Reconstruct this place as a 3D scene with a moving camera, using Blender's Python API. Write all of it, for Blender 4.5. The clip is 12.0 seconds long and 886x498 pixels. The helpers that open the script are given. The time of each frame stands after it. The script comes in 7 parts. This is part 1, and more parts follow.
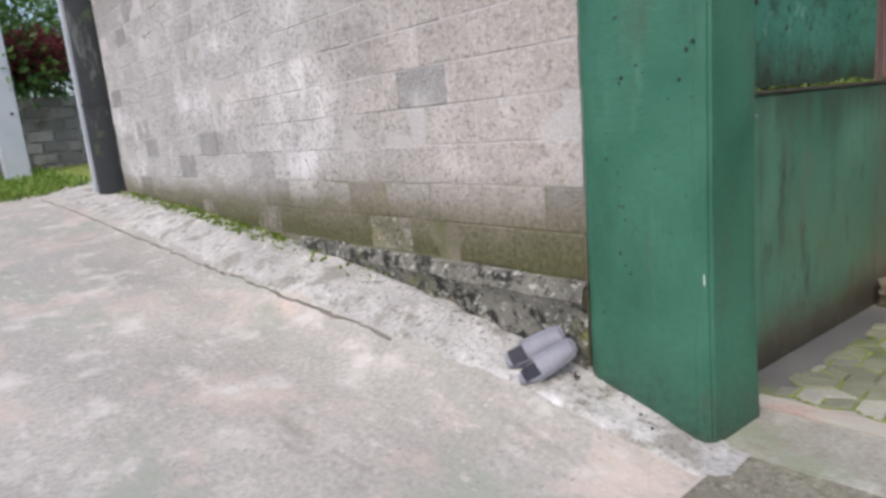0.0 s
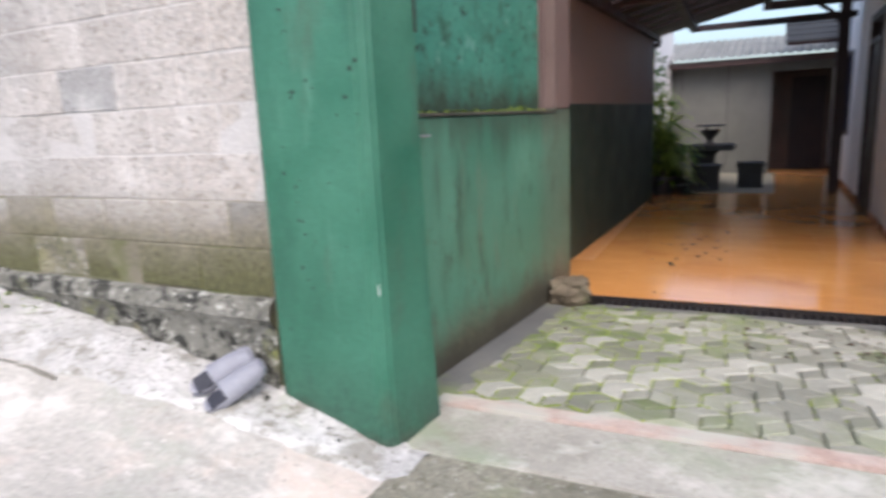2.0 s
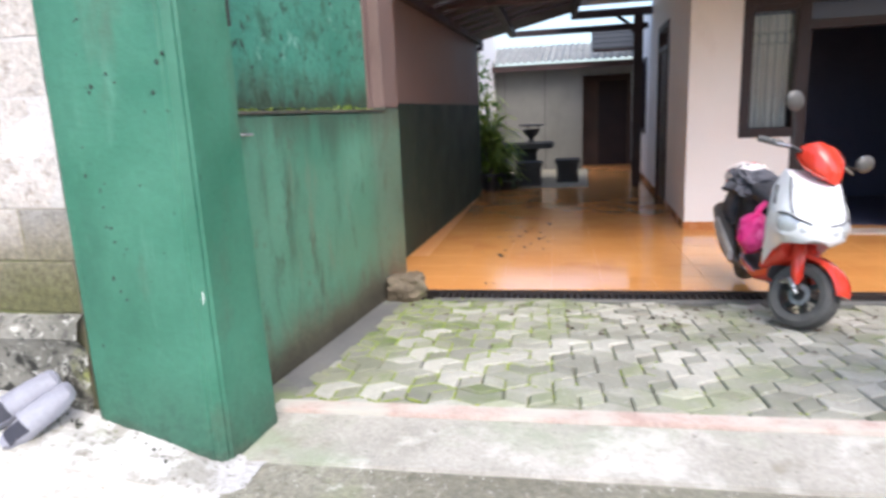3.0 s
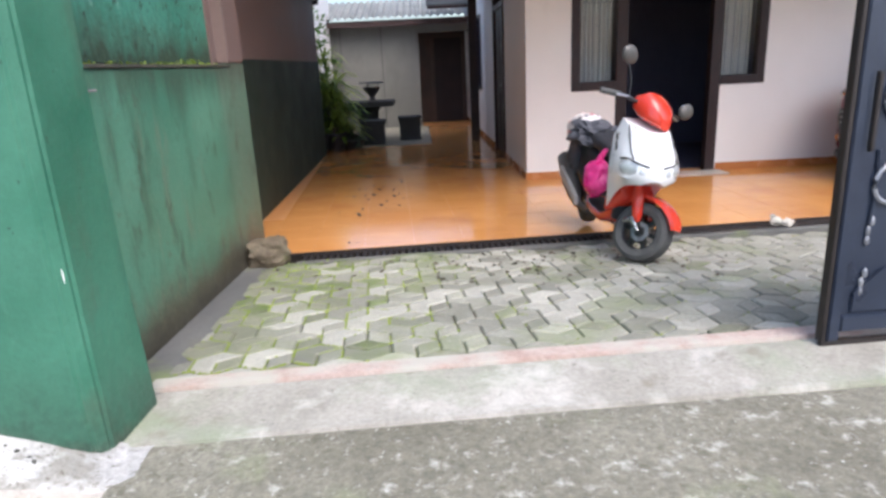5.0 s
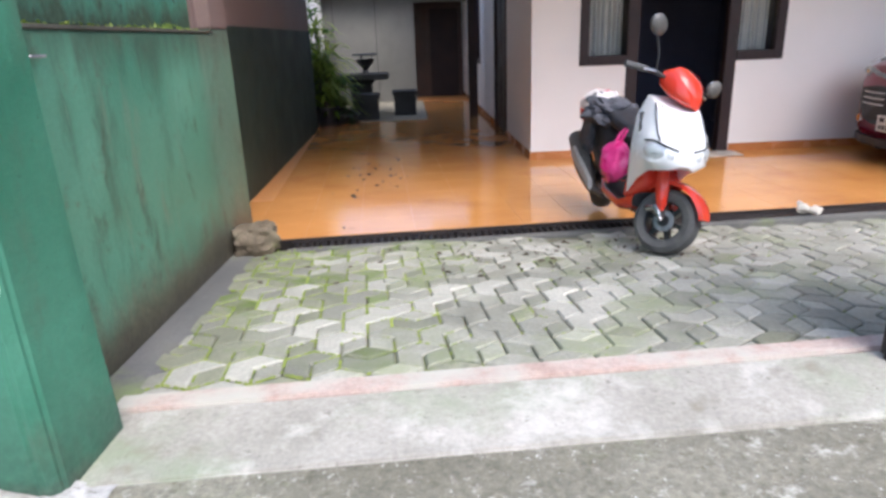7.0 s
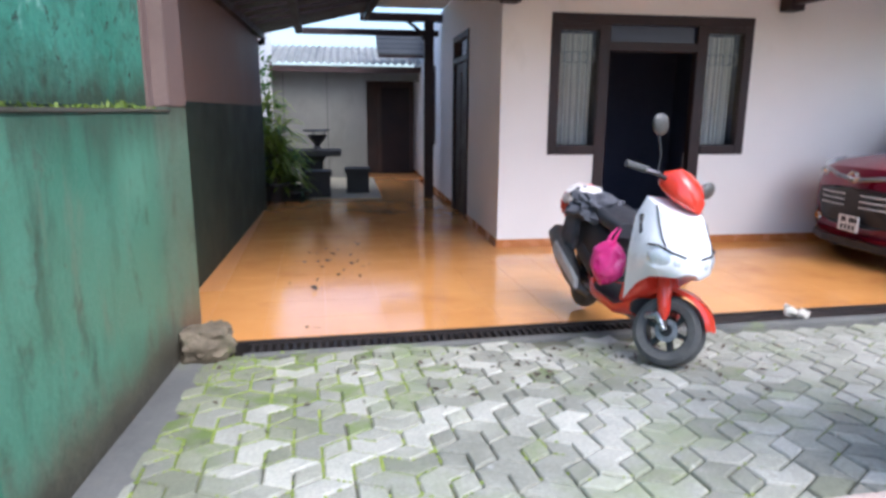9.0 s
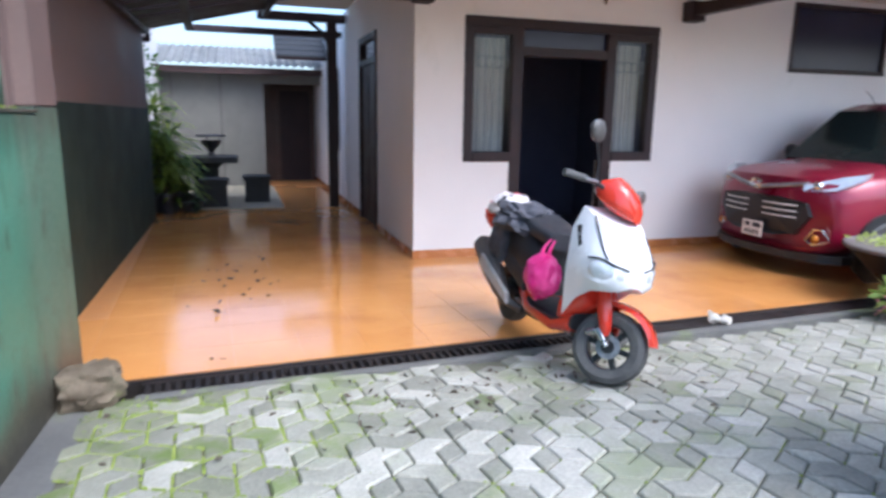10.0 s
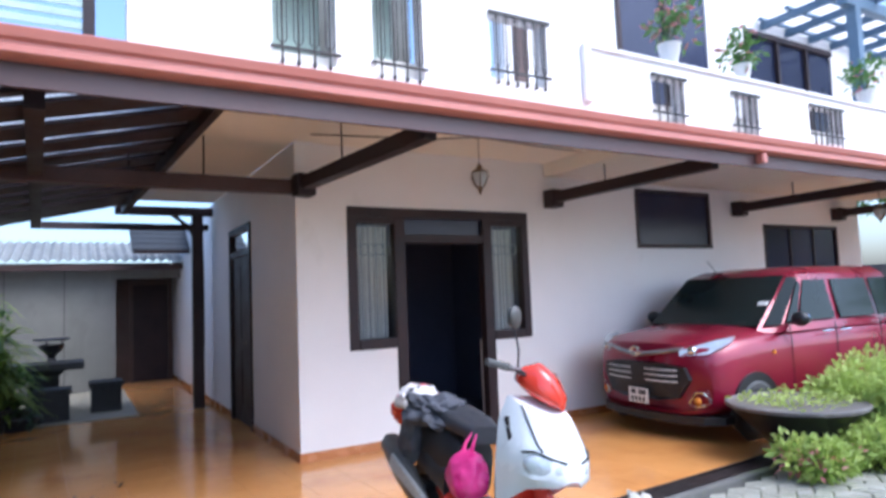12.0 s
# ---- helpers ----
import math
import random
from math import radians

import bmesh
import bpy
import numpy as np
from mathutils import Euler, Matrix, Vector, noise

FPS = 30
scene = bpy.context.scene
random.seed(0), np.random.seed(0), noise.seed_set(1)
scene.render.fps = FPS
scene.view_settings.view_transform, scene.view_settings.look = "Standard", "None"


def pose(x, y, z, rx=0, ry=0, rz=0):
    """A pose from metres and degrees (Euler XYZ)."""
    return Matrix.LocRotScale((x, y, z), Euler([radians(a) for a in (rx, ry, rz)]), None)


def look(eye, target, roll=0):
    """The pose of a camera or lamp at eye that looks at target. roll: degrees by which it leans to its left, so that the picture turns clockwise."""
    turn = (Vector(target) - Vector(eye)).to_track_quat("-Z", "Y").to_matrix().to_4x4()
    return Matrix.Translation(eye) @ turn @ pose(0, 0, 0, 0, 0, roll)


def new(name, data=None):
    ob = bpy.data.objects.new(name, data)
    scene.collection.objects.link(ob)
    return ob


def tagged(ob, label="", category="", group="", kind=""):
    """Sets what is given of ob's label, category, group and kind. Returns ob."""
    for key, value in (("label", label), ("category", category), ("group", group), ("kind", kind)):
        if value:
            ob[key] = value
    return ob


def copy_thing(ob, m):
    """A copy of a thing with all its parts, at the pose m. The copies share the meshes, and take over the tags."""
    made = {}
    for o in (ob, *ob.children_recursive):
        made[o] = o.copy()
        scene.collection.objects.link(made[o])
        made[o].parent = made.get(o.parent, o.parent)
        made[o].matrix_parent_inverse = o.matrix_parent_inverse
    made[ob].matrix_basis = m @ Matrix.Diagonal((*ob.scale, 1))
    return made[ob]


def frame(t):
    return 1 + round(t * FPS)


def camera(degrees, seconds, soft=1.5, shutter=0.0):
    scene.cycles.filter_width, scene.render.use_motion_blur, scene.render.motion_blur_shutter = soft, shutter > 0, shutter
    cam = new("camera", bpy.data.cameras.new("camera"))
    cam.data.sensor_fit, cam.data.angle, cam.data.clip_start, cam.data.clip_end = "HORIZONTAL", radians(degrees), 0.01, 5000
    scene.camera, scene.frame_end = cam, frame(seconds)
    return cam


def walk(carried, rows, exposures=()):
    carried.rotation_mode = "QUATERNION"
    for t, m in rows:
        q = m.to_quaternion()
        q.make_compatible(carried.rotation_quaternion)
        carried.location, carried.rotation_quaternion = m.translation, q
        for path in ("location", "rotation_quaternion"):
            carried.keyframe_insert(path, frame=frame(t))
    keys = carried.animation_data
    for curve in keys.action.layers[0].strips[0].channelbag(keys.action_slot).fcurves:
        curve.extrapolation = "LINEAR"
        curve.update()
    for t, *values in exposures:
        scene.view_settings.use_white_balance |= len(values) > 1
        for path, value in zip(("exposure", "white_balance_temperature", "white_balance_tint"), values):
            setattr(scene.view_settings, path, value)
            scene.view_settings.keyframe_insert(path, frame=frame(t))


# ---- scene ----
cam = camera(69.6, 12.0, soft=3.0, shutter=0.5)
PATH = [
    (0, (1.027, -4.85, 1.412), (-0.477, -3.593, 1.018), -5.1),
    (0.5, (1.084, -4.786, 1.417), (-0.371, -3.467, 1.036), -5.3),
    (1, (1.138, -4.758, 1.388), (-0.222, -3.332, 1.046), -5.2),
    (1.5, (1.181, -4.715, 1.395), (0.016, -3.127, 1.045), -4.2),
    (2, (1.206, -4.659, 1.382), (0.306, -2.917, 0.986), -2.6),
    (2.5, (1.237, -4.608, 1.374), (0.648, -2.738, 0.975), -1.8),
    (3, (1.247, -4.654, 1.37), (0.812, -2.747, 0.954), -2.5),
    (3.5, (1.233, -4.708, 1.371), (1.054, -2.781, 0.866), -2.9),
    (5.5, (1.039, -4.626, 1.345), (1.099, -2.706, 0.788), -2.8),
    (6, (1.037, -4.491, 1.344), (0.96, -2.567, 0.801), -2.3),
    (6.5, (1.029, -4.374, 1.327), (1.024, -2.48, 0.685), -2.1),
    (8.5, (0.797, -3.971, 1.351), (1.043, -2.048, 0.861), -1.7),
    (9, (0.754, -3.818, 1.411), (1.043, -1.884, 0.991), 0.4),
    (9.5, (0.747, -3.659, 1.373), (1.137, -1.73, 1.017), 2.2),
    (10, (0.673, -3.453, 1.4), (1.267, -1.585, 1.001), 0.9),
    (10.5, (0.55, -3.332, 1.454), (1.355, -1.524, 1.164), -1.7),
    (11, (0.509, -3.275, 1.483), (1.422, -1.501, 1.35), -0.1),
    (11.5, (0.487, -3.186, 1.489), (1.428, -1.421, 1.473), -0.8),
    (12, (0.498, -3.155, 1.473), (1.501, -1.431, 1.622), -2.3),
]
EXPOSURES = [(0.0, 0.4, 6350, 12), (1.0, 0.45, 6300, 12), (1.5, 0.56, 6300, 12), (1.9, 0.86, 6250, 12), (2.4, 1.26, 6200, 11), (3.2, 1.42, 6150, 11), (5.5, 1.18, 6100, 11), (6.5, 1.22, 6050, 11), (8.5, 1.37, 5700, 10), (10.0, 1.43, 5450, 10), (11.0, 1.47, 5330, 10), (12.0, 1.4, 5250, 10)]
walk(cam, [(t, look(e, g, r)) for t, e, g, r in PATH], EXPOSURES)

# ---- world and sun: bright overcast day ----
world = bpy.data.worlds.new("overcast_sky")
scene.world = world
world.use_nodes = True
wn = world.node_tree.nodes
sky = wn.new("ShaderNodeTexSky")
sky.sky_type = "NISHITA"
sky.sun_disc = False
sky.sun_elevation = radians(52)
sky.sun_rotation = radians(150)
sky.air_density, sky.dust_density, sky.ozone_density = 1.0, 3.5, 1.0
wn["Background"].inputs["Strength"].default_value = 0.15
world.node_tree.links.new(sky.outputs[0], wn["Background"].inputs["Color"])
sun_data = bpy.data.lights.new("sun", "SUN")
sun_data.energy, sun_data.angle, sun_data.color = 0.8, radians(40), (1.0, 0.97, 0.92)
sun = new("sun", sun_data)
sun.matrix_world = look((4.0, -8.0, 11.0), (1, 0, 0))


# ---- materials ----
def ramp(nt, src, lo, hi, c0, c1):
    r = nt.nodes.new("ShaderNodeValToRGB")
    r.color_ramp.elements[0].position, r.color_ramp.elements[1].position = lo, hi
    r.color_ramp.elements[0].color = (*c0, 1) if len(c0) == 3 else c0
    r.color_ramp.elements[1].color = (*c1, 1) if len(c1) == 3 else c1
    nt.links.new(src, r.inputs[0])
    return r.outputs[0]


def noise_out(nt, vec, scale, detail=4.0, rough=0.6, stretch=None):
    if stretch:
        mp = nt.nodes.new("ShaderNodeMapping")
        mp.inputs["Scale"].default_value = stretch
        nt.links.new(vec, mp.inputs[0])
        vec = mp.outputs[0]
    n = nt.nodes.new("ShaderNodeTexNoise")
    n.inputs["Scale"].default_value, n.inputs["Detail"].default_value, n.inputs["Roughness"].default_value = scale, detail, rough
    nt.links.new(vec, n.inputs["Vector"])
    return n.outputs["Fac"]


def mixc(nt, fac, a, b, mode="MIX"):
    m = nt.nodes.new("ShaderNodeMix")
    m.data_type, m.blend_type = "RGBA", mode
    if isinstance(fac, float):
        m.inputs[0].default_value = fac
    else:
        nt.links.new(fac, m.inputs[0])
    for sock, v in ((m.inputs[6], a), (m.inputs[7], b)):
        if isinstance(v, tuple):
            sock.default_value = (*v, 1)
        else:
            nt.links.new(v, sock)
    return m.outputs[2]


def mat(name, c0, c1, rough=0.7, scale=6.0, fine=60.0, bump=0.15, metal=0.0, stains=(), vary=0.0, coat=0.0, grain=0.35, spec=0.5, rough_var=0.1):
    """Two scales of tone between c0 and c1, stains as (colour, scale, low, high, stretch), bump, and a tone per object."""
    m = bpy.data.materials.new(name)
    m.use_nodes = True
    nt = m.node_tree
    b = nt.nodes["Principled BSDF"]
    vec = nt.nodes.new("ShaderNodeNewGeometry").outputs["Position"]
    big = noise_out(nt, vec, scale)
    small = noise_out(nt, vec, fine, 3.0, 0.7)
    col = ramp(nt, big, 0.3, 0.7, c0, c1)
    shade = ramp(nt, small, 0.25, 0.75, (1 - grain,) * 3, (1 + grain * 0.0,) * 3)
    col = mixc(nt, 1.0, col, shade, "MULTIPLY")
    for c, sc, lo, hi, st in stains:
        f = ramp(nt, noise_out(nt, vec, sc, 6.0, 0.65, st), lo, hi, (0, 0, 0), (1, 1, 1))
        col = mixc(nt, f, col, c)
    if vary:
        info = nt.nodes.new("ShaderNodeObjectInfo")
        v = ramp(nt, info.outputs["Random"], 0.0, 1.0, (1 - vary,) * 3, (1 + vary * 0.4,) * 3)
        col = mixc(nt, 1.0, col, v, "MULTIPLY")
    nt.links.new(col, b.inputs["Base Color"])
    b.inputs["Metallic"].default_value = metal
    b.inputs["Specular IOR Level"].default_value = spec
    r = ramp(nt, big, 0.3, 0.7, (max(rough - rough_var, 0.02),) * 3, (min(rough + rough_var, 1),) * 3)
    nt.links.new(r, b.inputs["Roughness"])
    b.inputs["Coat Weight"].default_value = coat
    b.inputs["Coat Roughness"].default_value = 0.08
    if bump:
        bp = nt.nodes.new("ShaderNodeBump")
        bp.inputs["Strength"].default_value, bp.inputs["Distance"].default_value = bump, 0.01
        add = nt.nodes.new("ShaderNodeMath")
        nt.links.new(big, add.inputs[0]), nt.links.new(small, add.inputs[1])
        nt.links.new(add.outputs[0], bp.inputs["Height"])
        nt.links.new(bp.outputs[0], b.inputs["Normal"])
    return m


def band(m, colour, coef, lo, hi, scale, amp, stretch=None, most=1.0):
    """A stain that covers m where coef.P, blurred by noise, lies under lo and fades out towards hi."""
    nt = m.node_tree
    b = nt.nodes["Principled BSDF"]
    src = b.inputs["Base Color"].links[0].from_socket
    pos = nt.nodes.new("ShaderNodeNewGeometry").outputs["Position"]
    dot = nt.nodes.new("ShaderNodeVectorMath")
    dot.operation = "DOT_PRODUCT"
    dot.inputs[1].default_value = coef
    nt.links.new(pos, dot.inputs[0])
    blur = nt.nodes.new("ShaderNodeMath")
    blur.operation = "MULTIPLY_ADD"
    nt.links.new(noise_out(nt, pos, scale, 6.0, 0.65, stretch), blur.inputs[0])
    blur.inputs[1].default_value = amp * 2
    nt.links.new(dot.outputs["Value"], blur.inputs[2])
    rng = nt.nodes.new("ShaderNodeMapRange")
    rng.inputs["From Min"].default_value, rng.inputs["From Max"].default_value = lo + amp, hi + amp
    rng.inputs["To Min"].default_value, rng.inputs["To Max"].default_value = most, 0.0
    nt.links.new(blur.outputs[0], rng.inputs["Value"])
    grainy = ramp(nt, noise_out(nt, pos, 34.0, 5.0, 0.75), 0.34, 0.66, tuple(c * 0.55 for c in colour), tuple(c * 1.4 for c in colour))
    nt.links.new(mixc(nt, rng.outputs["Result"], src, grainy), b.inputs["Base Color"])


def glass(name, tint=(0.9, 0.95, 0.95), rough=0.02):
    m = bpy.data.materials.new(name)
    m.use_nodes = True
    b = m.node_tree.nodes["Principled BSDF"]
    b.inputs["Base Color"].default_value = (*tint, 1)
    b.inputs["Transmission Weight"].default_value = 1.0
    b.inputs["Roughness"].default_value = rough
    b.inputs["IOR"].default_value = 1.2
    return m


M_ROAD = mat("road_concrete", (0.43, 0.41, 0.37), (0.62, 0.585, 0.53), 0.75, 0.9, 38, 0.45, grain=0.4,
             stains=(((0.60, 0.50, 0.43), 1.1, 0.50, 0.66, None), ((0.34, 0.36, 0.30), 1.5, 0.52, 0.66, (0.6, 1.3, 1)), ((0.66, 0.63, 0.585), 3.2, 0.54, 0.72, None), ((0.27, 0.25, 0.215), 3.0, 0.60, 0.76, (0.5, 1.8, 1)), ((0.60, 0.57, 0.53), 11.0, 0.58, 0.74, (0.6, 1.4, 1)), ((0.18, 0.165, 0.135), 30.0, 0.60, 0.78, None), ((0.66, 0.63, 0.59), 24.0, 0.62, 0.76, None)))
M_APRON = mat("rough_concrete", (0.46, 0.445, 0.42), (0.72, 0.70, 0.67), 0.85, 2.2, 45, 0.8, grain=0.4,
              stains=(((0.30, 0.285, 0.25), 5.0, 0.52, 0.62, None), ((0.72, 0.71, 0.69), 6.5, 0.55, 0.72, None), ((0.15, 0.14, 0.11), 40.0, 0.57, 0.67, None), ((0.24, 0.27, 0.15), 3.0, 0.60, 0.78, None), ((0.22, 0.205, 0.17), 9.0, 0.58, 0.70, None)))
M_RAMP = mat("ramp_concrete", (0.34, 0.32, 0.27), (0.53, 0.50, 0.44), 0.8, 2.5, 50, 0.5, grain=0.35,
             stains=(((0.26, 0.30, 0.20), 1.3, 0.50, 0.68, None), ((0.60, 0.58, 0.53), 3.4, 0.52, 0.70, None), ((0.24, 0.22, 0.17), 6.0, 0.58, 0.74, None), ((0.16, 0.15, 0.11), 26.0, 0.62, 0.74, None)))
M_AGG = mat("worn_aggregate_concrete", (0.22, 0.205, 0.15), (0.34, 0.32, 0.25), 0.85, 1.4, 42, 0.9, grain=0.55,
            stains=(((0.50, 0.48, 0.42), 14.0, 0.56, 0.70, None), ((0.12, 0.11, 0.075), 18.0, 0.56, 0.70, None), ((0.25, 0.28, 0.15), 1.6, 0.54, 0.74, None), ((0.60, 0.585, 0.53), 40.0, 0.62, 0.72, None)))
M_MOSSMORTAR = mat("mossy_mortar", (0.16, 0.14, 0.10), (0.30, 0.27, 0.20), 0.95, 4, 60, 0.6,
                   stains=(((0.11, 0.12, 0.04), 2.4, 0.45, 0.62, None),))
M_KERB = mat("pinkish_kerb", (0.50, 0.36, 0.30), (0.66, 0.55, 0.49), 0.8, 6, 60, 0.4,
             stains=(((0.48, 0.46, 0.40), 3.0, 0.44, 0.60, None), ((0.2, 0.2, 0.14), 5.0, 0.64, 0.8, None)))
M_BLOCK = mat("old_concrete_block", (0.52, 0.505, 0.485), (0.76, 0.745, 0.73), 0.9, 1.6, 55, 0.9, vary=0.11, grain=0.5,
              stains=(((0.47, 0.42, 0.375), 0.8, 0.54, 0.74, None), ((0.80, 0.795, 0.79), 1.6, 0.54, 0.74, None), ((0.24, 0.23, 0.22), 2.0, 0.56, 0.78, (0.7, 1, 1.4)), ((0.18, 0.165, 0.15), 42.0, 0.54, 0.64, None), ((0.80, 0.79, 0.78), 30.0, 0.60, 0.70, None)))
band(M_BLOCK, (0.44, 0.375, 0.315), (-1, 0, 0), 0.7, 3.2, 1.1, 0.9, None, 0.5)
band(M_BLOCK, (0.27, 0.25, 0.235), (0.04, 0, -1), -3.1, -2.7, 1.6, 0.5, (0.6, 1, 1.6), 0.6)
M_BLOCK_DARK = mat("dark_concrete_block", (0.36, 0.35, 0.335), (0.54, 0.525, 0.51), 0.9, 2.0, 55, 0.9, vary=0.15, grain=0.5,
                   stains=(((0.16, 0.15, 0.14), 38.0, 0.56, 0.66, None), ((0.6, 0.59, 0.57), 3.0, 0.56, 0.72, None)))
M_BLOCK_MOSS = mat("mossy_concrete_block", (0.17, 0.15, 0.115), (0.36, 0.325, 0.265), 0.92, 3.0, 45, 0.7, vary=0.16,
                   stains=(((0.12, 0.125, 0.04), 2.4, 0.45, 0.66, None), ((0.29, 0.27, 0.14), 1.6, 0.52, 0.72, None), ((0.42, 0.40, 0.365), 2.6, 0.56, 0.70, None), ((0.40, 0.38, 0.34), 14.0, 0.56, 0.68, None), ((0.05, 0.05, 0.04), 34.0, 0.53, 0.63, None)))
M_BLOCK_MID = mat("stained_concrete_block", (0.30, 0.28, 0.24), (0.48, 0.455, 0.41), 0.92, 2.4, 48, 0.8, vary=0.14, grain=0.5,
                  stains=(((0.31, 0.29, 0.17), 1.8, 0.50, 0.72, None), ((0.17, 0.16, 0.12), 3.2, 0.52, 0.68, None), ((0.12, 0.11, 0.09), 38.0, 0.55, 0.65, None)))
for _m in (M_BLOCK, M_BLOCK_DARK, M_BLOCK_MID):
    band(_m, (0.19, 0.165, 0.115), (0, 0, 1), 0.92, 1.18, 1.7, 0.20, (0.7, 1, 1.5), 0.88)
    band(_m, (0.085, 0.085, 0.03), (0, 0, 1), 0.74, 1.02, 2.6, 0.22, (0.8, 1, 1.4), 0.9)
M_FARBLOCK = mat("old_grey_block", (0.26, 0.25, 0.22), (0.46, 0.44, 0.40), 0.92, 3.0, 45, 0.7, vary=0.3,
                 stains=(((0.12, 0.125, 0.06), 2.4, 0.52, 0.66, None),))
M_MORTAR = mat("mortar", (0.50, 0.475, 0.45), (0.68, 0.655, 0.635), 0.95, 3, 60, 0.5, stains=(((0.22, 0.20, 0.17), 5.0, 0.55, 0.72, None),))
band(M_MORTAR, (0.17, 0.15, 0.10), (0, 0, 1), 0.92, 1.18, 1.7, 0.20, (0.7, 1, 1.5), 0.9)
M_CEMENT = mat("smooth_grey_cement", (0.115, 0.115, 0.11), (0.20, 0.195, 0.18), 0.75, 2.0, 50, 0.3, grain=0.25,
               stains=(((0.20, 0.24, 0.10), 1.6, 0.55, 0.7, None), ((0.15, 0.145, 0.12), 4.0, 0.56, 0.7, None)))
# highlight on the planter rim, painted as a pale colour
M_RIMLIGHT = mat("rim_highlight_grey", (0.13, 0.115, 0.11), (0.24, 0.22, 0.21), 0.6, 5, 60, 0.3)
M_FOOTING = mat("mossy_footing", (0.13, 0.125, 0.10), (0.30, 0.29, 0.25), 0.95, 5, 45, 0.8,
                stains=(((0.20, 0.21, 0.06), 3.0, 0.57, 0.7, None), ((0.025, 0.025, 0.02), 9.0, 0.50, 0.58, None), ((0.44, 0.43, 0.38), 26.0, 0.56, 0.64, None), ((0.02, 0.02, 0.018), 34.0, 0.58, 0.66, None)))
M_GREEN = mat("green_wall_paint", (0.028, 0.140, 0.085), (0.056, 0.200, 0.128), 0.42, 2.6, 34, 0.34, grain=0.18,
              stains=(((0.020, 0.098, 0.060), 2.2, 0.48, 0.68, (1, 1, 0.4)), ((0.085, 0.225, 0.155), 3.5, 0.58, 0.74, (1.4, 1.4, 0.3)), ((0.06, 0.10, 0.065), 4.0, 0.58, 0.78, (1, 1, 0.35)), ((0.015, 0.045, 0.028), 30.0, 0.66, 0.74, None), ((0.16, 0.30, 0.22), 44.0, 0.70, 0.76, None)))
band(M_GREEN, (0.075, 0.075, 0.055), (0.3, 0, 1), 0.10, 0.155, 7.0, 0.06, None, 0.95)
band(M_GREEN, (0.03, 0.075, 0.05), (0.3, 0, 1), 0.12, 0.42, 4.0, 0.25, (1.5, 1.5, 0.6), 0.6)
M_GREEN_OLD = mat("weathered_green_paint", (0.066, 0.215, 0.14), (0.125, 0.31, 0.21), 0.5, 1.8, 45, 0.3, grain=0.2,
                  stains=(((0.19, 0.185, 0.13), 1.5, 0.54, 0.74, (1.5, 2.0, 0.5)), ((0.034, 0.065, 0.04), 1.5, 0.52, 0.70, (1.5, 1.7, 0.5)), ((0.25, 0.33, 0.24), 3.0, 0.64, 0.76, (2, 2.2, 0.22)), ((0.035, 0.05, 0.03), 6.0, 0.58, 0.74, (1, 1, 0.6)), ((0.09, 0.09, 0.06), 7.0, 0.60, 0.78, None), ((0.02, 0.04, 0.02), 26.0, 0.68, 0.75, None)))
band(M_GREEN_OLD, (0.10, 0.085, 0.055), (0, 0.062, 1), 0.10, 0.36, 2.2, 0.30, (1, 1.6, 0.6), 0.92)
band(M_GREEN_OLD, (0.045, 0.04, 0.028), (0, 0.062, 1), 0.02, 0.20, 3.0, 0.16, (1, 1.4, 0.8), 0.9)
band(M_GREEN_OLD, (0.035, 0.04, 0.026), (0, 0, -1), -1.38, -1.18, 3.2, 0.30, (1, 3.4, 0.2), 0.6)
band(M_GREEN_OLD, (0.15, 0.125, 0.10), (0, -1, 0), 0.0, 0.5, 2.6, 0.40, (1, 3.4, 0.12), 0.4)
M_TURQ = mat("turquoise_rough_render", (0.035, 0.21, 0.14), (0.085, 0.31, 0.22), 0.8, 2.5, 30, 0.8, grain=0.35,
             stains=(((0.03, 0.11, 0.07), 5.0, 0.53, 0.66, None), ((0.05, 0.05, 0.03), 3.0, 0.60, 0.72, None), ((0.015, 0.03, 0.02), 13.0, 0.58, 0.66, None), ((0.20, 0.40, 0.32), 7.0, 0.62, 0.72, None)))
band(M_TURQ, (0.03, 0.045, 0.022), (0, 0, 1), 1.44, 1.66, 4.0, 0.26, (1, 1.5, 0.8), 0.9)
M_DAMP = mat("damp_bare_render", (0.075, 0.072, 0.055), (0.135, 0.128, 0.10), 0.7, 3, 50, 0.35,
             stains=(((0.045, 0.10, 0.055), 5.0, 0.56, 0.70, None), ((0.14, 0.12, 0.095), 9.0, 0.58, 0.70, None)))
M_BROWNWALL = mat("brown_wall_paint", (0.15, 0.10, 0.088), (0.21, 0.145, 0.128), 0.6, 1.5, 50, 0.12, grain=0.15,
                  stains=(((0.13, 0.085, 0.07), 2.0, 0.58, 0.78, (1, 1, 0.3)),))
M_DARKGREEN = mat("dark_green_gloss_paint", (0.008, 0.020, 0.013), (0.015, 0.032, 0.021), 0.6, 2, 60, 0.04, grain=0.15)
M_WHITE = mat("white_wall_paint", (0.76, 0.73, 0.715), (0.82, 0.79, 0.775), 0.6, 0.9, 120, 0.05, grain=0.03,
              stains=(((0.66, 0.63, 0.60), 1.4, 0.66, 0.85, (1, 1, 0.5)),))
M_CEIL = mat("cream_ceiling_paint", (0.80, 0.76, 0.69), (0.84, 0.80, 0.73), 0.7, 1.0, 90, 0.04, grain=0.04)
M_SKIRT = mat("terracotta_skirting", (0.44, 0.165, 0.055), (0.52, 0.21, 0.075), 0.25, 3, 90, 0.03, grain=0.1)
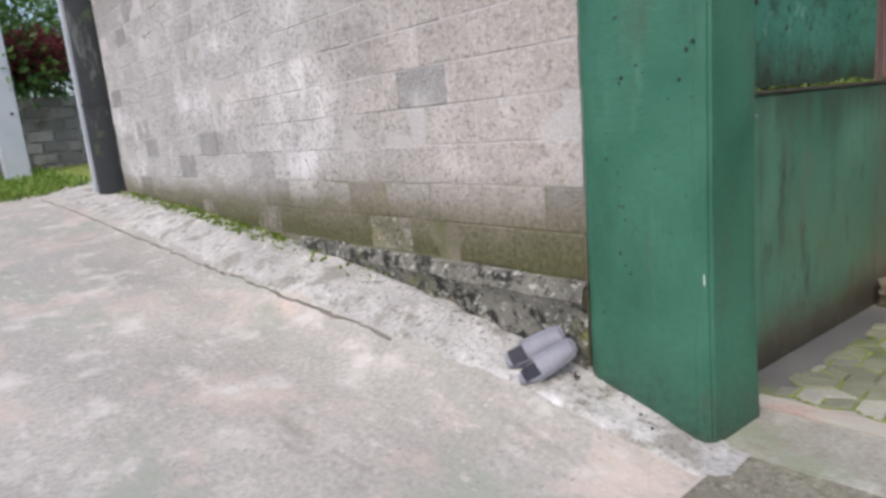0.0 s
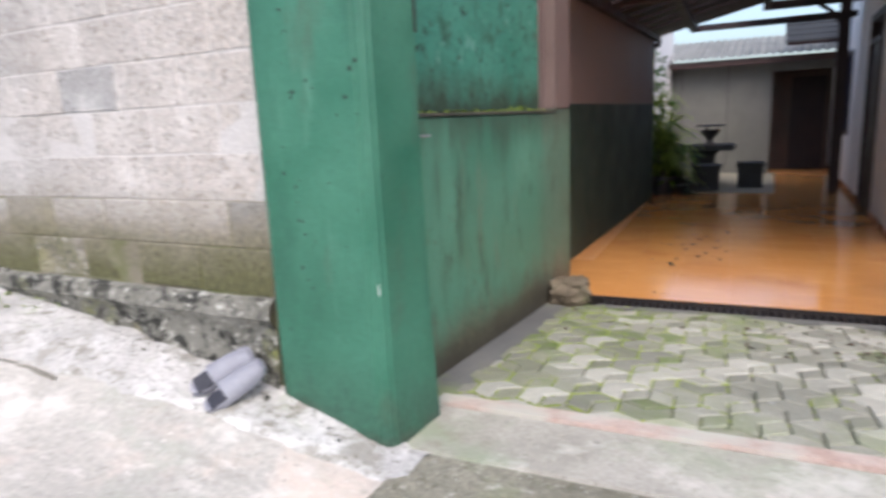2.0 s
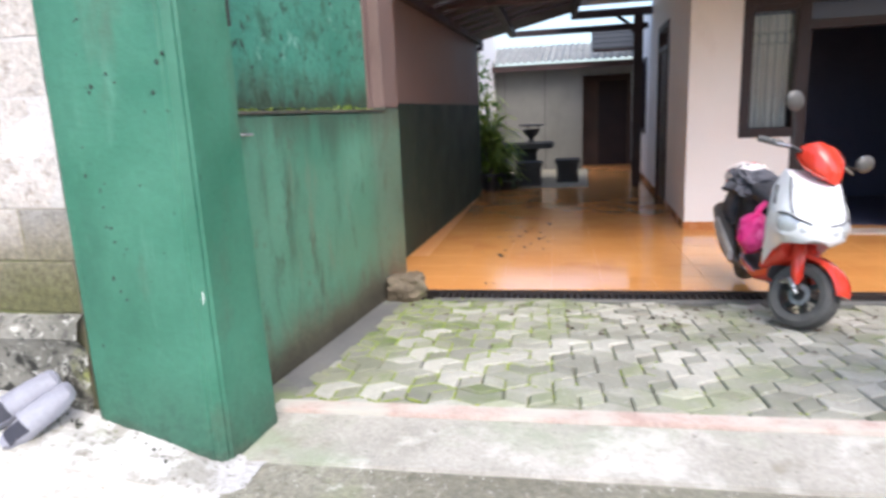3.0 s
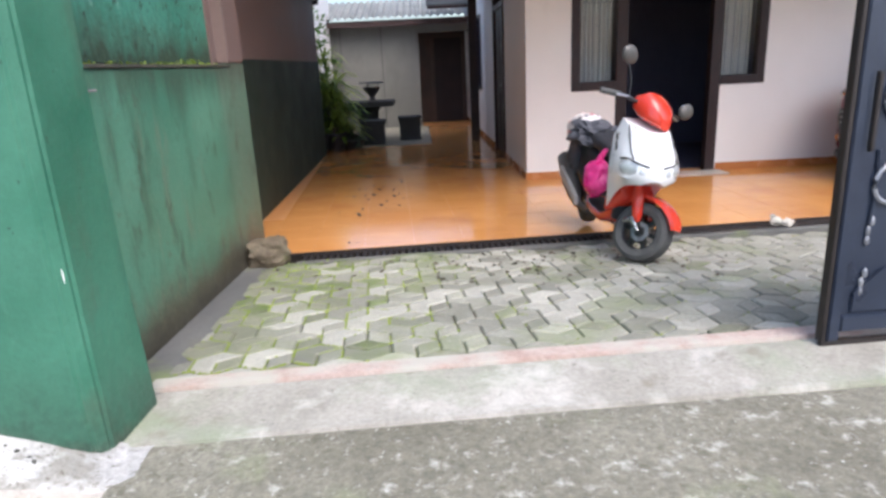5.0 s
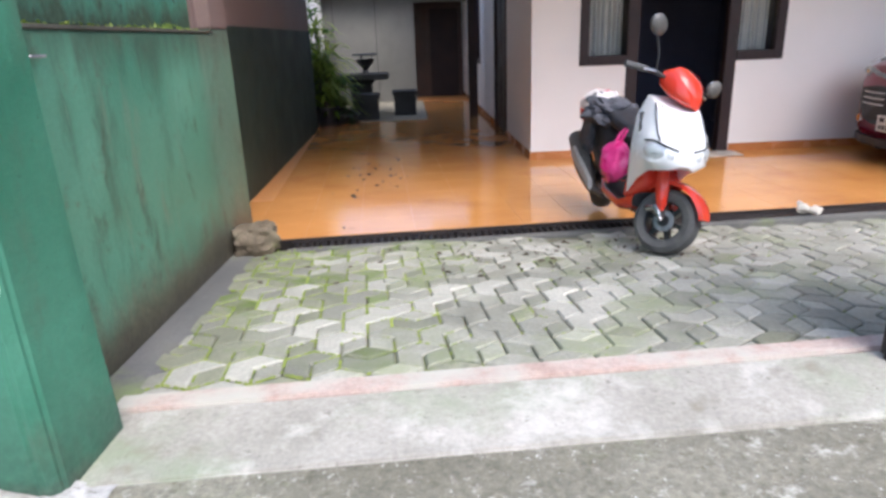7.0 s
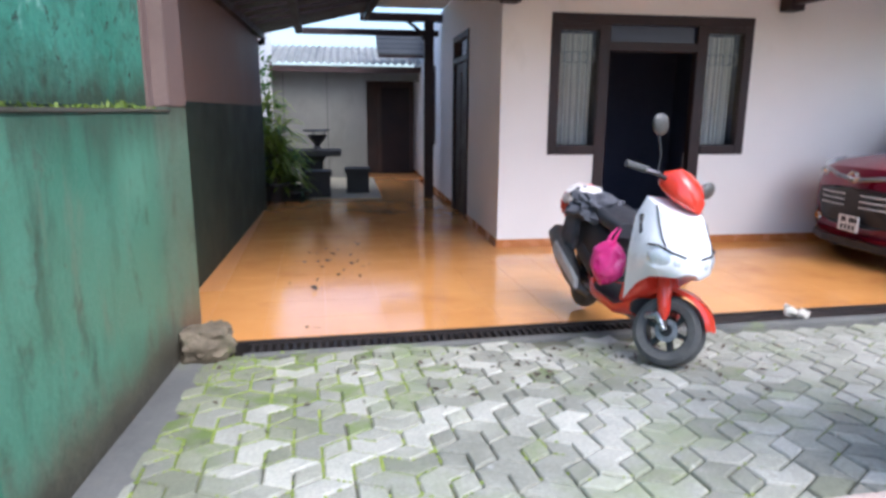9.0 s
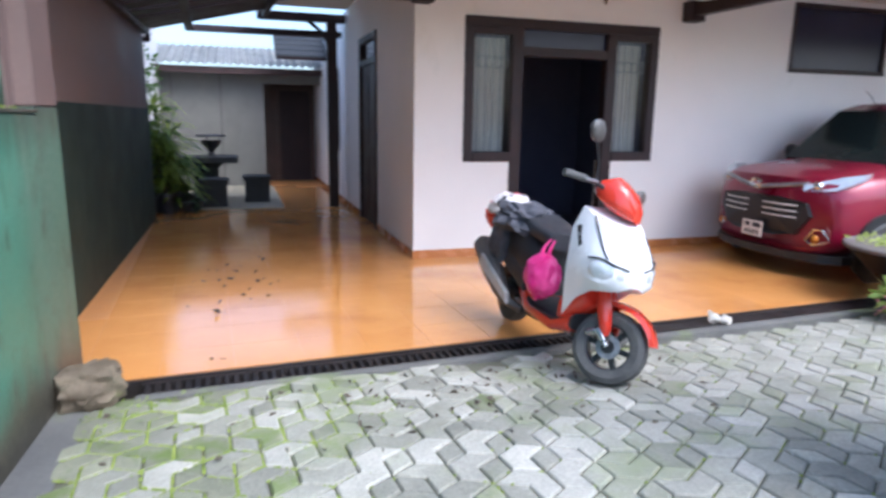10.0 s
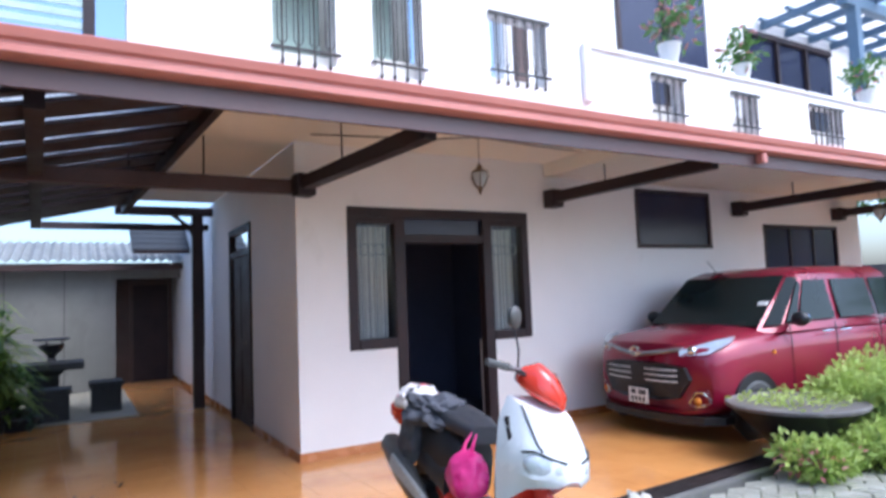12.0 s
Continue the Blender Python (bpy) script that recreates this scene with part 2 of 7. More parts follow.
M_TILE = mat("orange_glazed_tile", (0.63, 0.275, 0.078), (0.73, 0.35, 0.108), 0.11, 1.4, 60, 0.02, grain=0.10, vary=0.035, coat=0.25, rough_var=0.04,
             stains=(((0.42, 0.15, 0.05), 0.8, 0.52, 0.8, None), ((0.16, 0.075, 0.04), 9.0, 0.72, 0.80, None)))
M_GROUT = mat("tile_grout", (0.52, 0.225, 0.07), (0.60, 0.28, 0.095), 0.6, 5, 90, 0.1)
M_WOOD = mat("dark_stained_timber", (0.024, 0.015, 0.018), (0.05, 0.030, 0.031), 0.5, 3, 50, 0.12, grain=0.4, spec=0.3)
M_WOODRED = mat("brown_stained_timber", (0.06, 0.028, 0.022), (0.10, 0.05, 0.04), 0.45, 3, 50, 0.12, grain=0.35)
M_GUTTER = mat("brick_red_gutter_paint", (0.46, 0.15, 0.115), (0.55, 0.20, 0.155), 0.35, 1.2, 70, 0.03, grain=0.06,
               stains=(((0.30, 0.10, 0.085), 1.5, 0.6, 0.8, (0.4, 1, 1)),))
M_FASCIA = mat("brown_fascia_paint", (0.085, 0.045, 0.045), (0.125, 0.068, 0.066), 0.45, 1.5, 60, 0.05, grain=0.12)
M_PAVER = mat("grey_concrete_paver", (0.29, 0.285, 0.23), (0.45, 0.44, 0.37), 0.8, 3, 60, 0.5, vary=0.28,
              stains=(((0.24, 0.27, 0.15), 1.3, 0.52, 0.7, None), ((0.15, 0.14, 0.11), 6.0, 0.62, 0.78, None), ((0.56, 0.55, 0.51), 9.0, 0.64, 0.76, None)))
M_PAVER_MOSS = mat("mossy_concrete_paver", (0.23, 0.235, 0.165), (0.35, 0.35, 0.255), 0.85, 4, 80, 0.4, vary=0.2,
                   stains=(((0.15, 0.20, 0.055), 3.2, 0.5, 0.66, None), ((0.11, 0.11, 0.08), 6.0, 0.6, 0.75, None)))
M_PAVER_PALE = mat("pale_concrete_paver", (0.42, 0.41, 0.345), (0.57, 0.55, 0.48), 0.8, 3, 60, 0.5, vary=0.2,
                   stains=(((0.30, 0.32, 0.20), 1.3, 0.55, 0.7, None), ((0.22, 0.21, 0.17), 6.0, 0.62, 0.78, None)))
M_JOINT = mat("sandy_mossy_joint", (0.09, 0.09, 0.06), (0.20, 0.195, 0.14), 0.95, 3, 60, 0.5,
              stains=(((0.24, 0.29, 0.07), 1.2, 0.50, 0.66, None), ((0.13, 0.125, 0.085), 2.2, 0.52, 0.68, None)))
M_MOSS = mat("moss", (0.16, 0.22, 0.03), (0.34, 0.40, 0.09), 0.95, 8, 90, 0.6)
M_IRON = mat("black_cast_iron", (0.012, 0.010, 0.010), (0.03, 0.022, 0.02), 0.5, 6, 80, 0.2)
M_GATE = mat("blue_black_gate_paint", (0.018, 0.025, 0.045), (0.03, 0.042, 0.07), 0.35, 3, 60, 0.1, grain=0.2)
M_SILVER = mat("worn_silver_paint", (0.20, 0.21, 0.24), (0.42, 0.43, 0.46), 0.4, 12, 60, 0.15, metal=0.5)
# the unlit room's shade is put into this navy colour
M_DARK = mat("shaded_interior_navy", (0.075, 0.085, 0.15), (0.11, 0.12, 0.19), 0.7, 2, 60, 0.02)
M_POLE = mat("dark_mossy_post", (0.012, 0.015, 0.018), (0.03, 0.035, 0.038), 0.75, 4, 50, 0.4,
             stains=(((0.20, 0.22, 0.20), 3.0, 0.6, 0.75, (1, 1, 0.3)), ((0.10, 0.14, 0.05), 2.5, 0.58, 0.75, None)))
M_PALEPOLE = mat("pale_painted_post", (0.52, 0.57, 0.62), (0.62, 0.66, 0.70), 0.6, 3, 60, 0.1)
M_SHEET = mat("weathered_fibre_cement", (0.42, 0.43, 0.42), (0.60, 0.61, 0.60), 0.85, 3, 60, 0.3,
              stains=(((0.25, 0.27, 0.25), 4.0, 0.55, 0.72, None),))
M_BACKWALL = mat("grey_boundary_wall", (0.155, 0.155, 0.14), (0.215, 0.21, 0.19), 0.8, 1.5, 60, 0.15,
                 stains=(((0.11, 0.11, 0.095), 1.8, 0.54, 0.76, (1, 1, 0.4)),))
M_GRAVEL = mat("pale_gravel", (0.26, 0.235, 0.18), (0.44, 0.405, 0.32), 0.9, 30, 90, 0.8)
M_SOIL = mat("dark_soil", (0.05, 0.04, 0.028), (0.09, 0.07, 0.05), 0.95, 6, 60, 0.6)


# ---- mesh helpers ----
def box(bm, x0, x1, y0, y1, z0, z1, m=None):
    r = bmesh.ops.create_cube(bm, size=1)
    t = Matrix.Translation(((x0 + x1) / 2, (y0 + y1) / 2, (z0 + z1) / 2)) @ Matrix.Diagonal((x1 - x0, y1 - y0, z1 - z0, 1))
    bmesh.ops.transform(bm, matrix=(m @ t) if m else t, verts=r["verts"])
    return r["verts"]


def cyl(bm, p, q, r0, r1=None, seg=12, caps=True):
    p, q = Vector(p), Vector(q)
    d = q - p
    r = bmesh.ops.create_cone(bm, segments=seg, radius1=r0, radius2=r0 if r1 is None else r1, depth=d.length, cap_ends=caps)
    bmesh.ops.transform(bm, matrix=Matrix.Translation((p + q) / 2) @ d.to_track_quat("Z", "Y").to_matrix().to_4x4(), verts=r["verts"])
    return r["verts"]


def ball(bm, c, rx, ry, rz, seg=12, m=None):
    r = bmesh.ops.create_uvsphere(bm, u_segments=seg, v_segments=max(6, seg * 2 // 3), radius=1)
    t = Matrix.Translation(c) @ Matrix.Diagonal((rx, ry, rz, 1))
    bmesh.ops.transform(bm, matrix=(m @ t) if m else t, verts=r["verts"])
    return r["verts"]


def tube(bm, pts, r, seg=8):
    """A round bar along a line of points."""
    pts = [Vector(p) for p in pts]
    rings = []
    for i, p in enumerate(pts):
        d = (pts[min(i + 1, len(pts) - 1)] - pts[max(i - 1, 0)]).normalized()
        rot = d.to_track_quat("Z", "Y").to_matrix()
        rr = r[i] if isinstance(r, (list, tuple)) else r
        rings.append([bm.verts.new(p + rot @ Vector((rr * math.cos(a), rr * math.sin(a), 0))) for a in (2 * math.pi * k / seg for k in range(seg))])
    for a, b in zip(rings, rings[1:]):
        for k in range(seg):
            bm.faces.new((a[k], a[(k + 1) % seg], b[(k + 1) % seg], b[k]))
    bm.faces.new(rings[0][::-1]), bm.faces.new(rings[-1])


def lathe(bm, prof, c=(0, 0, 0), seg=20, m=None):
    """A turned shape from (radius, height) pairs."""
    rings = []
    for r, z in prof:
        ring = []
        for k in range(seg):
            v = Vector((r * math.cos(2 * math.pi * k / seg), r * math.sin(2 * math.pi * k / seg), z)) + Vector(c)
            ring.append(bm.verts.new(m @ v if m else v))
        rings.append(ring)
    for a, b in zip(rings, rings[1:]):
        for k in range(seg):
            bm.faces.new((a[k], a[(k + 1) % seg], b[(k + 1) % seg], b[k]))
    bm.faces.new(rings[0][::-1]), bm.faces.new(rings[-1])


def loft(bm, sections, close=True):
    """Skin over closed rings of equally many points."""
    rings = [[bm.verts.new(p) for p in s] for s in sections]
    n = len(rings[0])
    for a, b in zip(rings, rings[1:]):
        for k in range(n):
            bm.faces.new((a[k], a[(k + 1) % n], b[(k + 1) % n], b[k]))
    if close:
        bm.faces.new(rings[0][::-1]), bm.faces.new(rings[-1])


def prism(bm, outline, a, b, axis="y", m=None):
    """An outline of 2D points pushed from a to b along an axis."""
    def at(p, s):
        v = {"y": (p[0], s, p[1]), "x": (s, p[0], p[1]), "z": (p[0], p[1], s)}[axis]
        return m @ Vector(v) if m else v
    loft(bm, [[at(p, a) for p in outline], [at(p, b) for p in outline]])


def mesh_of(name, bm, material, bevel=0.0, smooth=False):
    if bevel:
        bmesh.ops.remove_doubles(bm, verts=bm.verts, dist=1e-5)
        bmesh.ops.bevel(bm, geom=[e for e in bm.edges if len(e.link_faces) == 2 and e.calc_face_angle(0) > 0.5], offset=bevel, segments=2, affect="EDGES", clamp_overlap=True)
    bmesh.ops.recalc_face_normals(bm, faces=bm.faces)
    me = bpy.data.meshes.new(name)
    if smooth:
        for f in bm.faces:
            f.smooth = True
        for e in bm.edges:
            e.smooth = len(e.link_faces) < 2 or e.calc_face_angle(0) < 0.7
    bm.to_mesh(me)
    bm.free()
    for mt in material if isinstance(material, (list, tuple)) else [material]:
        me.materials.append(mt)
    return me


def part(name, bm, material, parent=None, label="", bevel=0.0, smooth=False):
    ob = new(name, mesh_of(name, bm, material, bevel, smooth))
    ob.parent = parent
    if label:
        ob["label"] = label
    return ob


def boxes(*rows, m=None):
    bm = bmesh.new()
    for r in rows:
        box(bm, *r, m=m)
    return bm


def structure(name, bm, material, label="", category="", bevel=0.0, smooth=False):
    return tagged(part(name, bm, material, None, "", bevel, smooth), label, category or name.split("_")[0], kind="structure")


def thing(name, label, category, group="", m=None):
    ob = tagged(new(name), label, category, group)
    ob.empty_display_size = 0.1
    if m:
        ob.matrix_world = m
    return ob

# ---- ground ----
WALL_PROFILE = ((-40, 2.9), (-12, 1.15), (-7.5, 0.88), (-5, 0.76), (-2.6, 0.58), (-1.4, 0.42), (-0.55, 0.27), (0, 0.104), (0.6, 0.096), (60, 0.096))


def lerp_table(tab, x):
    for (a, u), (b, v) in zip(tab, tab[1:]):
        if x <= b:
            return u + (v - u) * max(0.0, (x - a) / (b - a))
    return tab[-1][1]


def ground_z(x, y):
    """Road height: it climbs towards -x, with a rough apron heaped against the block wall."""
    w = lerp_table(WALL_PROFILE, x)
    road = lerp_table(((-40, 2.6), (-12, 1.05), (-7, 0.76), (-3.4, 0.44), (-1.4, 0.22), (0, 0.10), (1, 0.095), (60, 0.10)), x)
    k = min(1.0, max(0.0, (-2.72 - y) / 0.75))
    return w + (road - w) * k * k * (3 - 2 * k)


def sheet(xs, ys, zf, drop=None):
    bm = bmesh.new()
    grid = [[bm.verts.new((x, y, zf(x, y))) for x in xs] for y in ys]
    for j in range(len(ys) - 1):
        for i in range(len(xs) - 1):
            bm.faces.new((grid[j][i], grid[j][i + 1], grid[j + 1][i + 1], grid[j + 1][i]))
    return bm


xs = [-600, -200, -60] + [-40 + 2 * i for i in range(14)] + [-12 + 0.12 * i for i in range(134)] + [4.2 + 1.5 * i for i in range(12)] + [40, 200, 600]
ys = [-600, -200, -60, -20, -12] + [-9 + 0.3 * i for i in range(16)] + [-4.2 + 0.1 * i for i in range(16)]
road = structure("road", sheet(xs, ys, lambda x, y: ground_z(x, y) + 0.006 * noise.noise(Vector((x * 1.7, y * 1.7, 0)))), M_ROAD,
                 "worn pale concrete lane with stains, climbing beside the block wall", "road", smooth=True)
ground = structure("ground", boxes((-600, 600, -2.7, 600, -0.6, -0.2)), M_SOIL, "bare ground under the plots", "ground")


def apron_edge(x):
    return lerp_table(((-9, -3.3), (-3.4, -3.2), (-1.4, -3.06), (-0.2, -2.95), (0.1, -2.9)), x)


bm = bmesh.new()
ax = [-9 + 0.04 * i for i in range(228)]
rows = []
for x in ax:
    e = apron_edge(x) + 0.03 * noise.noise(Vector((x * 4, 0, 3)))
    rows.append([bm.verts.new((x, y, ground_z(x, y) + 0.012 * (1 if k < 9 else -0.6) + 0.012 * noise.noise(Vector((x * 6, y * 9, 1))) + 0.010 * noise.noise(Vector((x * 19, y * 23, 4))))) for k, y in enumerate([-2.66 + (e + 2.66) * j / 9 for j in range(10)])])
for a, b in zip(rows, rows[1:]):
    for k in range(9):
        bm.faces.new((a[k], a[k + 1], b[k + 1], b[k]))
structure("pavement", bm, M_APRON, "rough broken concrete apron along the block wall", "pavement", smooth=True)


def kerb_y(x):
    return -2.27 + 0.045 * x


def yard_z(y):
    return -0.025 + 0.13 * min(1.0, max(0.0, -y / 2.1))


# ramp between yard and lane, and the kerb strip that carries the gate track
def strip(x0, x1, ya, yb, za, zb, thick, skew=0.045, n=60):
    bm = bmesh.new()
    secs = []
    for i in range(n + 1):
        x = x0 + (x1 - x0) * i / n
        w = 0.006 * noise.noise(Vector((x * 6, ya * 3, 7)))
        secs.append([(x, ya + skew * x + w, za), (x, yb + skew * x, zb), (x, yb + skew * x, zb - thick), (x, ya + skew * x + w, za - thick)])
    loft(bm, secs)
    return bm


structure("road_patch", sheet([0.02 + 0.15 * i for i in range(60)], [-4.3 + 0.14 * i for i in range(16)], lambda x, y: min(0.110, ground_z(x, y) + (0.012 if y > -4.2 else -0.03) - (0.03 if y > -2.5 else 0.0))), M_AGG,
          "dark worn aggregate concrete in front of the ramp", "road", smooth=True)
structure("driveway_ramp", strip(-0.12, 7.5, -2.68, -2.301, 0.118, 0.130, 0.3), M_RAMP, "stained concrete ramp across the gateway", "ramp", 0.008)
structure("gate_kerb", strip(-0.10, 7.5, -2.30, -2.19, 0.142, 0.138, 0.3), M_KERB, "pinkish worn kerb strip under the gate", "kerb", 0.008)
structure("yard_bed", sheet([-0.3 + 0.3 * i for i in range(60)], [-2.32, -2.0, -1.5, -1.0, -0.5, -0.08, 0.3], lambda x, y: yard_z(y) - (0.012 if y < 0.2 else 0.2)), M_JOINT,
          "sandy mossy bedding between the pavers", "ground")

# ---- tiled floor, drain: the porch edge runs slightly askew to the house ----
SKEW = math.atan(0.045)
DRAIN = Matrix.Rotation(SKEW, 4, "Z")
TILE_Y0 = 0.12


def drain_y(x):
    return TILE_Y0 + math.tan(SKEW) * x


bm = bmesh.new()
prism(bm, [(-0.6, drain_y(-0.6)), (16, drain_y(16)), (16, 11.5), (-0.6, 11.5)], -0.25, -0.0016, "z")
floor = structure("floor", bm, M_GROUT, "glossy orange tiled porch and passage floor", "floor")
structure("drain_channel", boxes((-0.3, 8, -0.07, TILE_Y0 - 0.002, -0.3, -0.10), m=DRAIN), M_IRON, "dark drain channel in front of the tiled floor", "drain")
structure("floor_edge", boxes((-0.3, 8, TILE_Y0 - 0.03, TILE_Y0, -0.1, -0.004), m=DRAIN), M_IRON, "dark nosing along the tiled floor", "trim")
structure("drain_border", boxes((0.1, 8, -0.15, -0.072, -0.2, -0.014), m=DRAIN), M_CEMENT, "grey cement border along the drain", "trim", 0.006)

# ---- walls ----
HX, HY = 2.31, 2.70       # the house's corner
DX0, DX1, WX0, WX1 = 3.39, 4.47, 2.82, 5.04   # door and whole window unit
SILL, HEAD = 0.98, 2.40
bm = boxes((HX, WX0, HY, HY + 0.22, 0, 3.0), (WX0, DX0, HY, HY + 0.22, 0, SILL), (DX1, WX1, HY, HY + 0.22, 0, SILL), (WX0, WX1, HY, HY + 0.22, HEAD, 3.0),
           (WX1, 6.82, HY, HY + 0.22, 0, 3.0), (6.82, 8.30, HY, HY + 0.22, 0, 2.0), (6.82, 8.30, HY, HY + 0.22, 2.78, 3.0), (8.30, 9.5, HY, HY + 0.22, 0, 3.0),
           (9.5, 11.5, HY, HY + 0.22, 0, 0.9), (9.5, 11.5, HY, HY + 0.22, 2.37, 3.0), (11.5, 12.2, HY, HY + 0.22, 0, 3.0))
wall_front = structure("wall_front", bm, M_WHITE, "white painted house front under the porch", "wall")
PY0, PY1 = 4.47, 5.62      # side door
bm = boxes((HX, HX + 0.22, HY + 0.222, PY0, 0, 3.0), (HX, HX + 0.22, PY0, PY1, 2.45, 3.0), (HX, HX + 0.22, PY1, 7.6, 0, 3.0), (HX, HX + 0.22, 7.6, 8.6, 0, 0.85),
           (HX, HX + 0.22, 7.6, 8.6, 2.2, 3.0), (HX, HX + 0.22, 8.6, 11.4, 0, 3.0))
structure("wall_side", bm, M_WHITE, "white painted house wall along the passage", "wall")
structure("wall_inner", boxes((HX + 0.3, 12.2, 5.2, 5.3, 0, 3.0), (12.0, 12.2, 2.93, 5.2, 0, 3.0), (2.6, 12, 2.93, 5.2, -0.02, -0.001), (5.5, 5.6, 2.93, 5.2, 0, 3.0)), M_DARK, "room walls behind the doors, shade put into their dark colour", "wall")
structure("baseboard", boxes((HX - 0.012, DX0 - 0.07, HY - 0.012, HY, 0, 0.085), (DX1 + 0.07, 12.2, HY - 0.012, HY, 0, 0.085)), M_SKIRT, "orange tile skirting at the foot of the house wall", "baseboard", 0.003)
structure("baseboard_side", boxes((HX - 0.012, HX, HY, PY0, 0, 0.085), (HX - 0.012, HX, PY1, 11.3, 0, 0.085)), M_SKIRT, "orange tile skirting along the passage", "baseboard", 0.003)

# green boundary wall
GX = -0.22
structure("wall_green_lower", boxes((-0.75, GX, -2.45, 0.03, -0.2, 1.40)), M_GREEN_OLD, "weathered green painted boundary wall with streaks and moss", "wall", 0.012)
structure("wall_ledge", boxes((GX - 0.14, GX + 0.004, -2.45, 0.03, 1.401, 1.418)), M_DAMP, "worn edge on top of the green wall", "trim", 0.005)
structure("wall_green_upper", boxes((-0.75, GX - 0.10, -2.45, -0.07, 1.419, 3.4)), M_TURQ, "rough turquoise rendered upper wall", "wall", 0.01)
structure("wall_brown_upper", boxes((-0.75, GX - 0.09, -0.069, 0.03, 1.419, 3.3)), M_BROWNWALL, "brown painted wall above the ledge", "wall")
structure("wall_column", boxes((-0.75, GX - 0.01, 0.031, 0.42, 1.43, 3.3)), M_BROWNWALL, "brown painted wall end", "wall", 0.008)
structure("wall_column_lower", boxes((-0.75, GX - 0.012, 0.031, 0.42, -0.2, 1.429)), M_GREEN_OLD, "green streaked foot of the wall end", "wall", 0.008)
structure("wall_passage_upper", boxes((-0.75, -0.47, 0.422, 6.0, 1.48, 2.75)), M_BROWNWALL, "brown painted upper part of the passage wall", "wall")
structure("wall_passage_lower", boxes((-0.75, -0.462, 0.422, 6.0, -0.1, 1.479)), M_DARKGREEN, "dark green painted lower part of the passage wall", "wall")
# gate pillar
bm = bmesh.new()
loft(bm, [[(-0.60, -2.70, z), (-0.55, -2.75, z), (-0.115 + f, -2.715 - f, z), (-0.075 + f, -2.675 - f, z), (-0.045 + 1.0 * f, -2.38, z), (-0.60, -2.36, z)] for z, f in ((-0.2, 0.03), (0.14, 0.03), (0.6, 0.008), (1.2, 0.0), (3.5, 0.0))])
structure("gate_pillar", bm, M_GREEN, "thick green painted concrete gate pillar", "pillar", 0.012)

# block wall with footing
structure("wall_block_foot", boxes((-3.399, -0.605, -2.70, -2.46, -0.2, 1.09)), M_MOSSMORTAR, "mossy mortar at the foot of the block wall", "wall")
structure("wall_block_core", boxes((-3.4, -0.605, -2.70, -2.46, 1.091, 3.3), (-9.2, -3.4, -2.70, -2.46, 0.2, 3.3)), M_MORTAR, "mortar of the concrete block wall", "wall")


# ---- foliage helpers ----
def leaf_mesh(name, pts, size, material, droop=0.3, long=2.2, seed=1):
    """Many small folded leaves, one at each point (place, outward way)."""
    rnd = random.Random(seed)
    vs, fs = [], []
    for p, way in pts:
        w = (Vector(way).normalized() + Vector((rnd.uniform(-1, 1), rnd.uniform(-1, 1), rnd.uniform(-1, 1))) * 0.7).normalized()
        side = w.cross(Vector((rnd.uniform(-1, 1), rnd.uniform(-1, 1), rnd.uniform(-1, 1)))).normalized()
        s = size * rnd.uniform(0.6, 1.3)
        up = side.cross(w)
        p = Vector(p)
        a, b, c, d = p, p + w * s * long * 0.5 + side * s * 0.5 + up * s * 0.12, p + w * s * long - Vector((0, 0, droop * s)), p + w * s * long * 0.5 - side * s * 0.5 + up * s * 0.12
        n = len(vs)
        vs += [a, b, c, d]
        fs += [(n, n + 1, n + 2), (n, n + 2, n + 3)]
    me = bpy.data.meshes.new(name)
    me.from_pydata(vs, [], fs)
    me.materials.append(material)
    return me


def clump_points(c, r, n, seed, flat=0.8, lumps=7):
    """Points over a lumpy crown with gaps."""
    rnd = random.Random(seed)
    hubs = []
    for _ in range(lumps):
        d = Vector((rnd.uniform(-1, 1), rnd.uniform(-1, 1), rnd.uniform(-0.5, 1)))
        hubs.append((Vector(c) + Vector((d.x * r * 0.62, d.y * r * 0.62, d.z * r * flat * 0.6)), r * rnd.uniform(0.3, 0.55)))
    out = []
    for _ in range(n):
        h, hr = rnd.choice(hubs)
        d = Vector((rnd.gauss(0, 1), rnd.gauss(0, 1), rnd.gauss(0, 1))).normalized()
        out.append((h + Vector((d.x, d.y, d.z * flat)) * hr * rnd.uniform(0.55, 1.0), d + Vector((0, 0, 0.35))))
    return out


def blade(bm, p, way, length, width, droop, n=6):
    """A long arching leaf with a fold."""
    p, way = Vector(p), Vector(way).normalized()
    side = way.cross(Vector((0, 0, 1))).normalized()
    rows = []
    for i in range(n + 1):
        f = i / n
        q = p + way * length * f - Vector((0, 0, droop * length * f * f))
        w = width * math.sin(math.pi * (0.12 + 0.86 * f)) * 0.5
        rows.append((bm.verts.new(q - side * w), bm.verts.new(q - Vector((0, 0, 0.25 * w))), bm.verts.new(q + side * w)))
    for a, b in zip(rows, rows[1:]):
        bm.faces.new((a[0], a[1], b[1], b[0]))
        bm.faces.new((a[1], a[2], b[2], b[1]))


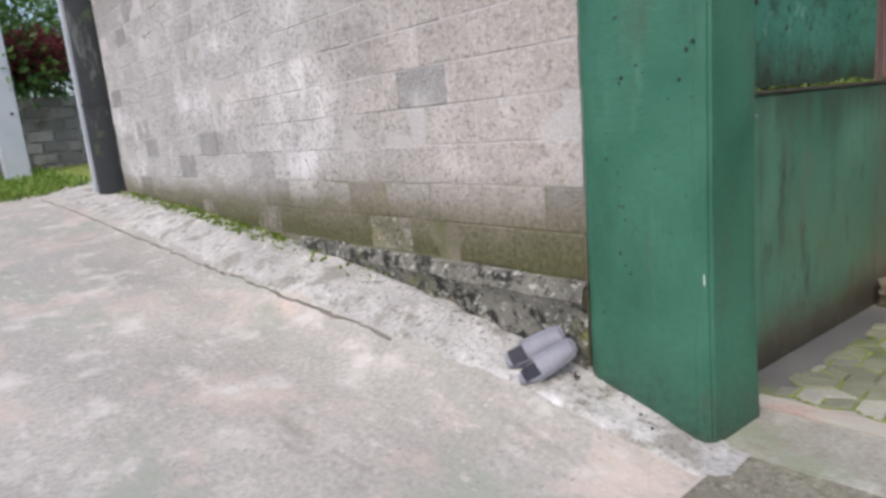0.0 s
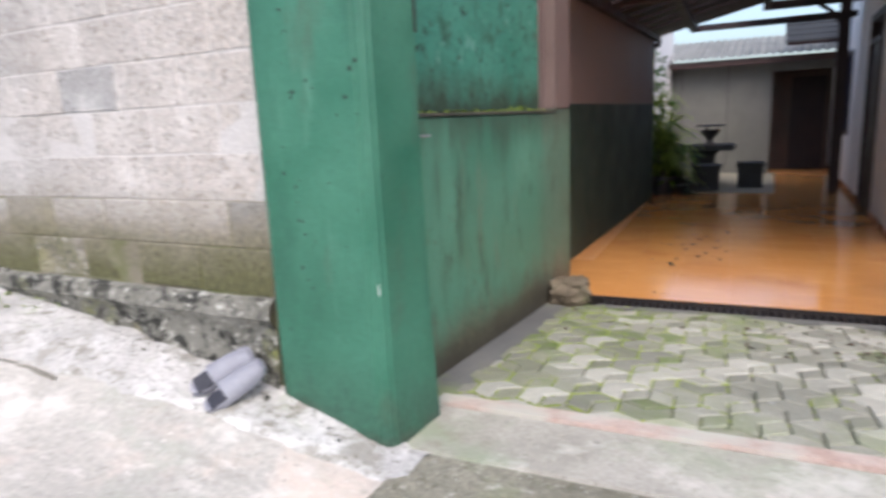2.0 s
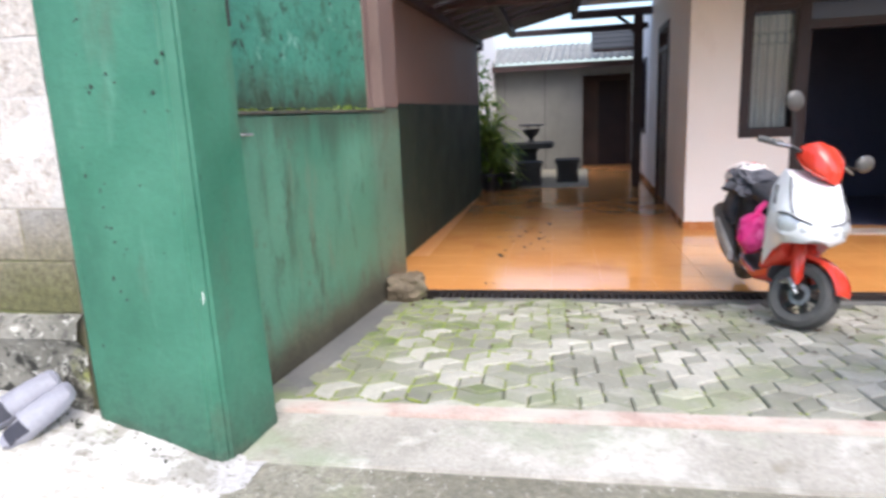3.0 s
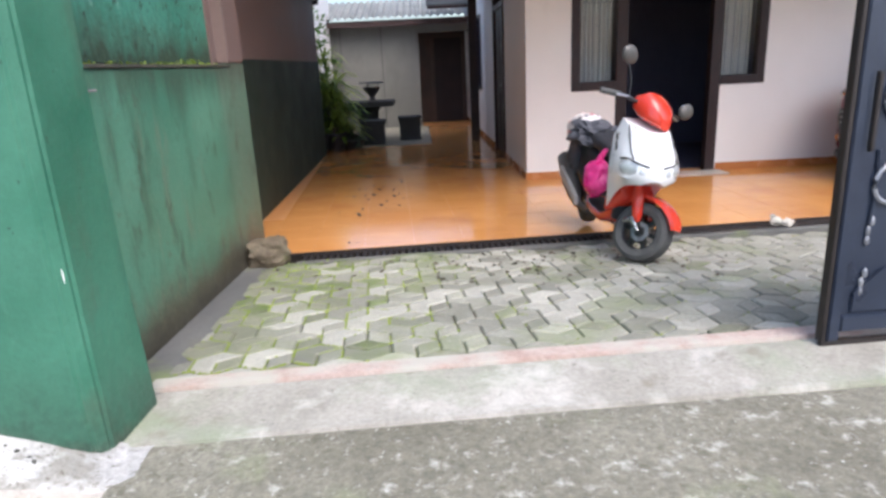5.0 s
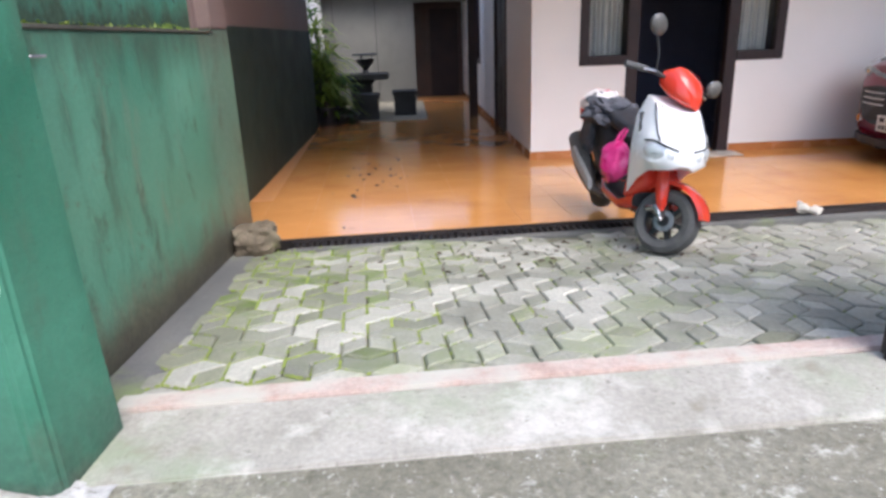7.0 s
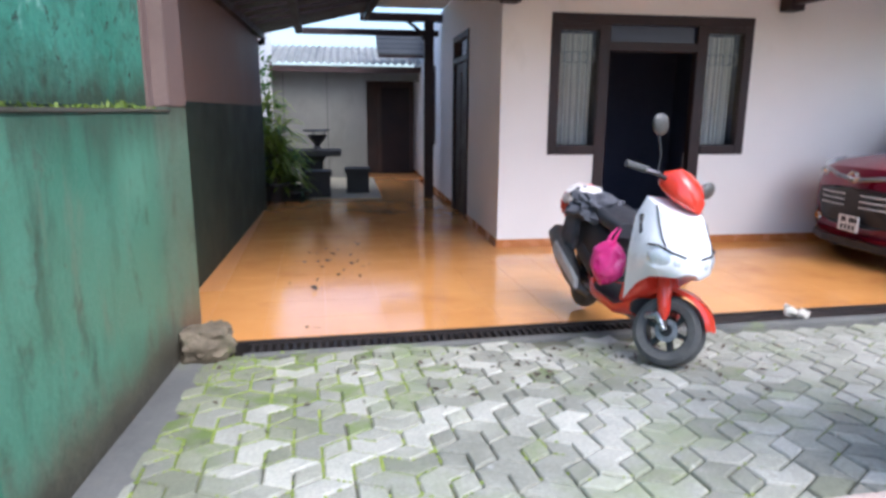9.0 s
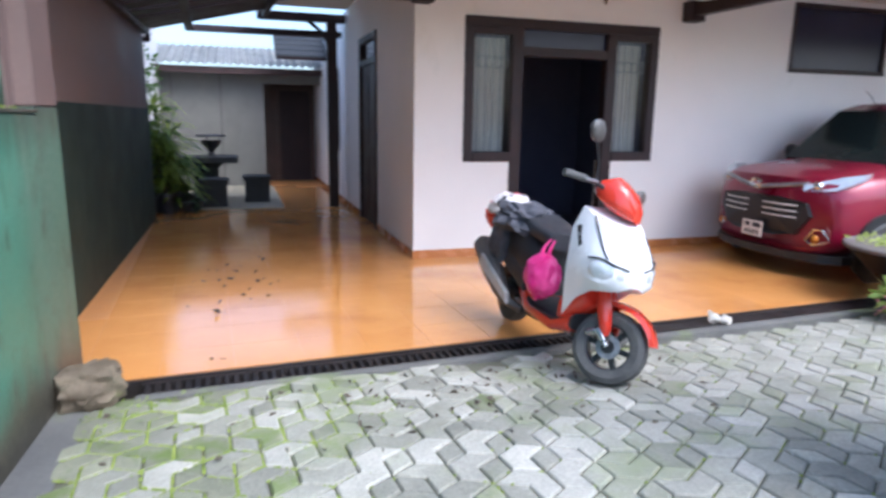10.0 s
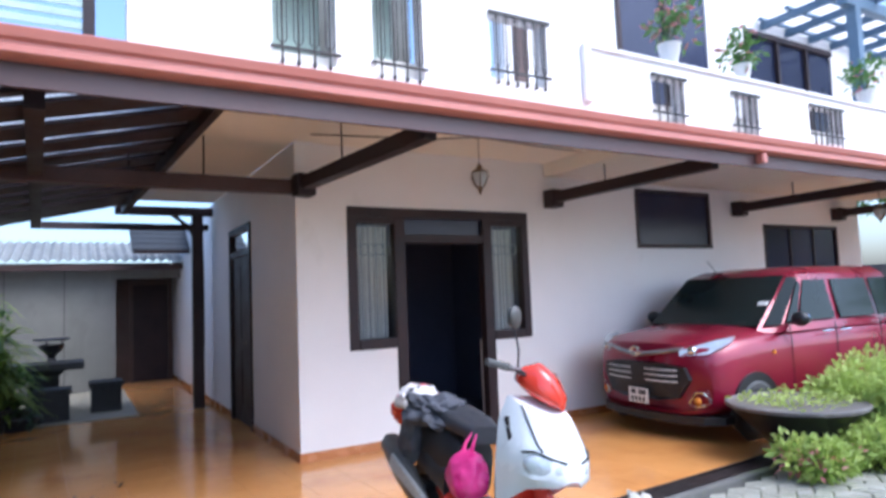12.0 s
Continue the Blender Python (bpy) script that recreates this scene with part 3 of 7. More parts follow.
M_LEAF_Y = mat("yellow_green_leaf", (0.16, 0.26, 0.03), (0.36, 0.46, 0.09), 0.5, 4, 30, 0.0, grain=0.25)
M_LEAF_LIME = mat("lime_green_leaf", (0.42, 0.55, 0.10), (0.68, 0.78, 0.26), 0.5, 5, 30, 0.0, grain=0.3)
M_LEAF = mat("green_leaf", (0.07, 0.17, 0.035), (0.17, 0.31, 0.08), 0.45, 4, 30, 0.0, grain=0.3)
M_LEAF_D = mat("dark_green_leaf", (0.02, 0.05, 0.015), (0.05, 0.10, 0.035), 0.45, 4, 30, 0.0, grain=0.3)
M_LEAF_R = mat("red_leaf", (0.16, 0.03, 0.035), (0.34, 0.10, 0.10), 0.5, 4, 30, 0.0, grain=0.3)
M_PETAL = mat("pink_petal", (0.62, 0.16, 0.2), (0.75, 0.35, 0.38), 0.6, 6, 40, 0.0, grain=0.1)
M_GRASS = mat("grass_blade", (0.13, 0.24, 0.03), (0.30, 0.42, 0.08), 0.6, 3, 20, 0.0, grain=0.2)
for _m in (M_LEAF_Y, M_LEAF_LIME, M_LEAF, M_LEAF_R, M_PETAL, M_GRASS):
    _n = _m.node_tree
    _p = _n.nodes["Principled BSDF"]
    _t = _n.nodes.new("ShaderNodeBsdfTranslucent")
    _x = _n.nodes.new("ShaderNodeMixShader")
    _x.inputs[0].default_value = 0.4
    _n.links.new(_p.inputs["Base Color"].links[0].from_socket, _t.inputs["Color"])
    _n.links.new(_p.outputs[0], _x.inputs[1]), _n.links.new(_t.outputs[0], _x.inputs[2])
    _n.links.new(_x.outputs[0], _n.nodes["Material Output"].inputs["Surface"])
M_BARK = mat("bark", (0.08, 0.06, 0.04), (0.15, 0.12, 0.09), 0.9, 8, 50, 0.5)
M_ROCK = mat("brown_lump_of_concrete", (0.12, 0.092, 0.06), (0.25, 0.20, 0.14), 0.9, 7, 45, 0.9,
             stains=(((0.09, 0.08, 0.05), 6.0, 0.52, 0.66, None), ((0.16, 0.19, 0.06), 4.0, 0.6, 0.72, None)))
M_BLACKPLASTIC = mat("black_plastic", (0.014, 0.014, 0.016), (0.03, 0.03, 0.033), 0.45, 8, 90, 0.1)
M_DARKPOT = mat("black_clay_pot", (0.012, 0.012, 0.016), (0.028, 0.028, 0.036), 0.35, 8, 90, 0.1)
M_WHITEPOT = mat("white_clay_pot", (0.72, 0.70, 0.68), (0.80, 0.78, 0.76), 0.5, 8, 90, 0.1)
M_STONE = mat("dark_cast_stone", (0.018, 0.020, 0.023), (0.042, 0.046, 0.05), 0.65, 6, 60, 0.4)
M_GREY = mat("grey_foam_rubber", (0.24, 0.24, 0.28), (0.34, 0.34, 0.38), 0.7, 9, 70, 0.2, grain=0.15)
M_STRAP = mat("dark_strap", (0.03, 0.03, 0.04), (0.05, 0.05, 0.065), 0.6, 9, 70, 0.1)
M_RUBBER = mat("tyre_rubber", (0.075, 0.075, 0.078), (0.13, 0.128, 0.122), 0.8, 9, 90, 0.3)
M_ALLOY = mat("alloy", (0.45, 0.45, 0.46), (0.6, 0.6, 0.62), 0.3, 9, 60, 0.0, metal=0.9)
M_BLACKRIM = mat("black_rim", (0.012, 0.012, 0.014), (0.03, 0.03, 0.033), 0.35, 9, 60, 0.0)
M_SCOOTWHITE = mat("glossy_white_plastic", (0.80, 0.80, 0.82), (0.85, 0.85, 0.86), 0.22, 2, 60, 0.0, grain=0.03, coat=0.4)
M_SCOOTRED = mat("glossy_red_plastic", (0.62, 0.035, 0.018), (0.70, 0.06, 0.03), 0.22, 3, 60, 0.0, grain=0.06, coat=0.5)
M_SEAT = mat("black_vinyl", (0.03, 0.032, 0.04), (0.05, 0.052, 0.062), 0.5, 9, 120, 0.25)
M_CLOTH = mat("dark_grey_cloth", (0.05, 0.052, 0.065), (0.13, 0.13, 0.155), 0.9, 10, 120, 0.5)
M_PINK = mat("bright_pink_plastic", (0.80, 0.02, 0.20), (0.86, 0.07, 0.30), 0.3, 6, 60, 0.0, grain=0.08)
M_MIRROR = mat("mirror_silver", (0.85, 0.86, 0.88), (0.88, 0.89, 0.9), 0.03, 1, 10, 0.0, metal=1.0, grain=0.0, rough_var=0.0)
M_CHROME = mat("chrome", (0.72, 0.73, 0.75), (0.78, 0.79, 0.8), 0.12, 2, 30, 0.0, metal=1.0, grain=0.0, rough_var=0.04)
M_CARRED = mat("metallic_crimson_paint", (0.20, 0.003, 0.024), (0.25, 0.006, 0.034), 0.32, 2, 200, 0.0, metal=0.25, grain=0.06, coat=0.6)
M_CARGLASS = mat("tinted_car_glass", (0.010, 0.016, 0.016), (0.016, 0.024, 0.024), 0.12, 1, 10, 0.0, grain=0.0, spec=0.2, rough_var=0.0)
# shaded copy of the car glass, kept dull so the corner panes stay dark
M_CARSHADE = mat("shaded_car_glass", (0.014, 0.02, 0.024), (0.022, 0.03, 0.034), 0.65, 1, 10, 0.0, grain=0.0, spec=0.1, rough_var=0.0)
M_LAMPGLASS = mat("clear_lamp_lens", (0.62, 0.65, 0.68), (0.75, 0.77, 0.8), 0.1, 14, 40, 0.0, metal=0.3, grain=0.2)
M_PLATE = mat("white_number_plate", (0.74, 0.74, 0.72), (0.8, 0.8, 0.78), 0.4, 5, 60, 0.0, grain=0.04)
M_AMBER = mat("amber_lens", (0.75, 0.25, 0.03), (0.8, 0.3, 0.05), 0.25, 5, 60, 0.0)
M_CURTAIN = mat("pale_curtain", (0.52, 0.49, 0.47), (0.62, 0.59, 0.57), 0.9, 3, 100, 0.2, grain=0.15)
M_GLASSDARK = mat("dark_window_glass", (0.018, 0.022, 0.05), (0.028, 0.034, 0.07), 0.25, 1, 10, 0.0, grain=0.0, spec=0.35, rough_var=0.02)
M_GLASS = glass("clear_window_glass")
M_BLUE = mat("blue_grey_pergola_paint", (0.10, 0.17, 0.26), (0.16, 0.24, 0.34), 0.5, 3, 60, 0.05)
M_PALESHEET = mat("pale_roof_sheet", (0.66, 0.67, 0.68), (0.76, 0.77, 0.78), 0.6, 2, 60, 0.05, grain=0.05)
_nt = M_PALESHEET.node_tree
_tr = _nt.nodes.new("ShaderNodeBsdfTranslucent")
_tr.inputs["Color"].default_value = (0.85, 0.87, 0.9, 1)
_mx = _nt.nodes.new("ShaderNodeMixShader")
_mx.inputs[0].default_value = 0.45
_nt.links.new(_nt.nodes["Principled BSDF"].outputs[0], _mx.inputs[1])
_nt.links.new(_tr.outputs[0], _mx.inputs[2])
_nt.links.new(_mx.outputs[0], _nt.nodes["Material Output"].inputs["Surface"])
_pn = M_PALESHEET.node_tree.nodes["Principled BSDF"]
_pn.inputs["Roughness"].default_value = 0.6
M_LOUVRE = mat("pale_green_louvre", (0.45, 0.58, 0.50), (0.55, 0.66, 0.58), 0.6, 3, 60, 0.05)
M_LANTERN = mat("lantern_brass", (0.10, 0.055, 0.03), (0.2, 0.12, 0.06), 0.4, 12, 60, 0.1, metal=0.6)

bm = bmesh.new()
rw = random.Random(3)
for i in range(170):
    y = rw.uniform(-2.4, 0.0)
    tall = 2.2 if -0.75 < y < -0.4 else 1.0
    blade(bm, (GX - rw.uniform(0.05, 0.098), y, 1.415), (rw.uniform(-0.6, 0.6), rw.uniform(-1, 1), rw.uniform(0.8, 2)), rw.uniform(0.015, 0.05) * tall, 0.012, 0.5, 3)
tagged(part("ledge_moss", bm, M_LEAF_Y), "moss and small ferns on the wall ledge", "moss", kind="stuff")

peg = thing("iron_pegs", "small rusty iron pegs in the green wall", "peg")
bm = bmesh.new()
tube(bm, [(GX - 0.02, -2.12, 1.315), (GX + 0.02, -2.10, 1.315), (GX + 0.022, -2.02, 1.315)], 0.006, 6)
part("peg", bm, M_SILVER, peg)
bm = bmesh.new()
tube(bm, [(-0.045, -2.392, 1.72), (-0.045, -2.392, 2.3)], 0.008, 6)
part("hinge_bar", bm, M_IRON, peg)

# ---- lane: block wall foot, weeds, posts ----
bm = bmesh.new()
fx = [-3.1 + 0.05 * i for i in range(51)]
ring = []
for x in fx:
    gz = ground_z(x, -2.75) - 0.06
    col = []
    for k, (y, z) in enumerate(((-2.655, 0.69), (-2.70, 0.685), (-2.735, 0.665), (-2.75, 0.60), (-2.72, 0.55), (-2.715, 0.45), (-2.72, 0.35), (-2.73, 0.25), (-2.74, 0.1))):
        z = max(z, gz) if k > 2 else z
        rough = 0.03 if k >= 4 else 0.012
        col.append(bm.verts.new((x, y + rough * noise.noise(Vector((x * 7, z * 9, 2))) + 0.6 * rough * noise.noise(Vector((x * 22, z * 22, 5))), z + 0.010 * noise.noise(Vector((x * 6, y * 6, 9))))))
    ring.append(col)
for a, b in zip(ring, ring[1:]):
    for k in range(8):
        bm.faces.new((a[k], b[k], b[k + 1], a[k + 1]))
structure("wall_footing", bm, M_FOOTING, "dark crumbling mossy footing under the block wall", "wall", smooth=True)

rp = random.Random(8)
bm = bmesh.new()
ball(bm, (-0.083, -2.706, 0.45), 0.005, 0.004, 0.012, 8)
wear = structure("pillar_wear", bm, M_PLATE, "chipped paint and pits on the gate pillar", "pillar")
for (x, y, z, h) in ((-0.091, -2.697, 0.75, 0.11), (-0.078, -2.711, 0.34, 0.05), (-0.077, -2.713, 0.27, 0.025)):
    bm = bmesh.new()
    ball(bm, (x, y, z), min(0.006, h * 0.25), 0.004, h / 2, 8)
    part("chip", bm, M_PLATE, wear, "white chipped spot")
for k in range(46):
    x = -0.40 + rp.gauss(0, 0.012) if k < 18 else rp.uniform(-0.5, -0.1)
    z = rp.uniform(0.35, 2.0)
    bm = bmesh.new()
    ball(bm, (x, -2.7505 + 0.0805 * (x + 0.55), z), rp.uniform(0.003, 0.008), 0.003, rp.uniform(0.003, 0.011), 6)
    part("pit", bm, M_DARKGREEN, wear)

rnd = random.Random(5)
bm = bmesh.new()
for i in range(620):
    x = rnd.triangular(-8.8, -1.7, -4.6)
    y = -2.70 - rnd.random() ** 2 * 0.16
    for k in range(3):
        blade(bm, (x, y, ground_z(x, y) - 0.005), (rnd.uniform(-1, 1), rnd.uniform(-1.2, 0.3), rnd.uniform(0.5, 2)), rnd.uniform(0.04, 0.11), 0.02, 0.5, 3)
tagged(part("weeds", bm, M_LEAF_Y), "small yellow-green weeds along the foot of the wall", "weeds", kind="stuff")

bm = bmesh.new()
for i in range(1500):
    x, y = rnd.uniform(-12.4, -9.0), rnd.uniform(-4.1, -2.8)
    blade(bm, (x, y, ground_z(x, y) - 0.02), (rnd.uniform(-1, 1), rnd.uniform(-1, 1), rnd.uniform(0.8, 2.2)), rnd.uniform(0.12, 0.34), 0.035, 0.5, 3)
tagged(part("grass", bm, M_GRASS), "bright green grass on the verge", "grass", kind="stuff")
structure("verge", sheet([-14 + 0.3 * i for i in range(18)], [-4.3, -4.0, -3.4, -3.0, -2.0, -1.0], lambda x, y: ground_z(x, min(y, -2.7)) + (0.03 if y > -4.2 and x < -9.2 else -0.05) + 0.03 * noise.noise(Vector((x * 2, y * 2, 0)))), M_MOSS, "grassy verge beyond the post", "ground", smooth=True)

post = thing("wall_end_post", "dark weathered concrete post at the end of the wall", "post")
px = -7.75
bm = bmesh.new()
for z0, z1, r in ((0.7, 1.95, 0.235), (1.95, 1.99, 0.245), (1.99, 3.9, 0.23)):
    lathe(bm, [(r, z0), (r, z1)], (px, -2.72, 0), 20)
part("shaft", bm, M_POLE, post, smooth=True)
bm = boxes((px - 0.30, px - 0.20, -2.95, -2.80, 0.75, 3.9))
part("pale_edge", bm, M_PALEPOLE, post, "pale painted strip down one side", 0.01)
pale = thing("pale_post", "pale grey-blue painted square post on the verge", "post")
part("shaft", boxes((-11.75, -11.45, -3.46, -3.10, 0.9, 4.2)), M_PALEPOLE, pale, bevel=0.01)
part("bolt", boxes((-11.449, -11.43, -3.22, -3.18, 2.1, 2.14)), M_IRON, pale)

stonew = structure("wall_stone_far", boxes((-13.0, -12.5, -4.6, -1.5, 0.6, 2.45)), M_MORTAR, "old mossy block wall beyond the post", "wall")
far_block = mesh_of("far_block", boxes((-0.03, 0.03, -0.19, 0.19, -0.09, 0.09)), M_FARBLOCK, 0.012)
for r in range(8):
    for i in range(8):
        ob = new("block", far_block)
        ob.parent = stonew
        ob.location = (-12.49 + rnd.uniform(-0.02, 0.02), -4.3 + 0.40 * i + (0.2 if r % 2 else 0), 0.95 + 0.2 * r)
        ob.rotation_euler = (rnd.uniform(-0.03, 0.03), 0, rnd.uniform(-0.03, 0.03))
hedge = thing("red_leaf_shrub", "red and green leafed shrub growing over the old wall", "shrub")
new_ob = new("red_leaves", leaf_mesh("red_leaves", clump_points((-12.7, -3.1, 2.95), 1.15, 3600, 3, 0.6, 16), 0.06, M_LEAF_R, seed=4))
new_ob.parent = hedge
new_ob = new("green_leaves", leaf_mesh("green_leaves", clump_points((-13.3, -3.0, 3.2), 1.9, 7000, 8, 0.75, 30), 0.075, M_LEAF, seed=9))
new_ob.parent = hedge
bm = bmesh.new()
for i in range(7):
    y = -4.0 + 0.3 * i
    tube(bm, [(-12.75, y, 2.4), (-12.8 + rnd.uniform(-0.2, 0.2), y, 2.8), (-12.8 + rnd.uniform(-0.4, 0.4), y + rnd.uniform(-0.3, 0.3), 3.3)], [0.03, 0.022, 0.012], 6)
part("stems", bm, M_BARK, hedge)

# ---- pair of slippers ----
def slipper(m):
    ob = thing("slipper", "worn grey foam slider sandal lying against the footing", "slipper", "pair of slippers", m)
    out = []
    for i in range(24):
        a = 2 * math.pi * i / 24
        u, w = math.cos(a), math.sin(a)
        out.append((0.142 * math.copysign(abs(u) ** 0.72, u), (0.052 + 0.006 * u) * math.copysign(abs(w) ** 0.6, w)))
    bm = bmesh.new()
    loft(bm, [[(x, y, 0.0 + 0.012 * max(0, x / 0.135) ** 2) for x, y in out], [(x * 1.03, y * 1.05, 0.018 + 0.012 * max(0, x / 0.135) ** 2) for x, y in out], [(x, y, 0.032 + 0.012 * max(0, x / 0.135) ** 2) for x, y in out], [(x * 0.86, y * 0.82, 0.027) for x, y in out]])
    part("sole", bm, M_GREY, ob, smooth=True)
    bm = bmesh.new()
    secs = []
    for i in range(11):
        a = math.pi * i / 10
        y, z = 0.056 * math.cos(a), 0.022 + 0.052 * math.sin(a)
        secs.append([(-0.045, y * 1.0, z * 1.05), (0.06, y * 0.97, z * 0.94), (0.125, y * 0.72, z * 0.62), (0.12, y * 0.64, z * 0.62 - 0.007), (0.06, y * 0.89, z * 0.94 - 0.007), (-0.045, y * 0.92, z * 1.05 - 0.007)])
    loft(bm, secs)
    part("strap", bm, M_GREY, ob, "broad grey strap", smooth=True)
    # dark footbed colour stands in for the shade inside the slipper
    part("footbed", boxes((-0.122, 0.095, -0.043, 0.043, 0.024, 0.034)), M_STRAP, ob, "footbed, the opening's shade put into its dark colour", 0.004)
    return ob


slipper(pose(-0.70, -2.865, 0.335, 20, -30, 52))
slipper(pose(-0.80, -2.835, 0.375, 34, -24, 50))

# grey cement strip between the green wall and the pavers
bm = bmesh.new()
secs = []
for i in range(47):
    y = -2.3 + 0.05 * i
    w = -0.05 + 0.02 * noise.noise(Vector((y * 4, 1, 0)))
    secs.append([(GX - 0.02, y, yard_z(y) + 0.022), (w - 0.06, y, yard_z(y) + 0.010), (w, y, yard_z(y) - 0.006), (w, y, yard_z(y) - 0.1), (GX - 0.02, y, yard_z(y) - 0.1)])
loft(bm, secs)
structure("wall_fillet", bm, M_CEMENT, "grey cement strip along the foot of the green wall", "trim", smooth=True)

# ---- sliding gate ----
gate = thing("metal_gate", "dark blue-black metal gate leaf with silver scrollwork, slid open", "gate", m=pose(2.735, -2.25, 0.0, 0, 0, 2.6))
part("sheet", boxes((0.04, 1.1, 0.008, 0.016, 0.25, 1.62)), M_GATE, gate)
part("stile", boxes((0.0, 0.05, -0.02, 0.04, 0.15, 1.67)), M_GATE, gate, bevel=0.005)
part("stile", boxes((1.08, 1.13, -0.02, 0.04, 0.15, 1.67)), M_GATE, gate, bevel=0.005)
part("bottom_rail", boxes((0.051, 1.079, -0.02, 0.04, 0.19, 0.26)), M_GATE, gate, bevel=0.005)
part("top_rail", boxes((0.051, 1.079, -0.02, 0.04, 1.62, 1.67)), M_GATE, gate, bevel=0.005)
part("edge_angle", boxes((-0.022, -0.001, -0.012, 0.03, 0.145, 1.67)), M_IRON, gate, "rusty edge angle", 0.003)
part("track", boxes((-0.02, 1.2, -0.012, 0.012, 0.122, 0.15)), M_IRON, gate)
part("pull", boxes((0.055, 0.075, -0.045, -0.021, 0.95, 1.25)), M_IRON, gate, "worn metal pull", 0.004)
for cx in (0.34, 0.80):
    for cz, flip in ((0.80, 1), (1.16, -1), (1.44, 1)):
        bm = bmesh.new()
        for s in (1, -1):
            pts = []
            for i in range(20):
                a = i / 19 * 2.4 * math.pi
                r = 0.12 * (1 - i / 26)
                pts.append((cx + s * (0.13 - r * math.cos(a)), -0.004, cz + flip * r * math.sin(a)))
            tube(bm, pts, 0.010, 6)
        ball(bm, (cx, -0.006, cz), 0.04, 0.012, 0.07, 10)
        for k in range(6):
            a = k * math.pi / 3
            ball(bm, (cx + 0.06 * math.cos(a), -0.004, cz + 0.075 * math.sin(a)), 0.022, 0.010, 0.034, 8)
        part("scroll", bm, M_SILVER, gate, "silver painted scroll ornament", smooth=True)
for x in (0.13, 1.02):
    for z in (0.40, 0.62, 1.30):
        bm = bmesh.new()
        for dz in (-0.04, 0, 0.04):
            ball(bm, (x + 0.012 * (dz > 0), 0.0, z + dz), 0.012, 0.008, 0.022, 8)
        part("ornament", bm, M_SILVER, gate, smooth=True)
    bm = bmesh.new()
    tube(bm, [(x, 0.0, 0.65), (x + 0.01, 0.0, 0.8), (x, 0.0, 0.95)], 0.007, 6)
    part("rod", bm, M_GATE, gate)
bm = bmesh.new()
prism(bm, [(0.1, 0.27), (0.1, 0.36), (0.22, 0.46), (0.95, 0.46), (0.95, 0.27)], -0.004, 0.006, "y")
part("kick_panel", bm, M_GATE, gate, bevel=0.004)

# ---- drain grating, rock, litter ----
grate = thing("drain_grating", "black cast iron drain grating in front of the floor", "grating", m=DRAIN)
part("rail", boxes((0.12, 7.6, -0.068, -0.046, -0.06, -0.018)), M_IRON, grate)
part("rail", boxes((0.12, 7.6, 0.062, 0.086, -0.06, -0.016)), M_IRON, grate)
part("cover", boxes((2.74, 7.6, -0.045, 0.061, -0.05, -0.016)), M_IRON, grate, "solid black drain cover")
bar = mesh_of("bar", boxes((-0.011, 0.011, -0.045, 0.061, -0.06, -0.018)), M_IRON)
for i in range(52):
    ob = new("bar", bar)
    ob.parent = grate
    ob.location = (0.15 + 0.05 * i, 0, 0)
bm = bmesh.new()
bmesh.ops.create_icosphere(bm, subdivisions=4, radius=1)
for v in bm.verts:
    d = v.co.normalized()
    n = 1 + 0.22 * noise.noise(d * 1.7) + 0.16 * noise.noise(d * 4.5) + 0.09 * noise.noise(d * 11)
    c = Vector((max(-0.75, min(0.8, d.x)), max(-0.8, min(0.8, d.y)), max(-0.72, min(0.78, d.z)))) * n
    v.co = Vector((-0.09, -0.12, 0.085)) + Matrix.Rotation(0.5, 3, "Z") @ Vector((c.x * 0.19, c.y * 0.15, c.z * 0.125))
tagged(part("rock", bm, M_ROCK, smooth=True), "brown lump of old concrete against the wall end", "rock")
bm = bmesh.new()
for i in range(130):
    x, y = rnd.triangular(-0.15, 0.75, 0.1), rnd.triangular(-0.65, -0.08, -0.15)
    blade(bm, (x, y, yard_z(y) - 0.004), (rnd.uniform(-1, 1), rnd.uniform(-1, 1), rnd.uniform(0.4, 1.6)), rnd.uniform(0.02, 0.06), 0.014, 0.5, 2)
tagged(part("moss_tufts", bm, M_LEAF_Y), "tufts of green weed round the rock and in the joints", "weeds", kind="stuff")
pts = []
for i in range(160):
    x, y = rnd.gauss(1.75, 0.75), rnd.triangular(-1.3, -0.1, -0.35)
    pts.append(((x, y, yard_z(y) + 0.012), (rnd.uniform(-1, 1), rnd.uniform(-1, 1), 0.1)))
tagged(new("leaf_litter", leaf_mesh("leaf_litter", pts, 0.02, M_BARK, seed=3)), "scattered dry brown leaves on the pavers", "leaves", kind="stuff")
pts = []
for i in range(34):
    x, y = rnd.gauss(0.6, 0.2), rnd.gauss(1.9, 0.7)
    pts.append(((x, max(0.3, y), 0.006), (rnd.uniform(-1, 1), rnd.uniform(-1, 1), 0.05)))
tagged(new("floor_leaves", leaf_mesh("floor_leaves", pts, 0.030, M_BARK, seed=6)), "small dark flecks scattered on the tiles", "leaves", kind="stuff")
bm = bmesh.new()
for i in range(70):
    x, y = rnd.triangular(-2.4, -0.1, -0.6), -2.76 - abs(rnd.gauss(0, 0.05))
    ball(bm, (x, y, ground_z(x, y) + 0.014), rnd.uniform(0.003, 0.010), rnd.uniform(0.003, 0.009), rnd.uniform(0.003, 0.006), 6)
tagged(part("rubble", bm, M_FOOTING), "crumbs of broken concrete and stones by the footing", "rubble", kind="stuff")
bm = bmesh.new()
ball(bm, (3.87, 0.14, 0.028), 0.055, 0.04, 0.034, 10)
ball(bm, (3.94, 0.11, 0.02), 0.055, 0.035, 0.028, 10)
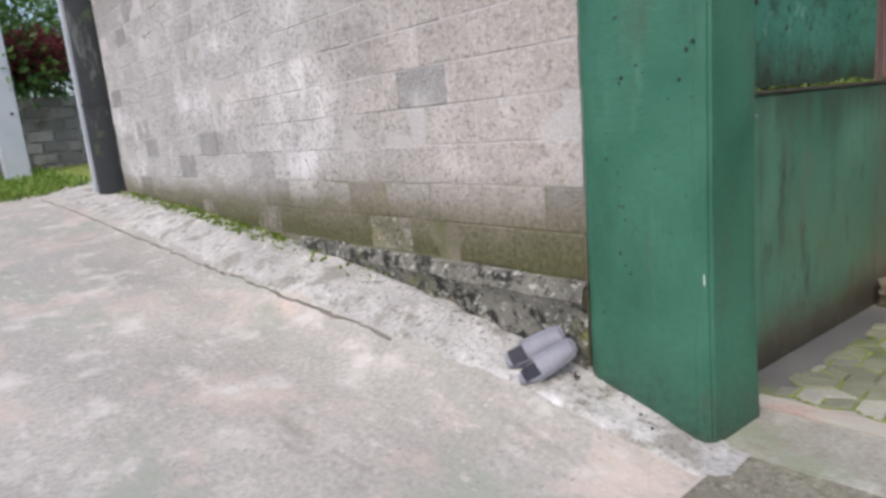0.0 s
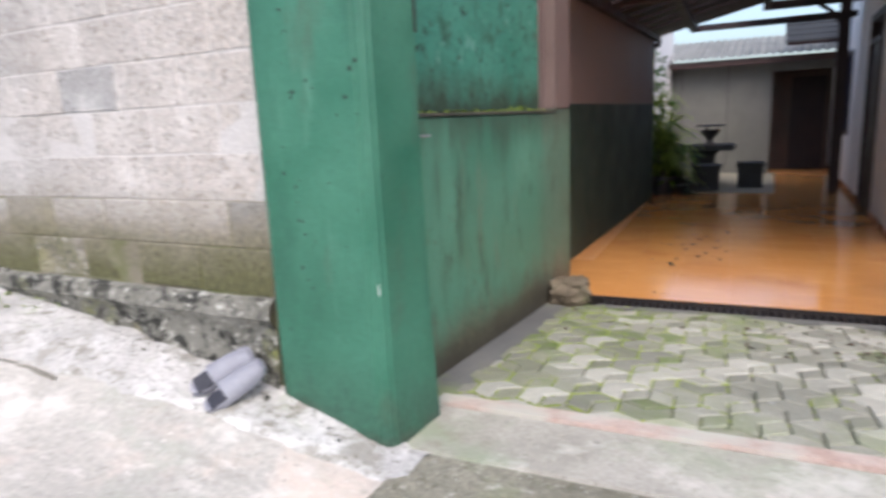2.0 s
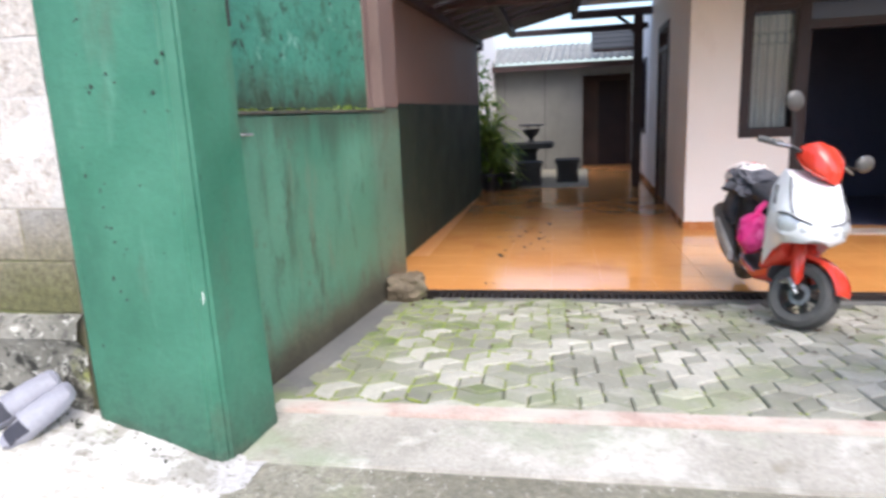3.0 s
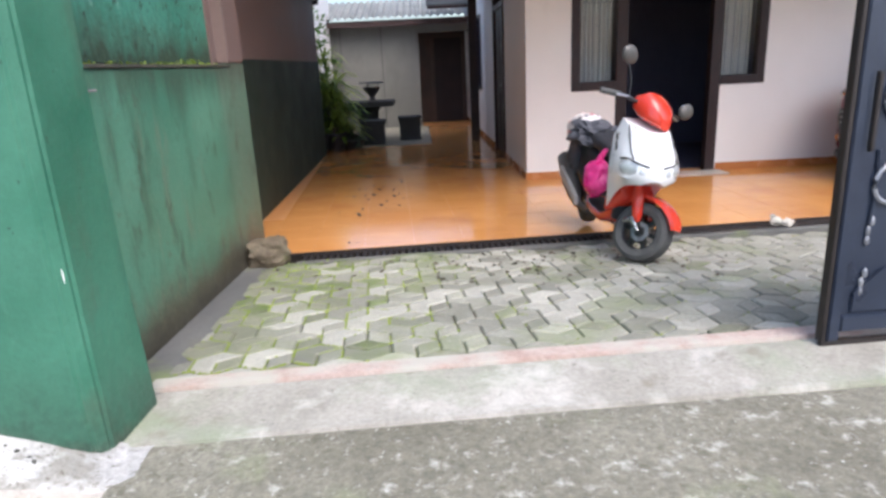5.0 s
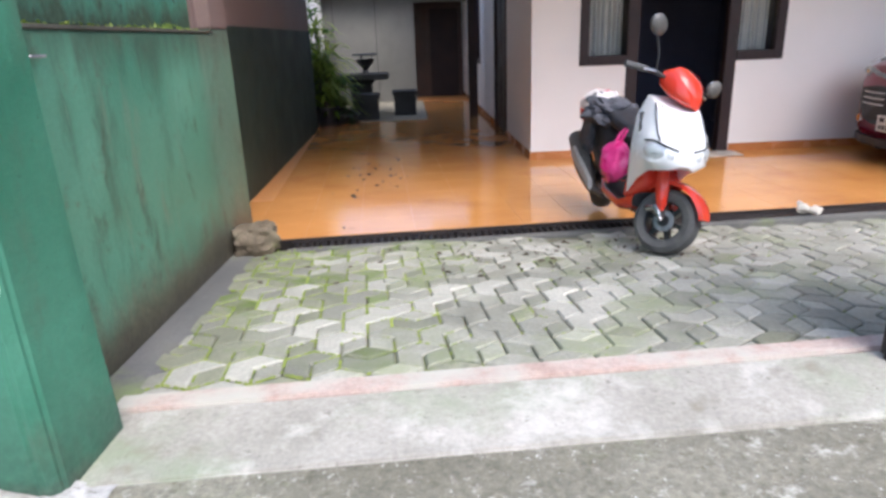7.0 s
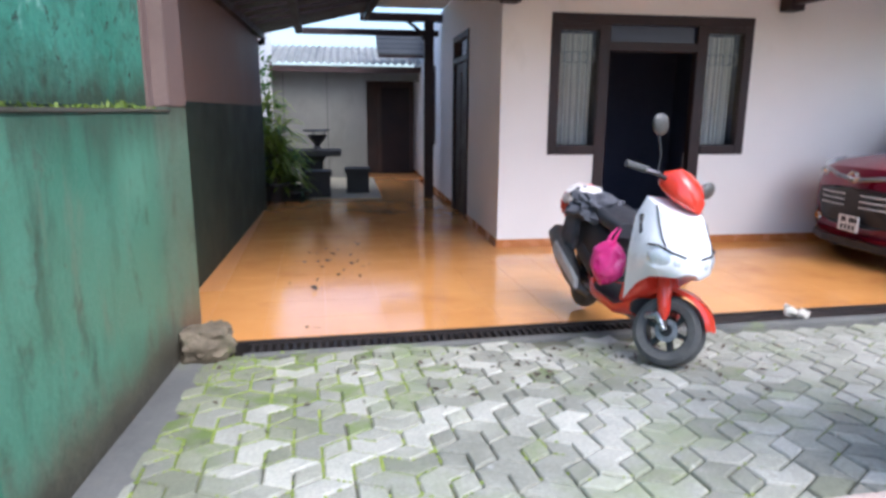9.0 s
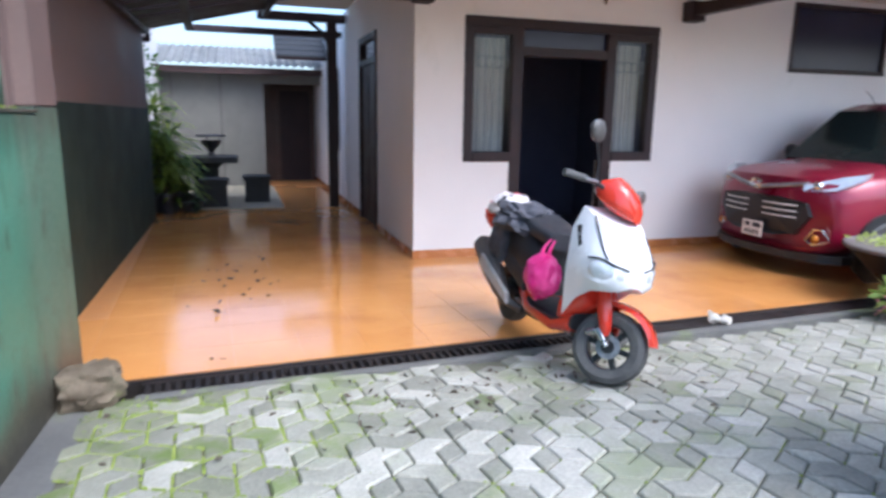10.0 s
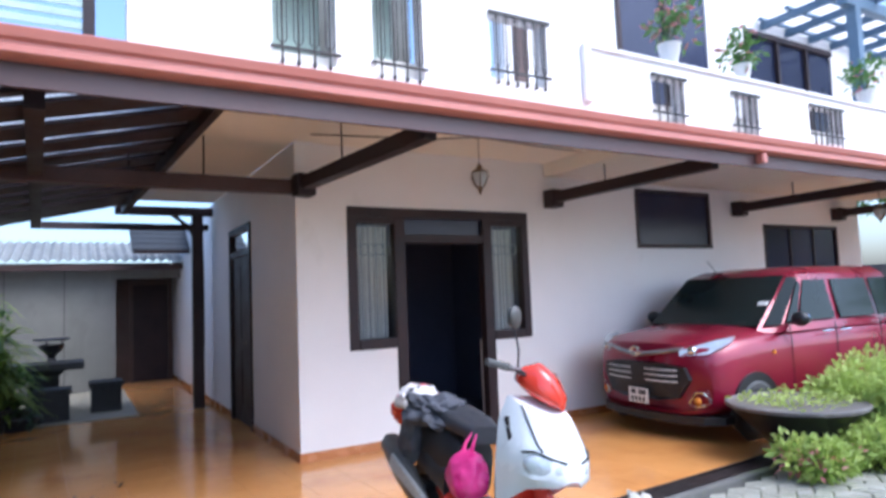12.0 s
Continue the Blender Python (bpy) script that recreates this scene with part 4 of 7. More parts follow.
ball(bm, (3.85, 0.16, 0.062), 0.026, 0.02, 0.022, 8)
for v in bm.verts:
    v.co += Vector((1, 1, 1)) * 0.022 * noise.noise(v.co * 30)
tagged(part("crumpled_bag", bm, M_KERB), "crumpled pale plastic bag on the drain edge", "bag")

# ---- scooter: forward is +x of its own, it leans on its side stand ----
SC = pose(2.435, -0.12, 0.0, 0, 0, -90) @ pose(0, 0, 0.012, -8, 1.0, 0)
scooter = thing("motor_scooter", "white and red motor scooter parked on its stand, front wheel turned", "scooter", m=SC)


def wheel(parent, m, r, w, name):
    bm = bmesh.new()
    rim = r * 0.62
    prof = [(rim, -w * 0.42), (r * 0.82, -w * 0.5), (r * 0.95, -w * 0.38), (r, -w * 0.12), (r, w * 0.12), (r * 0.95, w * 0.38), (r * 0.82, w * 0.5), (rim, w * 0.42)]
    turn = m @ Matrix.Rotation(math.pi / 2, 4, "X")
    seg = 36
    rings = [[bm.verts.new(turn @ Vector((p * math.cos(2 * math.pi * k / seg), p * math.sin(2 * math.pi * k / seg), h))) for k in range(seg)] for p, h in prof]
    for a, b in zip(rings, rings[1:]):
        for k in range(seg):
            bm.faces.new((a[k], a[(k + 1) % seg], b[(k + 1) % seg], b[k]))
    wh = part(name, bm, M_RUBBER, parent, smooth=True)
    return wh, turn, rim


def spokes(parent, turn, rim, w, n, material, thick=0.014):
    bm = bmesh.new()
    seg = 36
    prof = [(rim, -w * 0.42), (rim * 0.93, -w * 0.40), (rim * 0.90, 0), (rim * 0.93, w * 0.40), (rim, w * 0.42)]
    rings = [[bm.verts.new(turn @ Vector((p * math.cos(2 * math.pi * k / seg), p * math.sin(2 * math.pi * k / seg), h))) for k in range(seg)] for p, h in prof]
    for a, b in zip(rings, rings[1:]):
        for k in range(seg):
            bm.faces.new((a[k], a[(k + 1) % seg], b[(k + 1) % seg], b[k]))
    for i in range(n):
        box(bm, 0.02, rim * 0.93, -thick, thick, -w * 0.2, w * 0.2, m=turn @ Matrix.Rotation(2 * math.pi * i / n, 4, "Z"))
    lathe(bm, [(0.035, -w * 0.45), (0.045, 0), (0.035, w * 0.45)], (0, 0, 0), 14, turn)
    part("rim", bm, material, parent, smooth=False)


R = 0.225
M_EXH = mat("exhaust_metal", (0.10, 0.095, 0.09), (0.17, 0.16, 0.15), 0.45, 8, 60, 0.1, metal=0.3)
M_EXHS = mat("heat_shield_metal", (0.55, 0.54, 0.52), (0.66, 0.65, 0.63), 0.4, 8, 60, 0.05, metal=0.35)
# rear wheel, engine, exhaust
wh, tn, rm = wheel(scooter, pose(-0.63, 0, R - 0.01), 0.215, 0.11, "rear_wheel")
spokes(wh, tn, rm, 0.11, 5, M_BLACKRIM)
bm = bmesh.new()
loft(bm, [[(x, y * s, z) for y, z in ((-0.09, 0.15), (0.09, 0.15), (0.10, 0.30), (-0.10, 0.30))] for x, s in ((-0.70, 0.7), (-0.55, 1.0), (-0.25, 1.0), (-0.12, 0.7))])
part("engine", bm, M_BLACKPLASTIC, scooter, bevel=0.02)
bm = bmesh.new()
tube(bm, [(-0.28, -0.10, 0.17), (-0.42, -0.15, 0.19), (-0.52, -0.16, 0.25), (-0.66, -0.17, 0.33), (-0.90, -0.18, 0.48), (-0.94, -0.18, 0.50)], [0.022, 0.035, 0.062, 0.075, 0.072, 0.035], 14)
ex = part("exhaust", bm, M_EXH, scooter, "dark exhaust silencer", smooth=True)
bm = bmesh.new()
loft(bm, [[(-0.34, -0.20, 0.19), (-0.36, -0.20, 0.26), (-0.74, -0.255, 0.44), (-0.74, -0.26, 0.36)], [(-0.34, -0.17, 0.19), (-0.36, -0.17, 0.26), (-0.74, -0.23, 0.44), (-0.74, -0.23, 0.36)]])
part("heat_shield", bm, M_EXHS, ex, "chrome heat shield", 0.005)
bm = bmesh.new()
tube(bm, [(-0.08, 0.10, 0.24), (-0.10, 0.22, 0.03), (-0.02, 0.25, 0.012)], 0.011, 8)
part("side_stand", bm, M_IRON, scooter)
bm = bmesh.new()
tube(bm, [(0.30, -0.06, 0.22), (-0.12, -0.09, 0.20), (-0.35, -0.12, 0.24)], 0.018, 8)
part("frame_tube", bm, M_ALLOY, scooter, "bare metal lower tube")


def rounded(hw, z0, z1, n=3, rad=0.35):
    """A cross section with soft corners: (y, z) points."""
    pts = []
    hh, zc = (z1 - z0) / 2, (z0 + z1) / 2
    for i in range(16):
        a = 2 * math.pi * (i + 0.5) / 16
        c, s = math.cos(a), math.sin(a)
        p = 0.55
        pts.append((hw * math.copysign(abs(c) ** p, c), zc + hh * math.copysign(abs(s) ** p, s)))
    return pts


def body(stations):
    bm = bmesh.new()
    loft(bm, [[(x, y, z) for y, z in rounded(hw, z0, z1)] for x, hw, z0, z1 in stations])
    return bm


part("floorboard", body([(-0.22, 0.15, 0.24, 0.32), (-0.05, 0.17, 0.23, 0.30), (0.22, 0.16, 0.23, 0.30), (0.36, 0.12, 0.25, 0.36)]), M_BLACKPLASTIC, scooter, smooth=True)
part("belly_cover", body([(-0.40, 0.10, 0.26, 0.40), (-0.12, 0.175, 0.20, 0.30), (0.20, 0.17, 0.20, 0.28), (0.34, 0.13, 0.24, 0.36)]), M_SCOOTRED, scooter, "glossy red lower cover", smooth=True)
part("rear_body", body([(-0.92, 0.05, 0.60, 0.68), (-0.80, 0.11, 0.50, 0.70), (-0.55, 0.15, 0.42, 0.70), (-0.30, 0.155, 0.36, 0.68), (-0.16, 0.13, 0.30, 0.62)]), M_BLACKPLASTIC, scooter, "dark rear body", smooth=True)
part("side_cover", body([(-0.70, 0.12, 0.40, 0.52), (-0.45, 0.165, 0.36, 0.52), (-0.22, 0.16, 0.28, 0.48)]), M_BLACKPLASTIC, scooter, smooth=True)
part("tail_lamp", body([(-0.96, 0.05, 0.60, 0.67), (-0.90, 0.075, 0.585, 0.68)]), M_SCOOTRED, scooter, smooth=True)
part("seat", body([(-0.84, 0.09, 0.71, 0.77), (-0.70, 0.13, 0.69, 0.80), (-0.42, 0.15, 0.67, 0.80), (-0.22, 0.15, 0.65, 0.76), (-0.06, 0.10, 0.62, 0.72)]), M_SEAT, scooter, "padded black vinyl seat", smooth=True)
bm = bmesh.new()
tube(bm, [(-0.60, -0.13, 0.74), (-0.86, -0.10, 0.80), (-0.92, 0, 0.81), (-0.86, 0.10, 0.80), (-0.60, 0.13, 0.74)], 0.014, 8)
part("grab_rail", bm, M_CHROME, scooter, smooth=True)
# leg shield and big white nose
part("leg_shield", body([(0.23, 0.13, 0.34, 0.86), (0.28, 0.17, 0.32, 0.91), (0.31, 0.165, 0.36, 0.92)]), M_BLACKPLASTIC, scooter, smooth=True)
bm = bmesh.new()
loft(bm, [[(x, y, z) for (y, z) in pts] for x, pts in (
    (0.30, [(-0.155, 0.33), (-0.185, 0.60), (-0.185, 0.82), (-0.14, 0.94), (0.14, 0.94), (0.185, 0.82), (0.185, 0.60), (0.155, 0.33), (0.11, 0.44), (-0.11, 0.44)]),
    (0.38, [(-0.135, 0.45), (-0.195, 0.60), (-0.19, 0.80), (-0.135, 0.915), (0.135, 0.915), (0.19, 0.80), (0.195, 0.60), (0.135, 0.45), (0.10, 0.51), (-0.10, 0.51)]),
    (0.49, [(-0.125, 0.52), (-0.195, 0.60), (-0.185, 0.75), (-0.12, 0.865), (0.12, 0.865), (0.185, 0.75), (0.195, 0.60), (0.125, 0.52), (0.08, 0.55), (-0.08, 0.55)]),
    (0.59, [(-0.105, 0.545), (-0.17, 0.59), (-0.16, 0.70), (-0.095, 0.79), (0.095, 0.79), (0.16, 0.70), (0.17, 0.59), (0.105, 0.545), (0.055, 0.56), (-0.055, 0.56)]),
    (0.655, [(-0.07, 0.56), (-0.12, 0.595), (-0.11, 0.66), (-0.06, 0.715), (0.06, 0.715), (0.11, 0.66), (0.12, 0.595), (0.07, 0.56), (0.035, 0.57), (-0.035, 0.57)]),
    (0.68, [(-0.035, 0.585), (-0.06, 0.605), (-0.055, 0.635), (-0.025, 0.665), (0.025, 0.665), (0.055, 0.635), (0.06, 0.605), (0.035, 0.585), (0.02, 0.59), (-0.02, 0.59)]))])
nose = part("front_panel", bm, M_SCOOTWHITE, scooter, "large glossy white front panel", smooth=True)
for s in (-1, 1):
    bm = bmesh.new()
    loft(bm, [[(0.345, s * 0.186, 0.835), (0.37, s * 0.183, 0.845), (0.43, s * 0.194, 0.755), (0.41, s * 0.197, 0.735)], [(0.345, s * 0.166, 0.835), (0.37, s * 0.164, 0.845), (0.43, s * 0.17, 0.755), (0.41, s * 0.17, 0.735)]])
    part("vent", bm, M_BLACKPLASTIC, nose, "dark slit vent")
    bm = bmesh.new()
    ball(bm, (0, 0, 0), 0.100, 0.030, 0.058, 16, Matrix.Translation((0.605, s * 0.124, 0.642)) @ Matrix.Rotation(radians(-46 * s), 4, "Z") @ Matrix.Rotation(radians(10), 4, "Y"))
    part("headlamp", bm, M_LAMPGLASS, nose, "wide clear headlamp lens", smooth=True)
    bm = bmesh.new()
    ball(bm, (0, 0, 0), 0.062, 0.012, 0.03, 12, Matrix.Translation((0.619, s * 0.135, 0.640)) @ Matrix.Rotation(radians(-46 * s), 4, "Z"))
    part("reflector", bm, M_ALLOY, nose, "bright reflector", smooth=True)
    bm = bmesh.new()
    tube(bm, [(0.51, s * 0.186, 0.700), (0.58, s * 0.166, 0.712), (0.645, s * 0.113, 0.692), (0.677, s * 0.045, 0.676)], 0.006, 6)
    part("lens_seal", bm, M_BLACKPLASTIC, nose)
    bm = bmesh.new()
    tube(bm, [(0.41, s * 0.128, 0.905), (0.49, s * 0.142, 0.832), (0.57, s * 0.142, 0.745), (0.61, s * 0.137, 0.715)], 0.005, 6)
    part("crease", bm, M_BLACKPLASTIC, nose)
    bm = bmesh.new()
    tube(bm, [(0.42, s * 0.10, 0.897), (0.50, s * 0.085, 0.855), (0.60, s * 0.05, 0.772)], 0.004, 6)
    part("panel_seam", bm, M_BLACKPLASTIC, nose)
part("lower_fairing", body([(0.24, 0.15, 0.26, 0.44), (0.32, 0.14, 0.32, 0.50), (0.40, 0.10, 0.42, 0.54)]), M_SCOOTRED, scooter, "glossy red lower fairing", smooth=True)
# steering, turned to the scooter's left
head = Vector((0.40, 0, 0.80))
ST = Matrix.Translation(head) @ Matrix.Rotation(radians(-24), 4, "Y") @ Matrix.Rotation(radians(34), 4, "Z") @ Matrix.Rotation(radians(24), 4, "Y") @ Matrix.Translation(-head)
RF = 0.200
FW = Matrix.Translation((0.511, 0.05, 0.221)) @ Matrix.Rotation(radians(-24), 4, "Y") @ Matrix.Rotation(radians(42), 4, "Z") @ Matrix.Rotation(radians(24), 4, "Y")
wh, tn, rm = wheel(scooter, FW, RF, 0.13, "front_wheel")
spokes(wh, tn, rm, 0.115, 6, M_BLACKRIM)
bm = bmesh.new()
lathe(bm, [(0.065, 0.040), (0.065, 0.046)], (0, 0, 0), 24, tn)
part("brake_disc", bm, M_SILVER, wh, smooth=False)
bm = bmesh.new()
for s in (-1, 1):
    tube(bm, [FW @ Vector(p) for p in ((-0.12, s * 0.07, 0.28), (-0.07, s * 0.076, 0.16), (0.0, s * 0.076, 0.0))], [0.014, 0.020, 0.016], 10)
fk = part("fork", bm, M_IRON, scooter, "dark metal front fork legs", smooth=True)
for s in (-1, 1):
    bm = bmesh.new()
    tube(bm, [FW @ Vector(p) for p in ((-0.13, s * 0.075, 0.30), (-0.08, s * 0.088, 0.19), (-0.035, s * 0.088, 0.085), (-0.02, s * 0.084, 0.05))], [0.03, 0.042, 0.032, 0.012], 12)
    part("fork_cover", bm, M_SCOOTRED, fk, "glossy red fork cover", smooth=True)
    bm = bmesh.new()
    tube(bm, [FW @ Vector(p) for p in ((-0.13, s * 0.062, 0.03), (-0.06, s * 0.074, 0.06), (0.0, s * 0.078, 0.0))], [0.020, 0.030, 0.016], 10)
    part("caliper", bm, M_ALLOY, fk, "bare metal caliper arm", smooth=True)
bm = bmesh.new()
secs = []
for i in range(15):
    a = radians(22 + 118 * i / 14)
    rr = RF + 0.04
    hw = 0.085 - 0.03 * (abs(i - 7) / 7) ** 3
    secs.append([FW @ (Vector((rr * k * math.cos(a), y, rr * k * math.sin(a))) ) for y, k in ((-hw, 0.90), (-hw * 0.9, 1.0), (0, 1.05), (hw * 0.9, 1.0), (hw, 0.90), (hw * 0.8, 0.94), (0, 1.0), (-hw * 0.8, 0.94))])
loft(bm, secs)
part("front_mudguard", bm, M_SCOOTRED, scooter, "glossy red front mudguard", smooth=True)
bm = bmesh.new()
loft(bm, [[ST @ Vector((x, y, z)) for y, z in rounded(hw, z0, z1)] for x, hw, z0, z1 in ((0.23, 0.05, 1.00, 1.05), (0.29, 0.125, 0.965, 1.08), (0.36, 0.13, 0.925, 1.11), (0.44, 0.105, 0.905, 1.06), (0.50, 0.045, 0.90, 0.98))])
cowl = part("handlebar_cowl", bm, M_SCOOTRED, scooter, "glossy red handlebar cowl", smooth=True)
bm = bmesh.new()
tube(bm, [ST @ Vector(p) for p in ((0.22, -0.34, 1.02), (0.30, -0.20, 1.03), (0.33, 0, 1.02), (0.30, 0.20, 1.03), (0.22, 0.34, 1.02))], 0.013, 8)
bars = part("handlebar", bm, M_BLACKPLASTIC, scooter, smooth=True)
for s in (-1, 1):
    bm = bmesh.new()
    tube(bm, [ST @ Vector(p) for p in ((0.20, s * 0.36, 1.018), (0.27, s * 0.25, 1.028))], 0.020, 10)
    part("grip", bm, M_RUBBER, bars, smooth=True)
    bm = bmesh.new()
    tube(bm, [ST @ Vector(p) for p in ((0.33, s * 0.24, 1.03), (0.32, s * 0.34, 1.015))], 0.007, 6)
    part("brake_lever", bm, M_ALLOY, bars)
    drop, outw = (0.0, 0.0) if s < 0 else (0.17, 0.20)
    bm = bmesh.new()
    tube(bm, [ST @ Vector(p) for p in ((0.30, s * 0.20, 1.04), (0.29, s * (0.22 + outw * 0.5), 1.13 - drop * 0.5), (0.26, s * (0.27 + outw), 1.23 - drop))], 0.006, 8)
    mir = part("mirror", bm, M_BLACKPLASTIC, scooter, smooth=True)
    tilt = ST @ Matrix.Translation((0.26, s * (0.28 + outw), 1.275 - drop)) @ Matrix.Rotation(radians(s * 18), 4, "X")
    bm = bmesh.new()
    ball(bm, (0, 0, 0), 0.022, 0.07, 0.055, 14, tilt)
    part("mirror_shell", bm, M_EXH, mir, smooth=True)
    bm = bmesh.new()
    ball(bm, (-0.021, 0, 0), 0.004, 0.06, 0.046, 14, tilt)
    part("mirror_glass", bm, M_MIRROR, mir, smooth=True)

# things hung on the scooter
def drape(name, label, category, material, c, size, seed, m, amp=0.3):
    bm = bmesh.new()
    bmesh.ops.create_icosphere(bm, subdivisions=4, radius=1)
    for v in bm.verts:
        d = v.co.normalized()
        k = 1 + amp * noise.noise(d * 1.6 + Vector((seed, 0, 0))) + amp * 0.5 * noise.noise(d * 4 + Vector((0, seed, 0))) + amp * 0.22 * noise.noise(d * 9)
        v.co = m @ (Vector(c) + Vector((d.x * size[0], d.y * size[1], d.z * size[2])) * k)
    return tagged(part(name, bm, material, smooth=True), label, category)


drape("jacket", "dark grey jacket crumpled over the scooter seat", "jacket", M_CLOTH, (-0.52, -0.08, 0.735), (0.22, 0.175, 0.10), 3, SC, 0.5)
drape("rag", "dark cloth hanging down the scooter's side", "cloth", M_CLOTH, (-0.66, -0.165, 0.60), (0.11, 0.05, 0.19), 6, SC, 0.45)
M_BUNDLE = mat("patterned_cloth", (0.62, 0.58, 0.58), (0.74, 0.71, 0.71), 0.8, 6, 60, 0.2,
               stains=(((0.45, 0.05, 0.07), 9.0, 0.54, 0.58, None), ((0.03, 0.03, 0.04), 11.0, 0.55, 0.59, None)))
drape("patterned_bag", "white, red and black patterned bundle tied behind the seat", "bag", M_BUNDLE, (-0.78, -0.07, 0.77), (0.13, 0.15, 0.10), 8, SC, 0.3)
drape("red_cloth", "red cloth tucked under the bundle", "cloth", M_SCOOTRED, (-0.86, -0.13, 0.70), (0.10, 0.06, 0.09), 12, SC, 0.4)
pink = drape("pink_bag", "bright pink plastic bag hanging on the scooter hook", "bag", M_PINK, (0.03, -0.165, 0.475), (0.145, 0.095, 0.135), 5, SC, 0.2)
bm = bmesh.new()
for dx in (-0.05, 0.03):
    tube(bm, [SC @ Vector(p) for p in ((0.01 + dx, -0.165, 0.575), (0.01 + dx * 0.9, -0.15, 0.64), (0.0 + dx * 0.6, -0.12, 0.69))], [0.016, 0.010, 0.006], 8)
part("strap", bm, M_PINK, pink, smooth=True)

# ---- car ----
CM = pose(5.52, 1.58, 0.0, 0, 0, -1.5)
car = thing("car", "crimson compact family car parked on the tiled porch", "car", m=CM)


def carbody(stations, power=0.42):
    bm = bmesh.new()
    rings = []
    for x, hw, z0, z1 in stations:
        ring = []
        for i in range(24):
            a = 2 * math.pi * (i + 0.5) / 24
            c, s = math.cos(a), math.sin(a)
            y = hw * math.copysign(abs(c) ** power, c)
            z = (z0 + z1) / 2 + (z1 - z0) / 2 * math.copysign(abs(s) ** power, s)
            ring.append((x + 0.27 * (abs(y) / 0.84) ** 3 * max(0.0, 1 - x / 0.6), y, z))
        rings.append(ring)
    loft(bm, rings)
    return bm


cb = part("body", carbody([(0.03, 0.70, 0.24, 0.62), (0.0, 0.74, 0.28, 0.80), (0.06, 0.78, 0.22, 0.92), (0.25, 0.82, 0.20, 0.99), (0.75, 0.835, 0.20, 1.04), (1.15, 0.84, 0.20, 1.07), (2.0, 0.84, 0.20, 1.08), (3.2, 0.835, 0.22, 1.08), (3.6, 0.80, 0.26, 1.06), (3.7, 0.72, 0.34, 0.9)]), M_CARRED, car, smooth=True)
# cabin between belt line and roof
BELT = [(0.90, 0.70), (1.16, 0.815), (3.55, 0.80), (3.66, 0.70)]
ROOF = [(1.62, 0.62), (1.80, 0.68), (3.30, 0.67), (3.45, 0.58)]
half = [[(BELT[i][0], BELT[i][1], 0.98) for i in range(4)], [(BELT[i][0] + (ROOF[i][0] - BELT[i][0]) * 0.9, BELT[i][1] + (ROOF[i][1] - BELT[i][1]) * 0.85, 1.555) for i in range(4)], [(ROOF[i][0] + (0.10 if i < 2 else -0.06), ROOF[i][1] - 0.05, 1.625) for i in range(4)], [(ROOF[i][0] + (0.3 if i < 2 else -0.25), ROOF[i][1] - 0.28, 1.655) for i in range(4)]]
bm = bmesh.new()
loft(bm, [[(x, y, z) for x, y, z in h] + [(x, -y, z) for x, y, z in h[::-1]] for h in half])
part("cabin", bm, M_CARRED, car, smooth=True)


def pane(name, corners, material, parent, out, label="", inset=0.0):
    c = [Vector(p) for p in corners]
    mid = sum(c, Vector()) / 4
    c = [p + (mid - p) * inset for p in c]
    nrm = (c[1] - c[0]).cross(c[3] - c[0]).normalized()
    if nrm.dot(Vector(out)) < 0:
        nrm = -nrm
    bm = bmesh.new()
    loft(bm, [[p - nrm * 0.01 for p in c], [p + nrm * 0.006 for p in c]])
    return part(name, bm, material, parent, label, 0.003)


B, T = half[0], half[1]
wsc = pane("windscreen", [(0.945, 0.70, 1.045), (T[0][0], T[0][1], 1.555), (T[0][0], -T[0][1], 1.555), (0.945, -0.70, 1.045)], M_CARGLASS, car, (-1, 0, 0.5), "dark tinted windscreen")
for s in (-1, 1):
    pane("corner_glass", [(1.00, s * 0.735, 1.05), (1.17, s * 0.805, 1.05), (T[1][0] - 0.07, s * T[1][1], 1.525), (T[0][0] + 0.012, s * (T[0][1] + 0.012), 1.542)], M_CARSHADE, car, (-0.6, s, 0.4), "dark glass between the split windscreen pillars")
pane("sticker", [(1.165, -0.66, 1.25), (1.205, -0.66, 1.29), (1.205, -0.56, 1.29), (1.165, -0.56, 1.25)], M_PLATE, wsc, (-1, 0, 0.8), "pale windscreen sticker")
bm = bmesh.new()
tube(bm, [(0.98, -0.55, 1.075), (1.02, 0.05, 1.085)], 0.01, 6)
tube(bm, [(0.98, 0.0, 1.075), (1.02, 0.55, 1.085)], 0.01, 6)
part("wiper", bm, M_BLACKPLASTIC, car)
